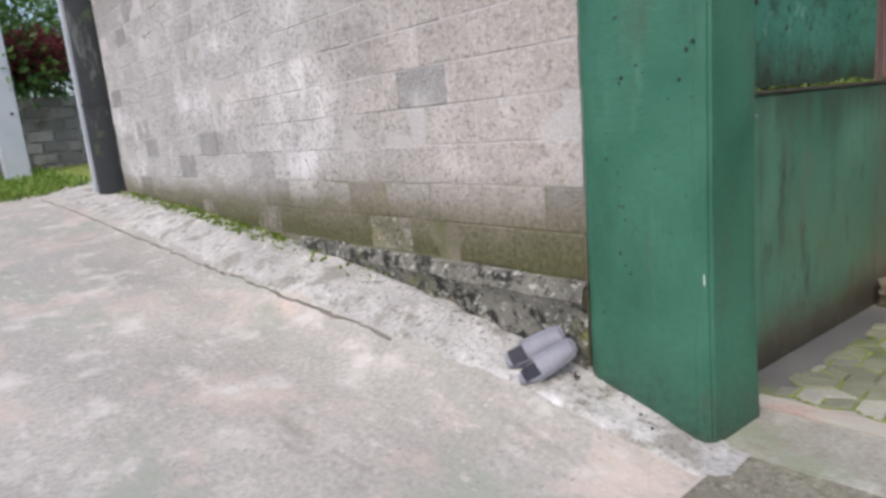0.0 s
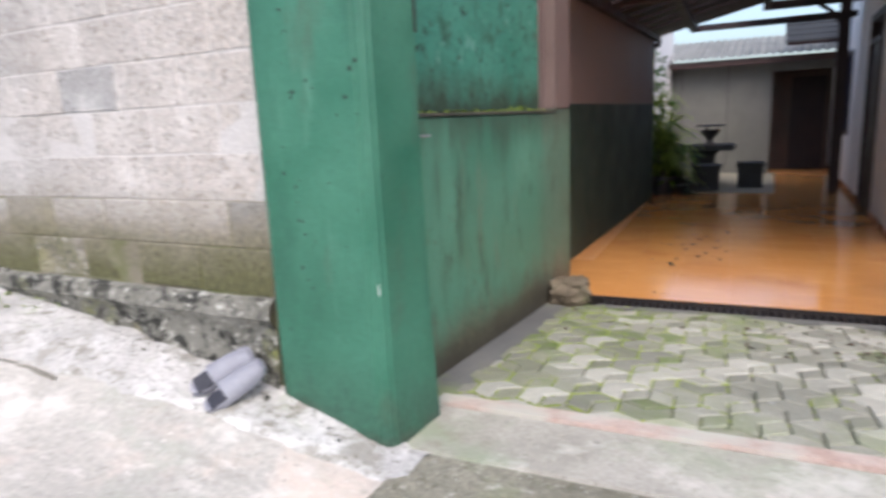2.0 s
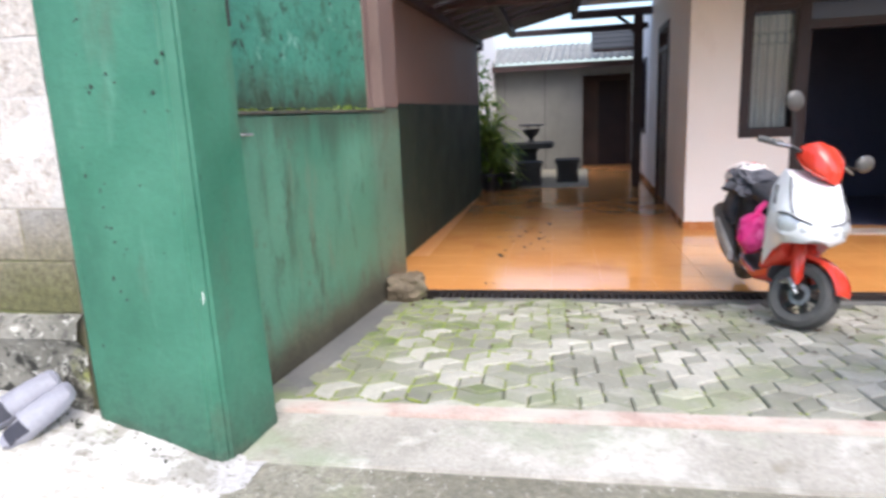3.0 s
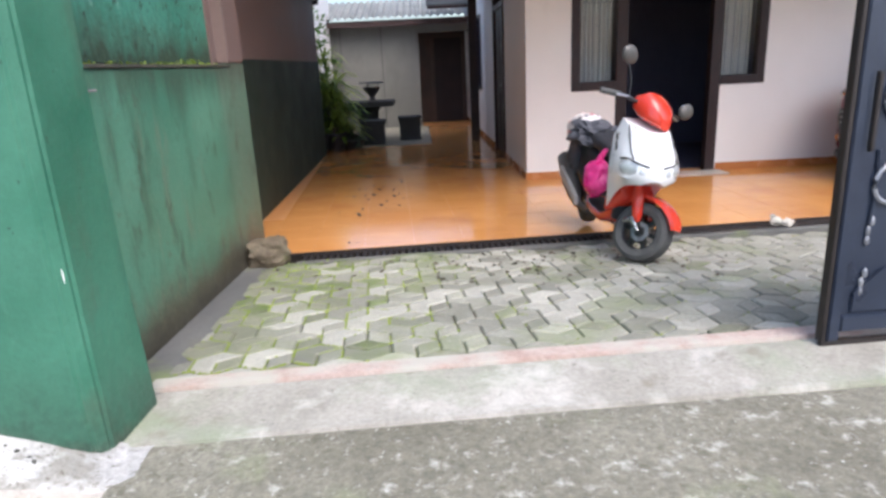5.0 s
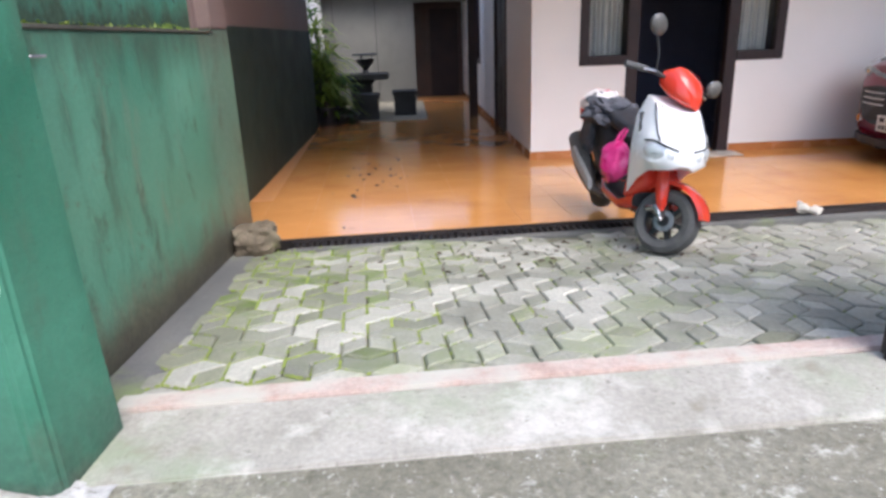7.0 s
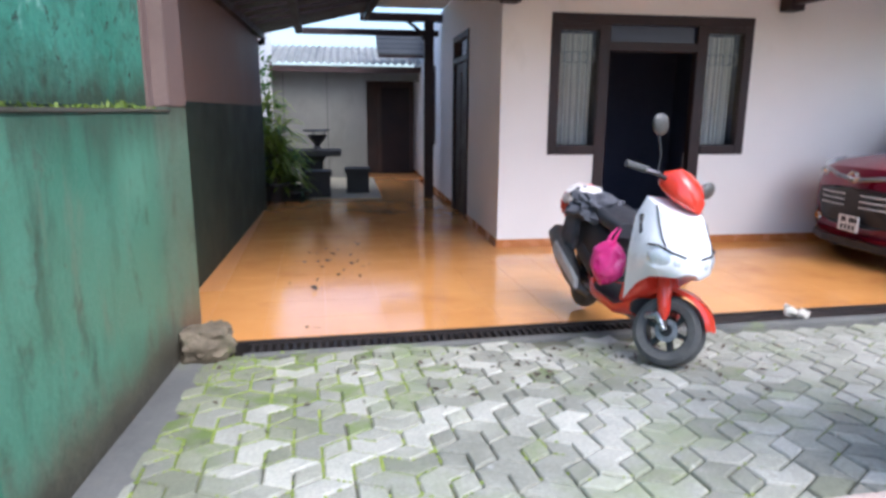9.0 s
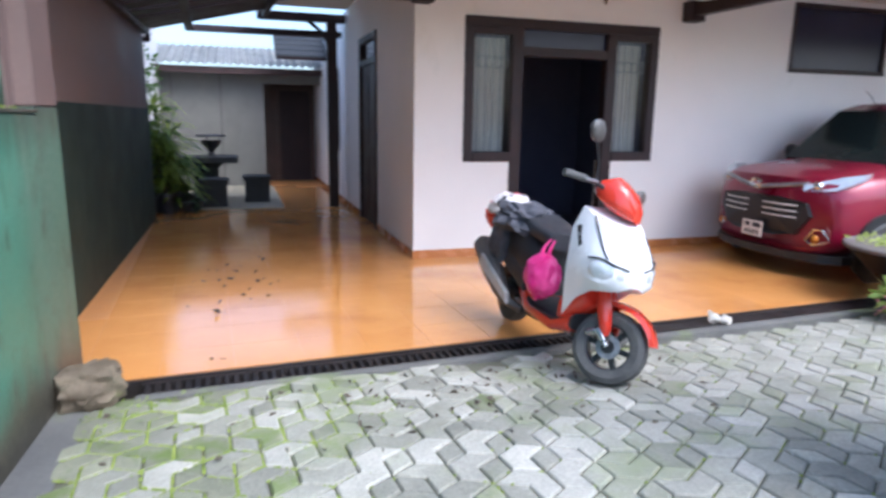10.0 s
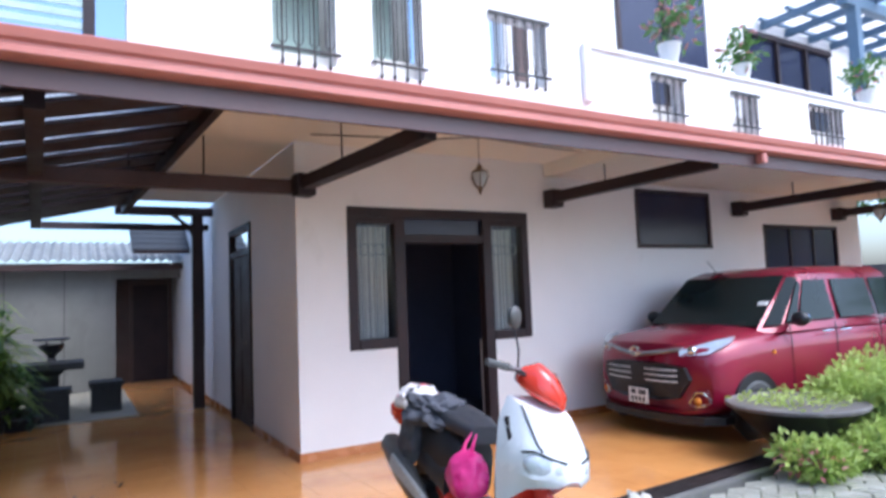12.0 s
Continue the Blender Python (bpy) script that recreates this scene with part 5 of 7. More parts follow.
for s in (-1, 1):
    def side(x, z):
        f = (z - 1.00) / 0.555
        return (x, s * (0.825 + (0.69 - 0.825) * f * 0.93 + 0.004), z)
    for nm, x0, x1, x2, x3 in (("front_quarter_glass", 1.22, 1.40, 1.62, 1.62), ("front_side_glass", 1.46, 2.10, 2.10, 1.72), ("rear_side_glass", 2.20, 2.88, 2.88, 2.20), ("rear_quarter_glass", 2.95, 3.48, 3.34, 2.95)):
        if nm == "front_quarter_glass":
            c = [side(1.24, 1.07), side(1.42, 1.07), side(1.66, 1.46), side(1.62, 1.49)]
        else:
            c = [side(x0, 1.08), side(x1, 1.08), side(x2, 1.50), side(x3, 1.50)]
        pane(nm, c, M_CARGLASS, car, (0, s, 0.2), "dark tinted side glass")
    for x in (1.27, 2.05, 2.92):
        bm = bmesh.new()
        tube(bm, [(x, s * 0.8415, 0.34), (x, s * 0.8435, 0.9), (x, s * 0.834, 1.04)], 0.005, 6)
        part("door_gap", bm, M_BLACKPLASTIC, car)
    for x in (1.80, 2.12):
        bm = bmesh.new()
        tube(bm, [(x, s * 0.845, 0.955), (x + 0.02, s * 0.868, 0.958), (x + 0.15, s * 0.868, 0.958), (x + 0.17, s * 0.845, 0.955)], 0.011, 8)
        part("door_handle", bm, M_CHROME, car, "chrome door handle", smooth=True)
    bm = bmesh.new()
    ball(bm, (1.27, s * 0.95, 1.11), 0.06, 0.09, 0.075, 12)
    tube(bm, [(1.31, s * 0.82, 1.07), (1.29, s * 0.90, 1.08)], 0.02, 8)
    mir = part("door_mirror", bm, M_BLACKPLASTIC, car, smooth=True)
    bm = bmesh.new()
    ball(bm, (1.322, s * 0.95, 1.11), 0.012, 0.078, 0.062, 12)
    part("mirror_glass", bm, M_MIRROR, mir, smooth=True)
    bm = bmesh.new()
    lathe(bm, [(0.02, -0.01), (0.02, 0.012)], (0, 0, 0), 10, pose(0.98, s * 0.84, 0.80, 90, 0, 0))
    part("side_repeater", bm, M_AMBER, car)
    # lamps
    bm = bmesh.new()
    loft(bm, [[(0.055, s * 0.48, 0.81), (0.055, s * 0.48, 0.86), (0.19, s * 0.69, 0.935), (0.40, s * 0.822, 0.98), (0.35, s * 0.832, 0.93), (0.17, s * 0.72, 0.83)], [(0.15, s * 0.45, 0.80), (0.15, s * 0.45, 0.87), (0.3, s * 0.70, 0.955), (0.5, s * 0.78, 0.985), (0.44, s * 0.79, 0.93), (0.3, s * 0.72, 0.84)]])
    hl = part("headlamp", bm, M_LAMPGLASS, car, "long swept clear headlamp", smooth=True)
    bm = bmesh.new()
    ball(bm, (0.115, s * 0.58, 0.862), 0.04, 0.05, 0.04, 12)
    part("projector", bm, M_CHROME, hl, smooth=True)
    bm = bmesh.new()
    tube(bm, [(0.105, s * 0.60, 0.47), (0.14, s * 0.67, 0.47), (0.19, s * 0.72, 0.37), (0.11, s * 0.60, 0.33), (0.085, s * 0.54, 0.36), (0.105, s * 0.60, 0.47)], 0.012, 8)
    fg = part("fog_lamp_surround", bm, M_CHROME, car, "chrome fog lamp surround", smooth=True)
    bm = bmesh.new()
    ball(bm, (0.12, s * 0.61, 0.385), 0.03, 0.04, 0.04, 12)
    part("fog_lamp", bm, M_AMBER, fg, smooth=True)
    for wx in (0.68, 3.10):
        bm = bmesh.new()
        lathe(bm, [(0.335, -0.02), (0.335, 0.006)], (0, 0, 0), 32, pose(wx, s * 0.838, 0.30, 90 * -s, 0, 0))
        part("wheel_arch", bm, M_BLACKPLASTIC, car, smooth=False)
        wh, tn, rm = wheel(car, pose(wx, s * 0.775, 0.29, 0, 0, 0), 0.285, 0.165, "wheel")
        spokes(wh, tn, rm, 0.165, 8, M_ALLOY, 0.022)
        bm = bmesh.new()
        lathe(bm, [(rm * 0.90, -0.002), (rm * 0.90, 0.002)], (0, 0, 0), 24, pose(wx, s * 0.80, 0.29, 90, 0, 0))
        part("brake_backing", bm, M_BLACKPLASTIC, wh)
bm = bmesh.new()
loft(bm, [[(x0 + dx, y, z) for dx, y, z in ((0.03, -0.44, 0.40), (-0.015, -0.24, 0.37), (-0.02, 0.0, 0.37), (-0.015, 0.24, 0.37), (0.03, 0.44, 0.40), (0.065, 0.57, 0.58), (0.05, 0.53, 0.70), (-0.010, 0.27, 0.73), (-0.018, 0, 0.73), (-0.010, -0.27, 0.73), (0.05, -0.53, 0.70), (0.065, -0.57, 0.58))] for x0 in (0.0, 0.2)])
gr = part("grille", bm, M_BLACKPLASTIC, car, "black lower grille")
for z in (0.56, 0.615, 0.67):
    for a, b in ((-0.46, -0.10), (0.10, 0.46)):
        bm = bmesh.new()
        tube(bm, [(0.028 if abs(a) > 0.3 else -0.024, a, z), (-0.018, (a + b) / 2, z), (0.028 if abs(b) > 0.3 else -0.024, b, z)], 0.0065, 6)
        part("grille_bar", bm, M_PLATE, gr, "bright grille bar")
bm = bmesh.new()
tube(bm, [(0.095, -0.50, 0.875), (0.01, -0.26, 0.84), (-0.02, 0.0, 0.805), (0.01, 0.26, 0.84), (0.095, 0.50, 0.875)], 0.02, 8)
part("upper_trim", bm, M_SILVER, car, "chrome trim under the bonnet", smooth=True)
bm = bmesh.new()
tube(bm, [Vector((-0.04, 0.065 * math.cos(a), 0.84 + 0.045 * math.sin(a))) for a in (2 * math.pi * k / 20 for k in range(21))], 0.009, 6)
tube(bm, [Vector((-0.04, 0.028 * math.cos(a), 0.845 + 0.038 * math.sin(a))) for a in (2 * math.pi * k / 16 for k in range(17))], 0.007, 6)
part("emblem", bm, M_CHROME, car, "chrome oval emblem", smooth=True)
plate = part("number_plate", boxes((-0.036, -0.022, -0.13, 0.13, 0.32, 0.47)), M_PLATE, car, "white number plate with dark characters", 0.004)
for i, (yy, zz, w) in enumerate(((-0.06, 0.43, 0.10), (-0.075, 0.36, 0.03), (-0.025, 0.36, 0.03), (0.025, 0.36, 0.03), (0.075, 0.36, 0.03), (0.06, 0.43, 0.06))):
    part("plate_mark", boxes((-0.0385, -0.036, yy - w / 2, yy + w / 2, zz - 0.022, zz + 0.022)), M_STRAP, plate)
bm = bmesh.new()
loft(bm, [[(0.26, -0.79, z1), (0.13, -0.66, z1), (0.02, -0.40, z1), (-0.02, 0, z1), (0.02, 0.40, z1), (0.13, 0.66, z1), (0.26, 0.79, z1), (0.45, 0.79, z1), (0.45, -0.79, z1)] for z1 in (0.165, 0.24)])
part("lower_bumper", bm, M_BLACKPLASTIC, car, "black lower bumper lip")
bm = bmesh.new()
tube(bm, [(1.78, 0.4, 1.63), (1.71, 0.4, 1.71), (1.63, 0.4, 1.77)], 0.005, 6)
part("aerial", bm, M_BLACKPLASTIC, car)

# ---- front door with side windows ----
YF = HY - 0.015
fr = structure("door_1", boxes((WX0, WX1, YF, HY + 0.10, HEAD - 0.10, HEAD)), M_WOOD, "dark stained timber door and window unit, door standing open", "door", 0.006)
for x0, x1, z0 in ((WX0, WX0 + 0.10, SILL), (DX0 - 0.06, DX0 + 0.06, 0.0), (DX1 - 0.06, DX1 + 0.06, 0.0), (WX1 - 0.10, WX1, SILL)):
    part("jamb", boxes((x0, x1, YF + 0.002, HY + 0.098, z0, HEAD - 0.101)), M_WOOD, fr, bevel=0.006)
for x0, x1 in ((WX0 + 0.101, DX0 - 0.061), (DX1 + 0.061, WX1 - 0.101)):
    part("sill", boxes((x0, x1, YF - 0.004, HY + 0.098, SILL, SILL + 0.10)), M_WOOD, fr, bevel=0.006)
    part("head_rail", boxes((x0, x1, YF + 0.004, HY + 0.096, HEAD - 0.16, HEAD - 0.101)), M_WOOD, fr)
    ob = part("pane", boxes((x0, x1, HY + 0.035, HY + 0.039, SILL + 0.10, HEAD - 0.16)), M_GLASS, fr, "clear pane")
    ob.visible_shadow = False
    bm = bmesh.new()
    n = 40
    rows = []
    for z in (SILL + 0.1, HEAD - 0.18):
        rows.append([bm.verts.new((x0 + (x1 - x0) * i / n, HY + 0.17 + 0.018 * math.sin(i * 1.15) + 0.006 * math.sin(i * 2.7), z)) for i in range(n + 1)])
    for i in range(n):
        bm.faces.new((rows[0][i], rows[0][i + 1], rows[1][i + 1], rows[1][i]))
    tagged(part("curtain", bm, M_CURTAIN, smooth=True), "pale folded curtain behind the window pane", "curtain", "curtains")
    bm = bmesh.new()
    w = x1 - x0
    for k in range(1, 5):
        tube(bm, [(x0 + w * k / 5, HY + 0.10, SILL + 0.1), (x0 + w * k / 5, HY + 0.10, HEAD - 0.16)], 0.006, 6)
    grl = tagged(part("window_grille", bm, M_SILVER), "pale iron window grille with scrolls", "grille", "window grilles")
    for k in range(5):
        bm = bmesh.new()
        c = (x0 + w * (k + 0.5) / 5, HY + 0.10, HEAD - 0.42)
        tube(bm, [(c[0] + 0.04 * math.cos(a), c[1], c[2] + 0.06 * math.sin(a)) for a in (i * 2 * math.pi / 12 for i in range(13))], 0.006, 6)
        part("scroll", bm, M_SILVER, grl)
# transom and open door leaf
part("transom_bar", boxes((DX0 + 0.061, DX1 - 0.061, YF + 0.006, HY + 0.094, HEAD - 0.36, HEAD - 0.27)), M_WOOD, fr)
ob = part("transom_pane", boxes((DX0 + 0.061, DX1 - 0.061, HY + 0.04, HY + 0.046, HEAD - 0.27, HEAD - 0.101)), M_GLASSDARK, fr, "reflecting transom pane")
leaf = part("leaf", boxes((DX0 + 0.065, DX0 + 0.105, HY + 0.10, HY + 0.98, 0.01, HEAD - 0.365)), M_WOOD, fr, "dark door leaf swung inward", 0.004)
for z0, z1 in ((0.2, 0.9), (1.05, 1.9)):
    part("panel", boxes((DX0 + 0.105, DX0 + 0.113, HY + 0.22, HY + 0.86, z0, z1)), M_WOOD, leaf, bevel=0.004)
mat_ob = tagged(part("door_step", boxes((DX0 - 0.05, DX1 + 0.1, HY - 0.32, HY - 0.02, 0.0, 0.012)), M_KERB, bevel=0.004), "pale thin doormat before the front door", "mat")

# ---- dark windows on the front ----
def dark_window(name, x0, x1, z0, z1, n, label):
    w = structure(name, boxes((x0, x1, HY - 0.01, HY + 0.06, z1 - 0.05, z1)), M_WOOD, label, "window", 0.004)
    part("window_frame", boxes((x0, x0 + 0.05, HY - 0.01, HY + 0.06, z0 + 0.05, z1 - 0.051), (x1 - 0.05, x1, HY - 0.01, HY + 0.06, z0 + 0.05, z1 - 0.051)), M_WOOD, w, bevel=0.004)
    part("window_sill", boxes((x0, x1, HY - 0.02, HY + 0.06, z0, z0 + 0.049)), M_WOOD, w, bevel=0.004)
    for i in range(n):
        a, b = x0 + 0.051 + (x1 - x0 - 0.102) * i / n, x0 + 0.051 + (x1 - x0 - 0.102) * (i + 1) / n
        part("pane", boxes((a + 0.004, b - 0.004, HY + 0.02, HY + 0.03, z0 + 0.05, z1 - 0.051)), M_GLASSDARK, w)
    for i in range(1, n):
        a = x0 + 0.051 + (x1 - x0 - 0.102) * i / n
        part("mullion", boxes((a - 0.02, a + 0.02, HY, HY + 0.05, z0 + 0.05, z1 - 0.051)), M_WOOD, w)
    return w


dark_window("window_1", 6.82, 8.30, 2.0, 2.78, 1, "high dark glazed window under the porch")
dark_window("window_2", 9.5, 11.5, 0.9, 2.37, 3, "dark timber framed window beyond the car")
col = structure("porch_column", bmesh.new(), M_WHITE, "white round column at the end of the porch", "column")
bm = bmesh.new()
lathe(bm, [(0.22, 0.0), (0.22, 0.1), (0.18, 0.14), (0.17, 2.85), (0.22, 2.92), (0.22, 2.999)], (12.0, 1.9, 0), 24)
col.data = mesh_of("porch_column", bm, M_WHITE, smooth=True)

# ---- porch beams ----
def beam(p, q, w, h, name="porch_beam", label="dark timber beam carrying the eave", material=None):
    p, q = Vector(p), Vector(q)
    d = q - p
    m = Matrix.Translation(p) @ d.to_track_quat("Y", "Z").to_matrix().to_4x4()
    b = thing(name, label, "beam", "timber beams")
    part("timber", boxes((-w / 2, w / 2, 0, d.length, -h / 2, h / 2), m=m), material or M_WOOD, b, bevel=0.006)
    return b, m, d.length


for x, dx in ((2.36, 0.27), (5.38, 0.28), (8.85, 0.26), (11.45, 0.2)):
    b, m, ln = beam((x, HY - 0.002, 2.58), (x + dx, 0.62, 2.62), 0.12, 0.12)
    part("bearing_block", boxes((-0.09, 0.09, 0.0, 0.16, -0.115, 0.09), m=m), M_WOOD, b, "thick block at the wall", 0.006)
    bm = bmesh.new()
    tube(bm, [m @ Vector((0, ln * 0.4, 0.05)), m @ Vector((0, ln * 0.4, 0.42))], 0.009, 6)
    part("hanger_rod", bm, M_IRON, b)
beam((HX - 0.002, HY + 0.05, 2.57), (-0.45, HY + 0.05, 2.57), 0.11, 0.13, label="brown timber beam across the passage", material=M_WOODRED)
for x in (1.5, 0.9):
    bm = bmesh.new()
    tube(bm, [(x, HY + 0.05, 2.63), (x, HY + 0.05, 3.0)], 0.008, 6)
    tagged(part("hanger_rod", bm, M_IRON), "thin iron rod holding the passage beam", "rod", "hanger rods")

# ---- lantern ----
lan = thing("hanging_lantern", "small brass and glass lantern hanging from the porch ceiling", "lantern")
lx, ly, lz = 3.86, 1.87, 2.60
bm = bmesh.new()
tube(bm, [(lx, ly, lz + 0.12), (lx, ly, 2.99)], 0.004, 6)
part("chain", bm, M_IRON, lan)
bm = bmesh.new()
lathe(bm, [(0.05, 2.985), (0.05, 2.999)], (lx, ly, 0), 12)
part("ceiling_rose", bm, M_LANTERN, lan)
bm = bmesh.new()
lathe(bm, [(0.01, 0.13), (0.03, 0.10), (0.035, 0.08), (0.085, 0.05), (0.09, 0.04)], (lx, ly, lz), 6)
part("cap", bm, M_LANTERN, lan)
bm = bmesh.new()
lathe(bm, [(0.08, 0.04), (0.085, 0.0), (0.06, -0.06), (0.03, -0.10)], (lx, ly, lz), 6)
part("lantern_glass", bm, M_LAMPGLASS, lan)
bm = bmesh.new()
for k in range(6):
    a = k * math.pi / 3
    tube(bm, [(lx + r * math.cos(a), ly + r * math.sin(a), lz + z) for r, z in ((0.084, 0.04), (0.089, 0.0), (0.064, -0.06), (0.034, -0.10))], 0.006, 6)
part("cage", bm, M_LANTERN, lan)
bm = bmesh.new()
lathe(bm, [(0.035, -0.10), (0.02, -0.13), (0.008, -0.17)], (lx, ly, lz), 8)
part("finial", bm, M_LANTERN, lan)
lan2 = copy_thing(lan, Matrix.Translation((7.55, 0.1, -0.08)))

bm = bmesh.new()
tube(bm, [(lx - 1.5, 2.35, 2.992), (lx - 0.4, 2.1, 2.985), (lx, ly, 2.99), (lx + 0.8, 1.95, 2.984), (lx + 1.44, 2.0, 2.99)], 0.006, 6)
tagged(part("lamp_cable", bm, M_IRON), "thin dark cable clipped to the porch ceiling by the lantern", "cable")

# ---- side door, side window, post of the passage ----
sd = structure("door_2", boxes((HX - 0.02, HX + 0.10, PY0, PY1, 2.37, 2.45)), M_WOOD, "dark timber side door with a bright transom", "door", 0.005)
part("jamb", boxes((HX - 0.02, HX + 0.10, PY0, PY0 + 0.08, 0, 2.369)), M_WOOD, sd, bevel=0.005)
part("jamb", boxes((HX - 0.02, HX + 0.10, PY1 - 0.08, PY1, 0, 2.369)), M_WOOD, sd, bevel=0.005)
part("transom_bar", boxes((HX - 0.015, HX + 0.09, PY0 + 0.081, PY1 - 0.081, 2.08, 2.15)), M_WOOD, sd)
part("transom_pane", boxes((HX + 0.02, HX + 0.026, PY0 + 0.081, PY1 - 0.081, 2.15, 2.369)), M_MIRROR, sd, "pane mirroring the sky")
lf = part("leaf", boxes((HX + 0.02, HX + 0.06, PY0 + 0.081, PY1 - 0.081, 0.01, 2.079)), M_WOOD, sd, "dark stained door leaf", 0.003)
for y0, y1 in ((PY0 + 0.2, PY0 + 0.52), (PY0 + 0.62, PY1 - 0.2)):
    for z0, z1 in ((0.2, 0.9), (1.05, 1.95)):
        part("panel", boxes((HX + 0.012, HX + 0.02, y0, y1, z0, z1)), M_WOOD, lf, bevel=0.004)
bm = bmesh.new()
tube(bm, [(HX + 0.02, PY0 + 0.14, 1.02), (HX - 0.03, PY0 + 0.14, 1.02), (HX - 0.03, PY0 + 0.25, 1.02)], 0.008, 8)
part("handle", bm, M_CHROME, lf)
w3 = structure("window_3", boxes((HX - 0.02, HX + 0.06, 7.6, 8.6, 2.14, 2.2)), M_WOOD, "dark framed side window along the passage", "window", 0.004)
part("window_sill", boxes((HX - 0.03, HX + 0.06, 7.6, 8.6, 0.85, 0.91)), M_WOOD, w3, bevel=0.004)
part("window_frame", boxes((HX - 0.02, HX + 0.06, 7.6, 7.67, 0.911, 2.139), (HX - 0.02, HX + 0.06, 8.53, 8.6, 0.911, 2.139)), M_WOOD, w3, bevel=0.004)
part("pane", boxes((HX + 0.02, HX + 0.03, 7.671, 8.529, 0.911, 2.139)), M_GLASSDARK, w3)
pp = thing("passage_post", "dark timber post with a cross beam in the passage", "post")
part("shaft", boxes((2.02, 2.17, 6.80, 6.94, 0.0, 2.82)), M_WOOD, pp, bevel=0.008)
part("cross_beam", boxes((1.0, 2.306, 6.79, 6.95, 2.821, 2.94)), M_WOOD, pp, bevel=0.006)
part("lower_beam", boxes((0.0, 2.25, 6.81, 6.93, 2.60, 2.69)), M_WOOD, pp, bevel=0.006)
bm = bmesh.new()
tube(bm, [(2.09, 6.86, 2.45), (1.95, 6.86, 2.68), (1.75, 6.86, 2.83)], 0.03, 8)
part("brace", bm, M_WOOD, pp)

# ---- canopy over the passage ----
can = thing("passage_canopy", "dark boarded lean-to canopy with pale sheets over the passage", "canopy")


def canopy_z(x):
    return 2.56 + 0.23 * (x + 0.1)


def canopy_edge(y):
    return 1.40 - 0.06 * (y - 0.5)


def slope_board(y0, y1, x0, dz0, dz1):
    bm = bmesh.new()
    x1 = canopy_edge((y0 + y1) / 2)
    prism(bm, [(x0, canopy_z(x0) + dz0), (x1, canopy_z(x1) + dz0), (x1, canopy_z(x1) + dz1), (x0, canopy_z(x0) + dz1)], y0, y1, "y")
    return bm


for i in range(11):
    y0 = 0.54 + 0.5 * i
    wid = 0.34 if i < 9 else 0.495
    part("board", slope_board(max(y0, 0.78), y0 + wid, -0.42, 0.0, 0.03), M_WOOD, can)
bm = bmesh.new()
n = 60
rows = []
for x in (-0.46, 1.42):
    rows.append([bm.verts.new((x, 0.78 + 5.34 * i / n, canopy_z(x) + 0.06 + 0.012 * math.sin(i * 1.6))) for i in range(n + 1)])
for i in range(n):
    bm.faces.new((rows[0][i], rows[0][i + 1], rows[1][i + 1], rows[1][i]))
part("roof_sheet", bm, M_PALESHEET, can, "pale translucent roof sheet", smooth=True)
bm = bmesh.new()
loft(bm, [[(x - 0.05, y, canopy_z(x) - 0.10), (x + 0.05, y, canopy_z(x) - 0.10), (x + 0.05, y, canopy_z(x) - 0.002), (x - 0.05, y, canopy_z(x) - 0.002)] for x, y in ((0.315, 0.78), (0.10, 6.05))])
part("purlin", bm, M_WOOD, can)
bm = bmesh.new()
loft(bm, [[(canopy_edge(y) - 0.03, y, canopy_z(canopy_edge(y)) - 0.10), (canopy_edge(y) + 0.03, y, canopy_z(canopy_edge(y)) - 0.10), (canopy_edge(y) + 0.03, y, canopy_z(canopy_edge(y)) + 0.10), (canopy_edge(y) - 0.03, y, canopy_z(canopy_edge(y)) + 0.10)] for y in (0.78, 6.05)])
part("edge_board", bm, M_WOOD, can)
bm = bmesh.new()
loft(bm, [[(-0.50, y, 2.43), (-0.40, y, 2.43), (-0.38, y, 2.53), (-0.52, y, 2.53)] for y in (0.54, 6.1)])
part("eave_gutter", bm, M_WOOD, can)
pipe = thing("downpipe", "dark downpipe at the end of the passage wall", "pipe")
bm = bmesh.new()
tube(bm, [(-0.42, 6.08, 2.45), (-0.42, 6.10, 2.38), (-0.55, 6.10, 2.36), (-0.66, 6.10, 2.34), (-0.68, 6.10, 2.25), (-0.68, 6.10, 0.0)], 0.045, 10)
part("pipe", bm, M_WOOD, pipe, smooth=True)
bm = bmesh.new()
lathe(bm, [(0.055, 1.2), (0.055, 1.25)], (-0.68, 6.10, 0), 10)
part("clip", bm, M_IRON, pipe)

# ---- end of the passage ----
structure("gravel_bed", boxes((-1.2, 1.30, 6.75, 10.2, -0.02, 0.012)), M_GRAVEL, "pale gravel strip round the stone table", "gravel", 0.004)
structure("wall_white_left", boxes((-1.0, -0.76, 6.02, 10.4, 0.0, 3.0)), M_WHITE, "pale neighbouring wall behind the plants", "wall")
wb = structure("wall_back", boxes((-1.2, 1.18, 10.2, 10.4, -0.1, 2.3), (1.18, 2.3, 10.2, 10.4, 2.05, 2.3)), M_BACKWALL, "grey boundary wall at the end of the passage", "wall")
for x in (-0.55, 0.35):
    part("joint", boxes((x, x + 0.012, 10.194, 10.2, 0.0, 2.2)), M_IRON, wb)
structure("wall_back_recess", boxes((1.18, 2.3, 11.3, 11.4, 0, 2.3), (1.06, 1.179, 10.41, 11.3, 0, 2.3), (1.18, 2.3, 10.41, 11.3, 2.3, 2.35)), M_WOODRED, "dark brown recess at the end of the passage", "wall")
d3 = structure("door_3", boxes((1.55, 2.2, 11.26, 11.3, 0, 1.95)), M_WOOD, "dark brown door in the far recess", "door", 0.005)
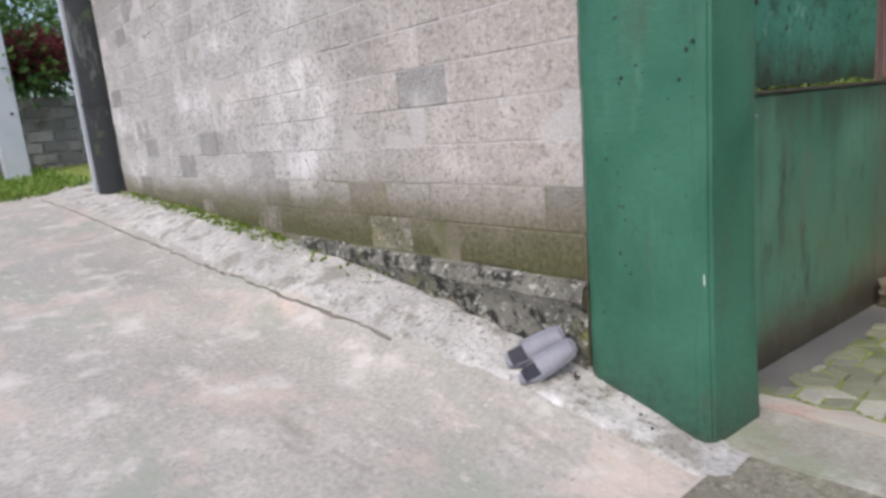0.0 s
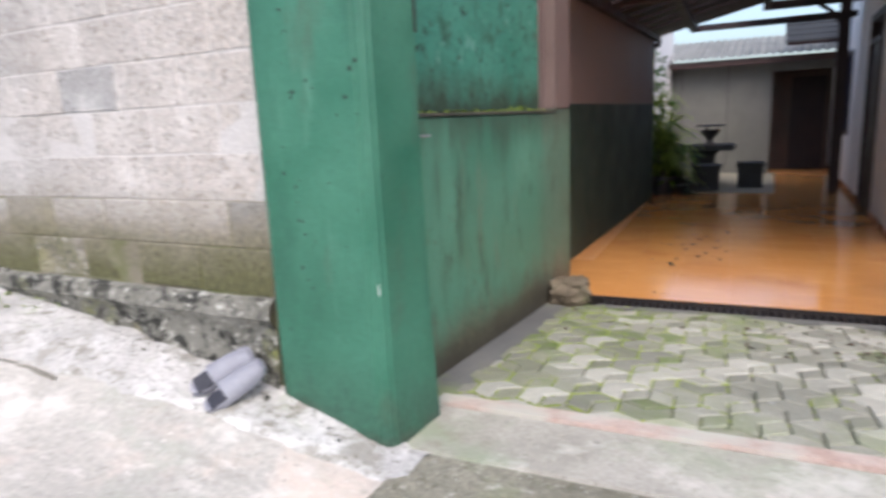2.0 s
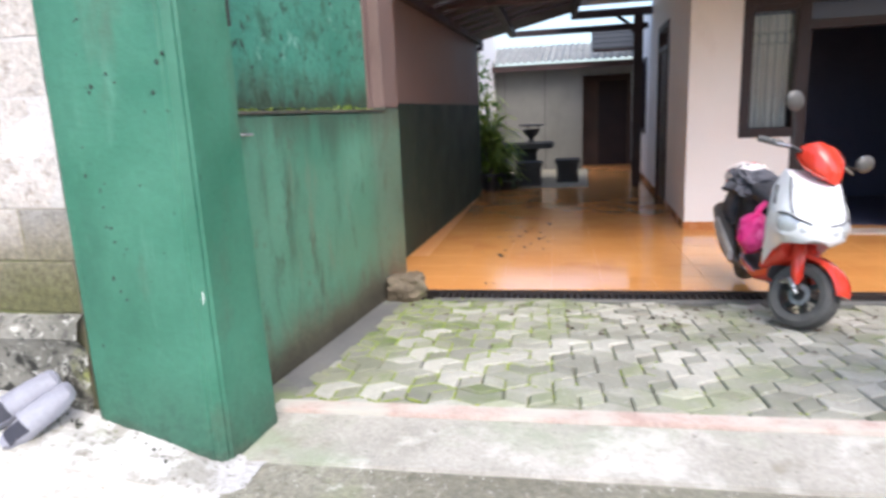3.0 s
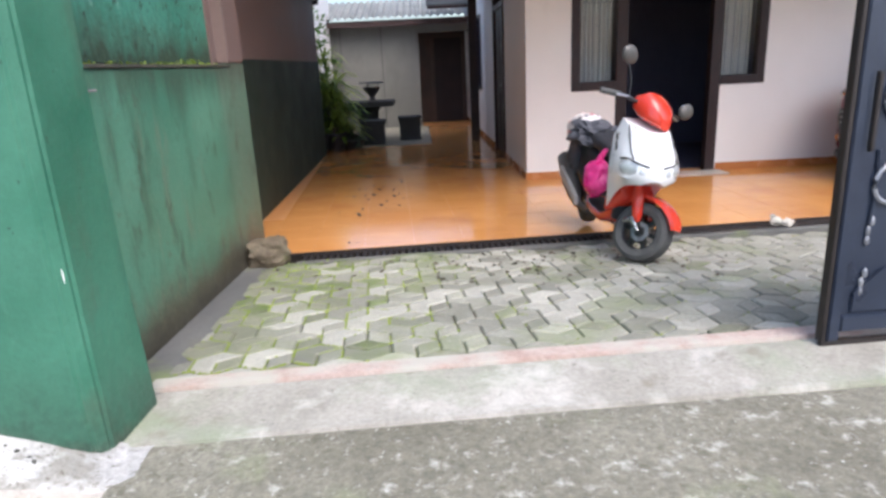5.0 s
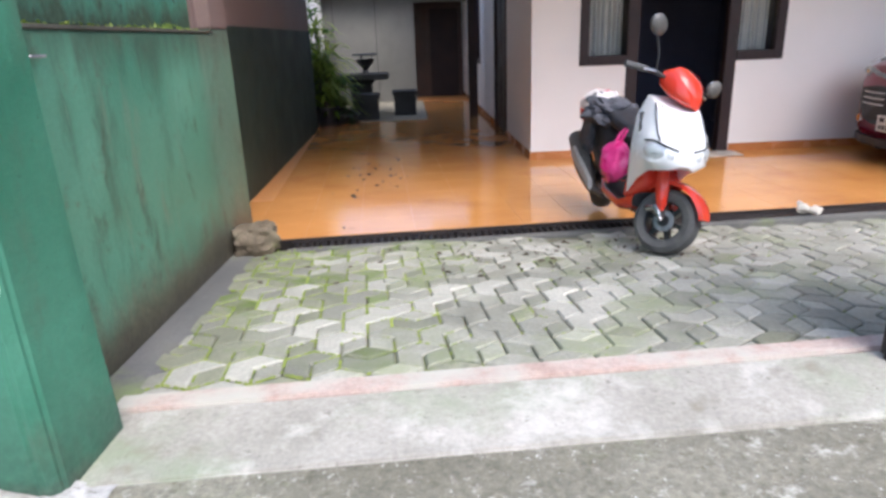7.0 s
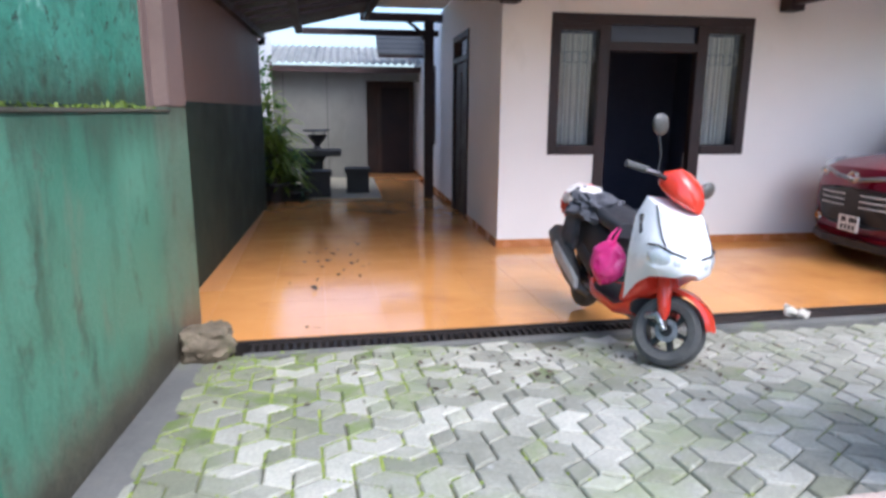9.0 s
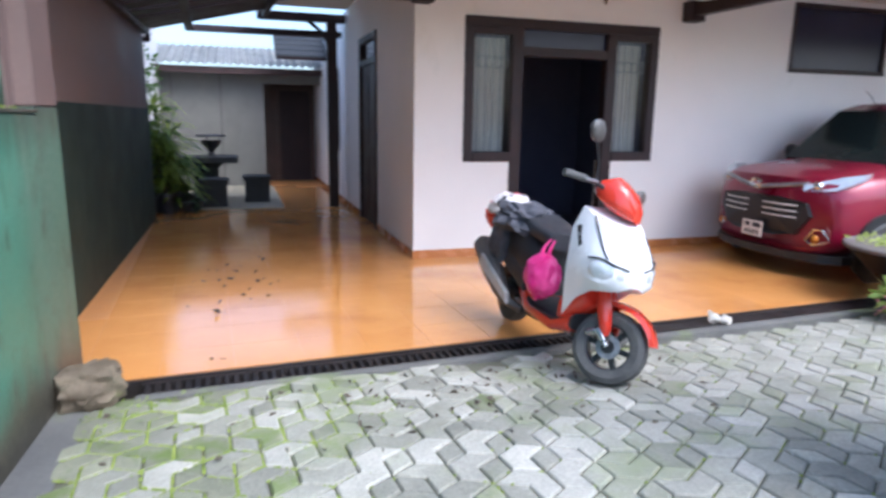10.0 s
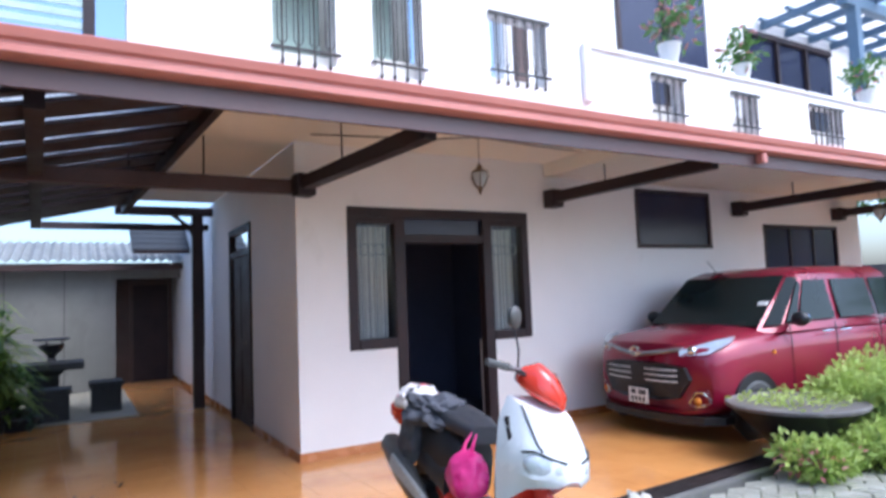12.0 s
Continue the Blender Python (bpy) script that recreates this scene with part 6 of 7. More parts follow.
part("door_frame", boxes((1.48, 1.549, 11.25, 11.3, 0, 2.02), (2.201, 2.27, 11.25, 11.3, 0, 2.02)), M_WOODRED, d3)
rf = structure("roof_back", boxes((-1.5, 2.3, 9.82, 9.87, 2.20, 2.32)), M_WOODRED, "weathered corrugated roof over the far wall", "roof")
bm = bmesh.new()
n = 240
rows = [[], []]
for i in range(n + 1):
    x = -2.2 + 4.6 * i / n
    w = 0.028 * math.sin(2 * math.pi * x / 0.15)
    rows[0].append(bm.verts.new((x, 9.72, 2.36 + w)))
    rows[1].append(bm.verts.new((x, 11.6, 2.86 + w)))
for i in range(n):
    bm.faces.new((rows[0][i], rows[0][i + 1], rows[1][i + 1], rows[1][i]))
bmesh.ops.solidify(bm, geom=bm.faces[:], thickness=0.012)
part("corrugated_sheet", bm, M_SHEET, rf, smooth=True)
hood = thing("roof_hood", "small dark tiled roof above the far doorway", "roof")
bm = bmesh.new()
prism(bm, [(8.9, 2.42), (9.75, 2.95), (9.75, 3.0), (8.88, 2.47)], 1.38, 2.29, "x")
part("slab", bm, M_WOOD, hood)
for k in range(5):
    bm = bmesh.new()
    prism(bm, [(8.88 + 0.17 * k, 2.475 + 0.106 * k), (9.06 + 0.17 * k, 2.585 + 0.106 * k), (9.06 + 0.17 * k, 2.605 + 0.106 * k), (8.88 + 0.17 * k, 2.51 + 0.106 * k)], 1.36, 2.29, "x")
    part("ridge_strip", bm, M_STONE, hood)

table = thing("stone_table", "dark cast stone garden table on the gravel", "table")
part("tabletop", boxes((-0.33, 0.64, 7.55, 8.35, 0.64, 0.74)), M_STONE, table, bevel=0.02)
bm = bmesh.new()
loft(bm, [[(0.13 - w, 7.95 - w, z), (0.13 + w, 7.95 - w, z), (0.13 + w, 7.95 + w, z), (0.13 - w, 7.95 + w, z)] for w, z in ((0.26, 0.012), (0.26, 0.10), (0.19, 0.16), (0.19, 0.55), (0.28, 0.64))])
part("pedestal", bm, M_STONE, table, bevel=0.01)
for x, y in ((0.26, 7.12), (0.92, 7.62), (-0.45, 7.5)):
    st = thing("stone_stool", "dark cast stone stool beside the table", "stool", "stools round the stone table")
    bm = bmesh.new()
    loft(bm, [[(x - w, y - w, z), (x + w, y - w, z), (x + w, y + w, z), (x - w, y + w, z)] for w, z in ((0.205, 0.012), (0.195, 0.06), (0.195, 0.36))])
    part("base", bm, M_STONE, st, bevel=0.01)
    part("seat", boxes((x - 0.225, x + 0.225, y - 0.225, y + 0.225, 0.361, 0.44)), M_STONE, st, bevel=0.015)
bowl = thing("table_urn", "black footed urn on the stone table", "urn")
bm = bmesh.new()
lathe(bm, [(0.09, 0.742), (0.05, 0.80), (0.06, 0.84), (0.15, 0.93), (0.17, 1.0), (0.14, 1.0), (0.11, 0.93), (0.02, 0.9)], (0.22, 7.95, 0), 18)
part("bowl", bm, M_DARKPOT, bowl, smooth=True)
bm = bmesh.new()
lathe(bm, [(0.24, 1.06), (0.24, 1.08), (0.22, 1.09)], (0.22, 7.95, 0), 18)
for a in (0, 2.1, 4.2):
    tube(bm, [(0.22 + 0.13 * math.cos(a), 7.95 + 0.13 * math.sin(a), 1.0), (0.22 + 0.13 * math.cos(a), 7.95 + 0.13 * math.sin(a), 1.06)], 0.012, 6)
part("dish", bm, M_DARKPOT, bowl, smooth=True)


def potted(x, y, r, h, seed, n, length, material, label, zb=0.0, upright=1.0, width=0.05):
    ob = thing("potted_plant", label, "plant", "plants at the passage end")
    bm = bmesh.new()
    lathe(bm, [(r * 0.7, zb), (r, zb + h), (r * 1.08, zb + h), (r * 1.08, zb + h * 0.88), (r * 0.9, zb + h * 0.9), (r * 0.88, zb + h * 0.93), (0.01, zb + h * 0.93)], (x, y, 0), 18)
    part("pot", bm, M_DARKPOT, ob, smooth=True)
    rr = random.Random(seed)
    bm = bmesh.new()
    tops = []
    for k in range(4):
        t = Vector((x + rr.uniform(-0.18, 0.18), y + rr.uniform(-0.18, 0.18), zb + h + upright * rr.uniform(0.2, 0.75)))
        tube(bm, [(x, y, zb + h * 0.9), ((x + t.x) / 2, (y + t.y) / 2, (zb + h + t.z) / 2), t], [0.022, 0.018, 0.012], 6)
        tops.append(t)
    part("stem", bm, M_BARK, ob)
    bm = bmesh.new()
    for k in range(n):
        t = rr.choice(tops)
        a = rr.uniform(0, 2 * math.pi)
        blade(bm, t - Vector((0, 0, rr.uniform(0, 0.35))), (math.cos(a), math.sin(a), rr.uniform(-0.1, 1.4)), length * rr.uniform(0.6, 1.2), width, rr.uniform(0.3, 0.9))
    part("foliage", bm, material, ob)
    return ob


potted(-0.38, 6.55, 0.20, 0.30, 3, 190, 0.50, M_LEAF_Y, "tall spiky green plant in a black pot", upright=1.9)
potted(-0.26, 6.95, 0.22, 0.22, 5, 110, 0.40, M_LEAF, "arching green plant in a black bowl", upright=0.7)
potted(-0.45, 7.25, 0.20, 0.34, 7, 170, 0.50, M_LEAF_Y, "pale green bushy plant in a black pot", upright=2.3)
potted(-0.10, 6.70, 0.24, 0.16, 9, 40, 0.26, M_LEAF_D, "low dark plant in a wide black bowl", upright=0.2)
potted(-0.62, 6.30, 0.17, 0.30, 11, 90, 0.36, M_LEAF_D, "dark leafy plant in a black pot by the downpipe", upright=1.0)
potted(-0.34, 6.75, 0.22, 0.28, 17, 150, 0.60, M_LEAF_Y, "large arching green plant in a black pot", upright=1.3, width=0.07)
potted(-0.30, 7.3, 0.2, 0.3, 19, 120, 0.5, M_LEAF_Y, "pale arching plant in a black pot", upright=0.9)
cl = thing("climbing_plant", "leafy climber hanging beside the downpipe", "plant")
ob = new("foliage", leaf_mesh("foliage", clump_points((-0.62, 6.9, 1.5), 0.55, 500, 21, 1.9, 9), 0.05, M_LEAF, seed=2))
ob.parent = cl
bm = bmesh.new()
tube(bm, [(-0.7, 6.9, 0.0), (-0.66, 6.9, 0.9), (-0.62, 6.95, 2.0), (-0.6, 6.9, 2.4)], [0.03, 0.025, 0.015, 0.008], 6)
part("stem", bm, M_BARK, cl)

# ---- planter bowl and shrubs by the porch ----
pb = thing("planter_bowl", "wide black planter bowl with trailing greenery", "planter")
bm = bmesh.new()
lathe(bm, [(0.19, -0.02), (0.17, 0.05), (0.20, 0.08), (0.36, 0.24), (0.50, 0.39), (0.55, 0.42), (0.55, 0.45), (0.50, 0.44), (0.34, 0.32), (0.02, 0.30)], (5.86, 0.16, 0), 32)
part("bowl", bm, M_DARKPOT, pb, smooth=True)
# pale ring paints the light that the bowl's edge catches
bm = bmesh.new()
lathe(bm, [(0.525, 0.425), (0.553, 0.428), (0.557, 0.452), (0.54, 0.460), (0.515, 0.450)], (5.86, 0.16, 0), 40)
part("rim", bm, M_RIMLIGHT, pb, "planter rim, highlight put into its pale colour", smooth=True)
bm = bmesh.new()
lathe(bm, [(0.44, 0.36), (0.42, 0.39), (0.02, 0.40)], (5.86, 0.16, 0), 24)
part("soil", bm, M_SOIL, pb)
ob = new("greenery", leaf_mesh("greenery", [((5.86 + rnd.uniform(-0.38, 0.45), 0.16 + rnd.uniform(-0.35, 0.35), 0.42 + rnd.uniform(0, 0.09)), (rnd.uniform(-1, 1), rnd.uniform(-1, 1), 0.5)) for i in range(380)], 0.028, M_LEAF_LIME, seed=5))
ob.parent = pb
ob["kind"] = "stuff"


def shrub(c, r, n, leafsize, materials, label, seed, flat=0.75, name="shrub"):
    ob = thing(name, label, "shrub")
    for k, m_ in enumerate(materials):
        lf_ = new("foliage", leaf_mesh("foliage", clump_points(c, r * (1.0 if k == 0 else 0.93), n // (1 + k), seed + k, flat, 16), leafsize, m_, seed=seed + k))
        lf_.parent = ob
    bm = bmesh.new()
    rr = random.Random(seed)
    for k in range(6):
        tube(bm, [(c[0], c[1], 0.0 if c[2] < 2 else c[2] - r), (c[0] + rr.uniform(-0.3, 0.3) * r, c[1] + rr.uniform(-0.3, 0.3) * r, c[2] * 0.6), (c[0] + rr.uniform(-0.6, 0.6) * r, c[1] + rr.uniform(-0.6, 0.6) * r, c[2] + 0.2 * r)], [0.02, 0.014, 0.006], 6)
    part("branches", bm, M_BARK, ob)
    return ob


shrub((6.68, -0.16, 0.33), 0.52, 9000, 0.034, (M_LEAF_LIME, M_LEAF_LIME), "clipped yellow-green leafy shrub beside the planter", 31)
shrub((7.6, 0.0, 0.40), 0.55, 5000, 0.036, (M_LEAF_LIME, M_LEAF_LIME), "yellow-green leafy shrub along the yard", 41)
fl = shrub((5.35, -0.30, 0.12), 0.30, 700, 0.040, (M_LEAF_LIME, M_LEAF_Y), "low shrub with pinkish leaves at the foot of the planter", 51, 0.55)
ob = new("petals", leaf_mesh("petals", clump_points((5.3, -0.34, 0.13), 0.31, 90, 55, 0.55, 9), 0.026, M_PETAL, seed=8))
ob.parent = fl
ob["kind"] = "stuff"
shrub((6.05, -0.40, 0.16), 0.36, 2400, 0.036, (M_LEAF_LIME, M_LEAF_LIME), "low green shrub at the edge of the pavers", 61, 0.6)
structure("planting_bed", boxes((5.75, 16, -0.75, 0.30, -0.05, 0.004)), M_SOIL, "dark soil bed along the yard edge", "bed", 0.004)

# ---- eave, ceiling, balcony ----
structure("ceiling", boxes((HX, 12.4, 0.765, HY - 0.002, 3.0, 3.08), (HX + 0.23, 12.2, HY + 0.0, 5.3, 3.002, 3.08)), M_CEIL, "cream painted porch ceiling", "ceiling")
structure("ceiling_passage", boxes((0.9, HX - 0.002, 0.765, 6.7, 3.0, 3.08)), M_CEIL, "cream painted passage ceiling", "ceiling")
structure("ceiling_beam", boxes((5.33, 12.4, 0.81, HY - 0.004, 2.84, 2.998)), M_CEIL, "lower cream ceiling over the car", "ceiling")
structure("fascia_board", boxes((-0.9, 12.6, 0.485, 0.515, 2.575, 2.842)), M_FASCIA, "brown fascia board under the gutter", "fascia")
bm = bmesh.new()
prof = [(0.484, 2.695), (0.42, 2.695), (0.385, 2.715), (0.385, 2.745), (0.40, 2.752), (0.40, 2.772), (0.375, 2.785), (0.36, 2.832), (0.375, 2.842), (0.484, 2.842)]
loft(bm, [[(x, y, z) for y, z in prof] for x in (-0.9, 12.6)])
g = structure("gutter", bm, M_GUTTER, "brick red moulded gutter along the eave", "gutter", smooth=True)
part("outlet", boxes((6.05, 6.13, 0.40, 0.478, 2.60, 2.694)), M_GUTTER, g, "pink gutter outlet", 0.01)
structure("eave_roof", boxes((-0.9, 12.6, 0.49, 0.80, 2.844, 2.862)), M_GUTTER, "narrow red roof edge above the gutter", "roof")

PYB = 0.62     # parapet's front
OPEN = ((1.55, 1.96, 2.97, 3.62), (2.22, 2.60, 2.97, 3.62), (3.17, 3.70, 3.06, 3.58), (4.87, 5.28, 2.94, 3.35), (5.96, 6.36, 2.93, 3.33), (7.26, 7.88, 2.97, 3.36))


def parapet(x0, x1, z0, z1, openings, name, label):
    rows = []
    cuts = sorted({x0, x1, *[v for o in openings for v in o[:2]]})
    for a, b in zip(cuts, cuts[1:]):
        o = [q for q in openings if q[0] <= a and q[1] >= b]
        if o:
            if o[0][2] > z0 + 0.02:
                rows.append((a, b, PYB, PYB + 0.14, z0, o[0][2]))
            rows.append((a, b, PYB, PYB + 0.14, o[0][3], z1))
        else:
            rows.append((a, b, PYB, PYB + 0.14, z0, z1))
    top = structure(name, boxes(rows[0]), M_WHITE, label, "parapet")
    for r in rows[1:]:
        part("wall_panel", boxes(r), M_WHITE, top)
    return top


parapet(0.75, 3.74, 2.88, 3.98, OPEN[:3], "parapet_high", "high white balcony wall with barred openings")
parapet(4.101, 14.0, 2.88, 3.45, OPEN[3:], "parapet_low", "low white balcony wall with barred openings")
bm = bmesh.new()
prism(bm, [(3.741, 2.88), (3.741, 3.98), (3.84, 3.96), (3.94, 3.88), (4.02, 3.74), (4.07, 3.60), (4.10, 3.45), (4.10, 2.88)], PYB, PYB + 0.14, "y")
structure("parapet_curve", bm, M_WHITE, "curved white shoulder of the balcony wall", "parapet")
structure("parapet_rib", boxes((4.06, 4.14, PYB - 0.05, PYB - 0.001, 2.99, 3.48)), M_WHITE, "white rib on the balcony wall", "trim", 0.01)
structure("coping", boxes((4.12, 14.0, PYB - 0.03, PYB + 0.17, 3.452, 3.49)), M_WHITE, "white coping on the balcony wall", "trim", 0.008)
for x0, x1, z0, z1 in OPEN:
    gg = thing("balcony_grille", "dark wrought iron grille in a balcony opening", "grille", "balcony grilles")
    part("rail", boxes((x0 - 0.02, x1 + 0.02, PYB - 0.035, PYB - 0.015, z1 - 0.03, z1)), M_IRON, gg)
    part("rail", boxes((x0 - 0.02, x1 + 0.02, PYB - 0.035, PYB - 0.015, z0 + 0.06, z0 + 0.075)), M_IRON, gg)
    nb = 4 if x1 - x0 < 0.45 else 6
    for k in range(nb):
        x = x0 + (x1 - x0) * (k + 0.5) / nb
        bm = bmesh.new()
        tube(bm, [(x, PYB - 0.025, z1), (x, PYB - 0.025, z0 - 0.02)], 0.007, 6)
        w = (x1 - x0) / nb * 0.28
        tube(bm, [(x - w, PYB - 0.025, z1 - 0.05), (x - w, PYB - 0.025, z0 + 0.12), (x, PYB - 0.025, z0 + 0.08), (x + w, PYB - 0.025, z0 + 0.12), (x + w, PYB - 0.025, z1 - 0.05), (x - w, PYB - 0.025, z1 - 0.05)], 0.005, 5)
        ball(bm, (x, PYB - 0.025, z0 - 0.02), 0.013, 0.013, 0.02, 6)
        part("bar", bm, M_IRON, gg)
structure("balcony_floor", boxes((HX + 0.0, 15, 0.77, 2.24, 3.081, 3.14)), M_CEIL, "balcony floor slab", "floor")
UY = 2.25
up = structure("wall_upper", boxes((4.5, 6.2, UY, UY + 0.2, 3.14, 6.0), (6.2, 7.9, UY, UY + 0.2, 3.14, 3.35), (6.2, 7.9, UY, UY + 0.2, 5.6, 6.0), (7.9, 8.7, UY, UY + 0.2, 3.14, 6.0), (8.7, 10.9, UY, UY + 0.2, 3.14, 3.35), (8.7, 10.9, UY, UY + 0.2, 5.1, 6.0), (10.9, 15, UY, UY + 0.2, 3.14, 6.0)), M_WHITE, "white upper storey wall behind the balcony", "wall")
for x0, x1, z1, n in ((6.2, 7.9, 5.6, 2), (8.7, 10.9, 5.1, 3)):
    w = structure("window_upper", boxes((x0, x1, UY - 0.03, UY + 0.05, z1 - 0.08, z1)), M_WOOD, "dark upper storey window doors", "window")
    for k in range(n):
        a, b = x0 + (x1 - x0) * k / n, x0 + (x1 - x0) * (k + 1) / n
        part("pane", boxes((a + 0.06, b - 0.001, UY + 0.02, UY + 0.03, 3.35, z1 - 0.081)), M_GLASSDARK, w)
        part("stile", boxes((a, a + 0.06, UY - 0.03, UY + 0.05, 3.35, z1 - 0.081)), M_WOOD, w)
part("shutter", boxes((4.62, 4.80, UY - 0.03, UY - 0.001, 3.6, 5.4)), M_WOODRED, up, "narrow brown shutter")
up_w = structure("window_upper_left", boxes((1.2, 1.95, 0.9, 0.94, 3.15, 4.0), (2.3, 2.5, 0.9, 0.94, 3.15, 4.0)), M_LOUVRE, "pale louvred screen behind the balcony wall", "window")
structure("wall_stair_upper", boxes((1.45, 2.9, 1.4, 1.5, 3.08, 4.6)), M_BACKWALL, "grey wall behind the barred openings", "wall")
structure("roof_passage_upper", boxes((-0.9, 0.74, 0.60, 0.66, 2.864, 2.90)), M_GUTTER, "red roof edge", "roof")
lou = thing("louvre_screen", "pale green louvred screen seen above the gutter", "screen")
for k in range(9):
    part("slat", boxes((-1.3, 0.549, 2.0, 2.02, 3.42 + 0.085 * k, 3.47 + 0.085 * k)), M_LOUVRE, lou)
part("post", boxes((0.55, 0.63, 1.99, 2.05, 2.78, 4.4)), M_WOOD, lou)
part("post", boxes((-0.72, -0.64, 1.99, 2.05, 2.75, 4.4)), M_WOOD, lou)

# pergola over the balcony
per = thing("pergola", "blue-grey pergola with pale sheets over the balcony", "pergola")
part("post", boxes((9.2, 9.33, 1.0, 1.13, 3.14, 5.0)), M_BLUE, per)
part("post", boxes((13.0, 13.13, 1.0, 1.13, 3.14, 5.0)), M_BLUE, per)
part("beam", boxes((9.0, 14.5, 1.0, 1.12, 5.0, 5.14)), M_BLUE, per)
for k in range(9):
    part("rafter", boxes((9.1 + 0.6 * k, 9.17 + 0.6 * k, 0.5, 2.24, 5.141, 5.24)), M_BLUE, per)
for k in range(5):
    part("batten", boxes((9.0, 14.5, 0.55 + 0.4 * k, 0.61 + 0.4 * k, 5.241, 5.28)), M_BLUE, per)


def flower_pot(x, z, r, seed, petals):
    ob = thing("flower_pot", "white pot with flowers on the balcony wall", "flower pot", "pots on the balcony wall")
    bm = bmesh.new()
    lathe(bm, [(r * 0.6, z), (r * 0.9, z + r * 1.2), (r * 1.05, z + r * 1.9), (r * 1.1, z + r * 2.0), (r * 0.95, z + r * 1.95), (0.01, z + r * 1.85)], (x, PYB + 0.07, 0), 16)
    part("pot", bm, M_WHITEPOT, ob, smooth=True)
    for nm, cnt, sz, m_ in (("foliage", 260, 0.035, M_LEAF), ("petals", petals, 0.04, M_PETAL)):
        lf_ = new(nm, leaf_mesh(nm, clump_points((x, PYB + 0.05, z + r * 3.4), r * 2.6, cnt, seed, 1.0, 9), sz, m_, seed=seed))
        lf_.parent = ob
        lf_["kind"] = "stuff"
    bm = bmesh.new()
    for k in range(5):
        tube(bm, [(x, PYB + 0.07, z + r * 1.8), (x + 0.08 * math.cos(k * 1.3), PYB + 0.05 + 0.06 * math.sin(k * 1.3), z + r * 4)], 0.006, 5)
    part("stem", bm, M_LEAF_D, ob)


flower_pot(5.22, 3.49, 0.10, 3, 60)
flower_pot(6.28, 3.49, 0.085, 8, 25)
flower_pot(8.6, 3.49, 0.10, 14, 20)

# trees beyond the house and across the lane
def tree(x, y, z, h, r, seed, label):
    ob = thing("tree", label, "tree", "trees round the house")
    rr = random.Random(seed)
    bm = bmesh.new()
    tube(bm, [(x, y, z), (x + 0.1, y, z + h * 0.3), (x - 0.05, y + 0.1, z + h * 0.6), (x, y, z + h * 0.85)], [r * 0.09, r * 0.075, r * 0.05, r * 0.02], 8)
    for k in range(8):
        a = rr.uniform(0, 6.28)
        b0 = Vector((x, y, z + h * rr.uniform(0.35, 0.7)))
        tube(bm, [b0, b0 + Vector((math.cos(a), math.sin(a), 0.6)) * r * 0.4, b0 + Vector((math.cos(a), math.sin(a), 0.8)) * r * 0.75], [r * 0.035, r * 0.022, r * 0.008], 6)
    part("trunk", bm, M_BARK, ob)
    for k, m_ in enumerate((M_LEAF, M_LEAF_Y)):
        lf_ = new("crown", leaf_mesh("crown", clump_points((x, y, z + h * 0.75), r, 2600 // (k + 1), seed + k, 0.9, 26), 0.14, m_, seed=seed + k))
        lf_.parent = ob


tree(17.5, 3.0, 0.0, 5.5, 2.4, 71, "leafy green tree beyond the porch end")
tree(20.0, 7.0, 0.0, 7.0, 3.0, 75, "tall leafy tree behind the house")
tree(-13.5, 0.5, 0.8, 5.0, 2.2, 81, "leafy tree beyond the old wall")
tree(16.5, -1.5, 0.0, 3.2, 1.7, 85, "small leafy tree at the yard's end")

# plain walls that close the place; the lane one is unseen, added for bounce
structure("wall_lane_far", boxes((-20, 20, -10.3, -10.1, -0.2, 1.3)), M_BACKWALL, "unseen wall added across the lane for bounced light", "wall")
structure("wall_yard_right", boxes((15.8, 16.0, -2.2, 12, -0.2, 1.8)), M_BACKWALL, "plain wall at the yard's end", "wall")
structure("wall_front_boundary", boxes((6.4, 15.8, -2.5, -2.3, -0.2, 1.0)), M_GREEN_OLD, "green boundary wall beyond the gate", "wall")

# ---- pieces: tiles, blocks, pavers ----
TS = 0.40
tile = mesh_of("tile", boxes((0.001, TS - 0.001, 0.001, TS - 0.001, -0.008, 0.0)), M_TILE, 0.001)
extra = bmesh.new()
count = 0
for j in range(-2, 27):
    for i in range(-2, 38):
        c = DRAIN @ Vector((i * TS + 0.4, TILE_Y0 + j * TS + TS / 2, 0))
        if j < 0 or c.x < -0.45 or c.x > 15.8 or c.y > 10.0 or (c.y > HY + 0.15 and c.x > HX + 0.15):
            continue
        if c.x < 5.0 and c.y < 5.5 and count < 300:
            ob = new("tile", tile)
            ob.parent = floor
            ob.matrix_basis = DRAIN @ Matrix.Translation((i * TS + 0.2, TILE_Y0 + j * TS, 0))
            count += 1
        else:
            box(extra, i * TS + 0.201, i * TS + 0.2 + TS - 0.001, TILE_Y0 + j * TS + 0.001, TILE_Y0 + (j + 1) * TS - 0.001, -0.008, 0.0, m=DRAIN)
far_tiles = part("far_tiles", extra, M_TILE, floor)
far_tiles["kind"] = "stuff"

core = bpy.data.objects["wall_block_core"]
rb = random.Random(11)
BL, BH = 0.40, 0.20


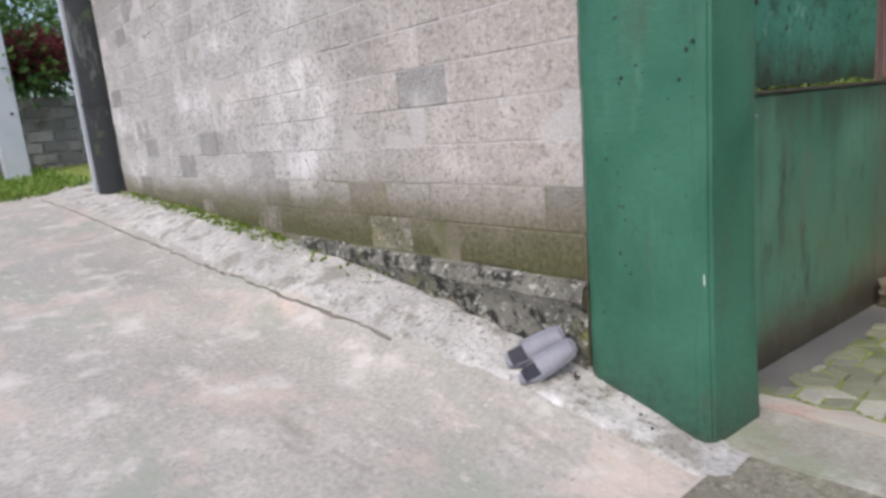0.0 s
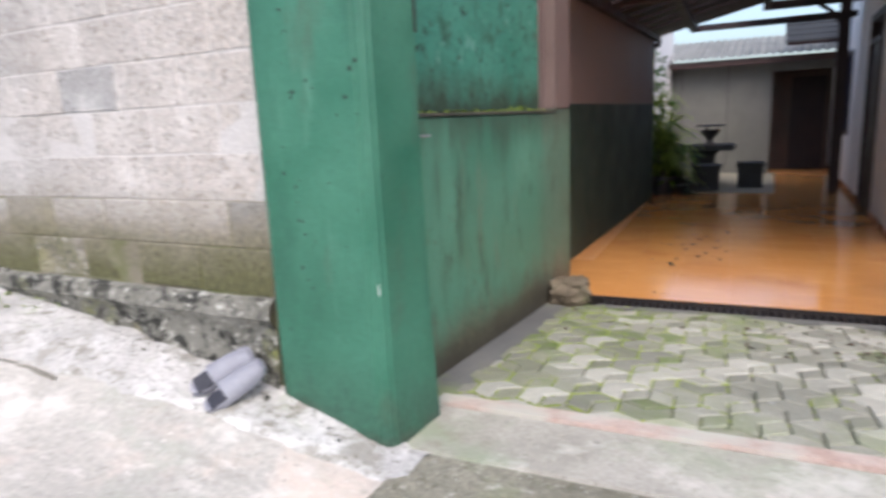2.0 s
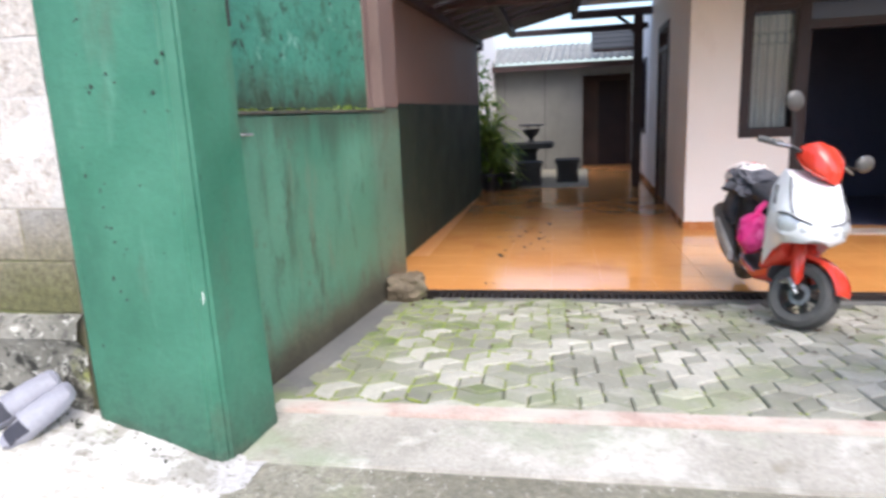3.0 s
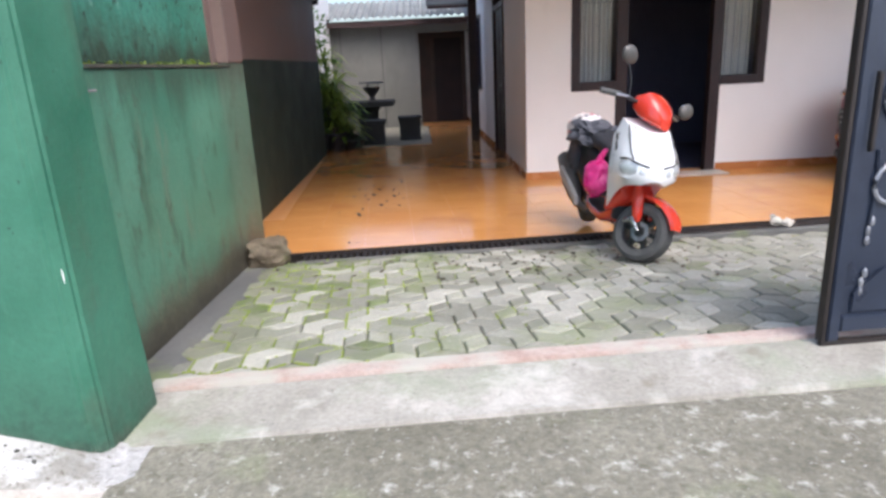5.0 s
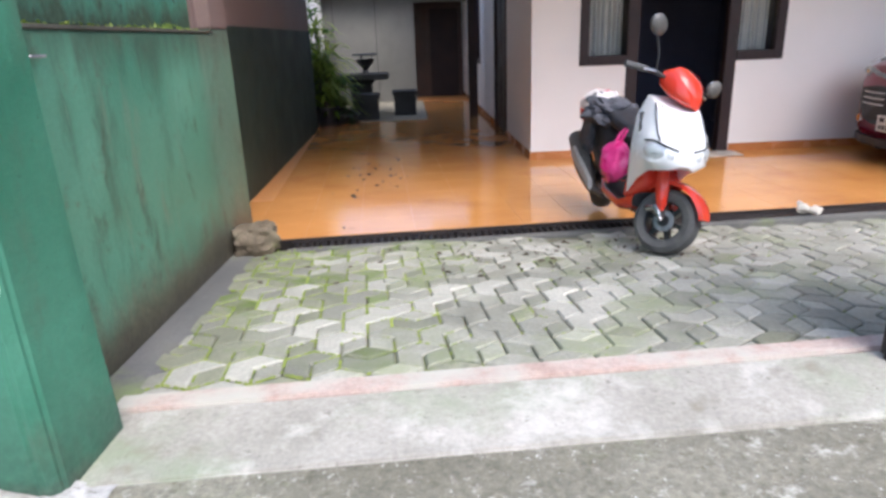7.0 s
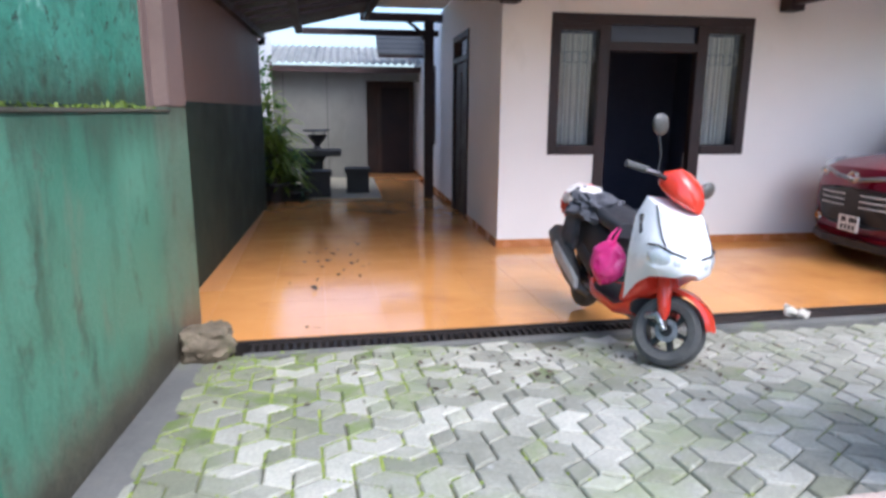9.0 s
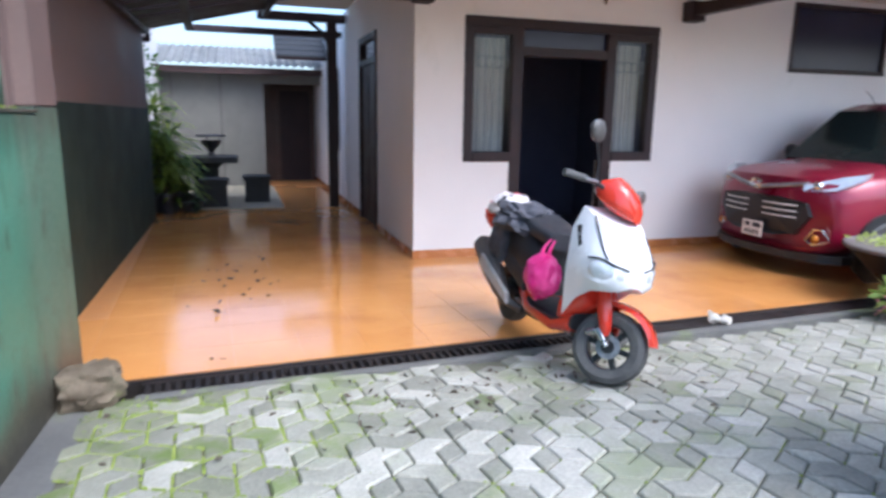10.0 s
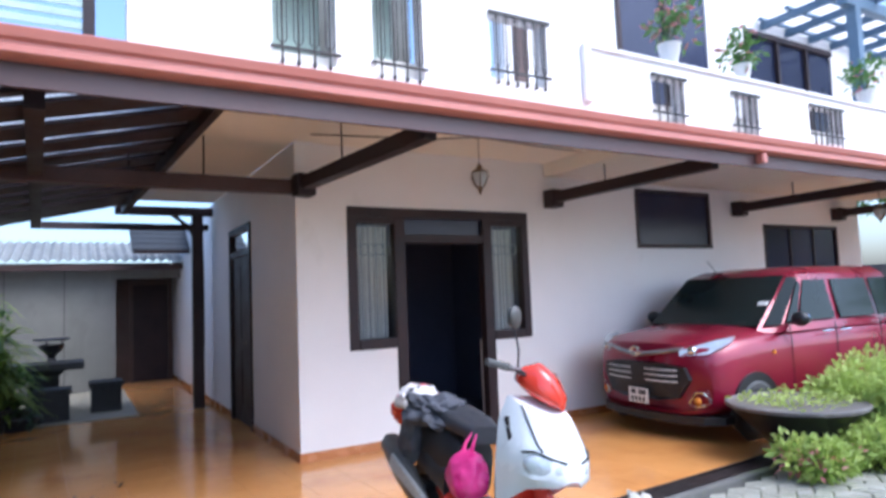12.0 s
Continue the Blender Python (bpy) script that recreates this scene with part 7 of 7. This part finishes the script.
def block_mesh(material, seed):
    bm = boxes((0.001, BL - 0.001, -0.043, 0.0, 0.001, BH - 0.001))
    bmesh.ops.bevel(bm, geom=bm.edges[:], offset=0.006, segments=1, affect="EDGES")
    for v in bm.verts:
        v.co.y += 0.0015 * noise.noise(v.co * 9 + Vector((seed * 3.1, 0, 0)))
        v.co.x += 0.004 * noise.noise(v.co * 14 + Vector((0, seed * 2.3, 0)))
        v.co.z += 0.004 * noise.noise(v.co * 14 + Vector((0, 0, seed * 1.7)))
    return mesh_of("concrete_block", bm, material)


clean = [block_mesh(M_BLOCK, s) for s in range(4)]
dark = [block_mesh(M_BLOCK_DARK, s + 5) for s in range(3)]
mossy = [block_mesh(M_BLOCK_MOSS, s + 9) for s in range(4)]
mid = [block_mesh(M_BLOCK_MID, s + 14) for s in range(4)]
for r in range(13):
    z = 0.69 + BH * r
    for i in range(22):
        x = -0.61 - BL * (i + 1) + (BL / 2 if r % 2 else 0)
        if x < -9.2 or x + BL > -0.40:
            continue
        gz = ground_z(x, -2.7)
        if z + BH < gz:
            continue
        low = z < 1.0 and x > -3.4 or z < gz + 0.10
        low_next = z < 1.25 and x > -3.4
        ob = new("concrete_block", rb.choice(mossy if low and z < 0.8 and rb.random() < 0.35 else mid if low_next and rb.random() < 0.12 else dark if rb.random() < 0.08 else clean))
        ob.parent = core
        ob.location = (x, -2.660 + rb.uniform(-0.004, 0.003), z)
        ob.rotation_euler = (0, rb.uniform(-0.008, 0.008), rb.uniform(-0.006, 0.006))

bed = bpy.data.objects["yard_bed"]
PA = 0.130     # side of a diamond paver; three of them make a hexagon
DIRS = [Vector((PA * math.cos(radians(d)), PA * math.sin(radians(d)))) for d in (30, 150, 270)]


def shrink(out, d):
    """The outline moved inwards by d."""
    res = []
    for i, c in enumerate(out):
        p, q = out[i - 1], out[(i + 1) % len(out)]
        n1 = Vector((-(c - p).y, (c - p).x)).normalized()
        n2 = Vector((-(q - c).y, (q - c).x)).normalized()
        m_ = (n1 + n2).normalized()
        res.append(c + m_ * (d / max(0.4, m_.dot(n1))))
    return res


def paver_outline(kind):
    """Kinds 0 to 2: a diamond; 3 to 5: two neighbouring diamonds cast as one chevron."""
    u, v, w = DIRS[kind % 3], DIRS[(kind + 1) % 3], DIRS[(kind + 2) % 3]
    o = Vector((0, 0))
    return [o, u, u + v, v] if kind < 3 else [o, u, u + v, v, v + w, w]


def paver_bm(bm, kind, m_=None):
    m_ = m_ or Matrix()
    loft(bm, [[m_ @ Vector((p.x, p.y, z)) for p in shrink(paver_outline(kind), d)] for d, z in ((0.004, -0.03), (0.004, -0.009), (0.009, -0.002), (0.015, 0.0))])


def paver_mesh(material, kind):
    bm = bmesh.new()
    paver_bm(bm, kind)
    return mesh_of("paver", bm, material)


kinds = {(m_, t_): paver_mesh(m_, t_) for m_ in (M_PAVER, M_PAVER_MOSS, M_PAVER_PALE) for t_ in range(6)}
slope = math.atan2(0.13, 2.1)
LAY = radians(4)
spots = []
for q in range(-40, 60):
    for r in range(-20, 40):
        hub = Matrix.Rotation(LAY, 2) @ Vector((PA * math.sqrt(3) * (q + r / 2), 1.5 * PA * r))
        pair = rb.choice((0, 0, 0, 1, 2))
        for t_ in (3 + pair, (pair + 2) % 3):
            out = paver_outline(t_)
            c = hub + Matrix.Rotation(LAY, 2) @ (sum(out, Vector((0, 0))) / len(out))
            x, y = c.x, c.y - 2.2
            if kerb_y(x) + 0.04 < y < min(drain_y(x) - 0.31, 0.3) and -0.10 < x < 8.5:
                spots.append((x, y, hub.x, hub.y - 2.2, t_))
spots.sort()
far = []
for n, (x, y, hx, hy, t_) in enumerate(spots):
    dz = rb.uniform(-0.004, 0.003)
    tilt_ = -slope if y < 0 else 0.0
    rock_ = pose(x, y, yard_z(y) + dz + 0.004) @ Matrix.Rotation(tilt_ + rb.uniform(-0.02, 0.02), 4, "X") @ Matrix.Rotation(rb.uniform(-0.02, 0.02), 4, "Y")
    m_ = rock_ @ Matrix.Translation((hx - x, hy - y, 0)) @ Matrix.Rotation(LAY, 4, "Z")
    patch = noise.noise(Vector((x * 1.6, y * 1.6, 2)))
    mt = M_PAVER_MOSS if rb.random() < max(0.04, 0.75 - 0.7 * max(0, x) + 0.4 * patch) else M_PAVER_PALE if rb.random() < (0.42 if t_ > 2 else 0.12) else M_PAVER
    if n < 300:
        ob = new("paver", kinds[(mt, t_)])
        ob.parent = bed
        ob.matrix_basis = m_
    else:
        far.append((m_, t_, mt))
for mt in (M_PAVER, M_PAVER_MOSS, M_PAVER_PALE):
    extra = bmesh.new()
    for m_, t_, mt_ in far:
        if mt_ == mt:
            paver_bm(extra, t_, m_)
    fp = part("far_pavers", extra, mt, bed)
    fp["kind"] = "stuff"

# moss in the joints, thickest in the corner by the rock
rm_ = random.Random(23)
vs, fs = [], []
for x, y, hx, hy, t_ in spots:
    if x > 4.2:
        continue
    out = paver_outline(t_)
    for p0, p1 in zip(out, out[1:]):
        patch = noise.noise(Vector((x * 2.2, y * 2.2, 5)))
        p = min(0.95, max(0.03, 0.85 - 0.9 * max(0, x - 0.3) + 1.0 * patch - 0.12 * abs(y + 0.5)))
        for k in range(7):
            if rm_.random() > p:
                continue
            c = Matrix.Rotation(LAY, 2) @ (p0 + (p1 - p0) * ((k + rm_.random()) / 7)) + Vector((hx, hy))
            c = Vector((c.x, c.y, yard_z(c.y)))
            r1, r2, h = rm_.uniform(0.006, 0.014), rm_.uniform(0.006, 0.012), rm_.uniform(0.003, 0.006)
            n = len(vs)
            vs += [c + Vector((r1 * math.cos(a), r2 * math.sin(a), -0.004)) for a in (j * math.pi / 3 + rm_.random() for j in range(6))] + [c + Vector((0, 0, h))]
            fs += [(n + j, n + (j + 1) % 6, n + 6) for j in range(6)]
moss_me = bpy.data.meshes.new("joint_moss")
moss_me.from_pydata(vs, [], fs)
moss_me.materials.append(M_MOSS)
tagged(new("joint_moss", moss_me), "bright green moss growing in the paver joints", "moss", kind="stuff")


# cracks in the lane
def crack(name, pts, width, seed):
    rr = random.Random(seed)
    bm = bmesh.new()
    secs = []
    for (xa, ya), (xb, yb) in zip(pts, pts[1:]):
        n = max(2, int(abs(xb - xa) / 0.05))
        for k in range(n):
            f = k / n
            x = xa + (xb - xa) * f
            y = ya + (yb - ya) * f + 0.030 * noise.noise(Vector((x * 3, seed, 0))) + 0.018 * noise.noise(Vector((x * 13, seed, 4)))
            w = width * max(0.02, 0.5 + 2.2 * noise.noise(Vector((x * 4, 7, seed))) + rr.uniform(-0.2, 0.2))
            z = ground_z(x, y)
            secs.append([(x, y - w, z + 0.011), (x, y + w, z + 0.011), (x, y + w, z - 0.02), (x, y - w, z - 0.02)])
    loft(bm, secs)
    return structure(name, bm, M_CRACK, "dark broken crack in the concrete lane", "crack")


M_CRACK = mat("crack_dirt", (0.19, 0.175, 0.145), (0.32, 0.30, 0.255), 0.95, 5, 60, 0.4, stains=(((0.40, 0.38, 0.34), 8.0, 0.55, 0.65, None),))
crack("road_crack", [(-8.6, -3.45), (-5.2, -3.30), (-3.4, -3.22), (-2.0, -3.12), (-1.5, -3.08)], 0.009, 3)
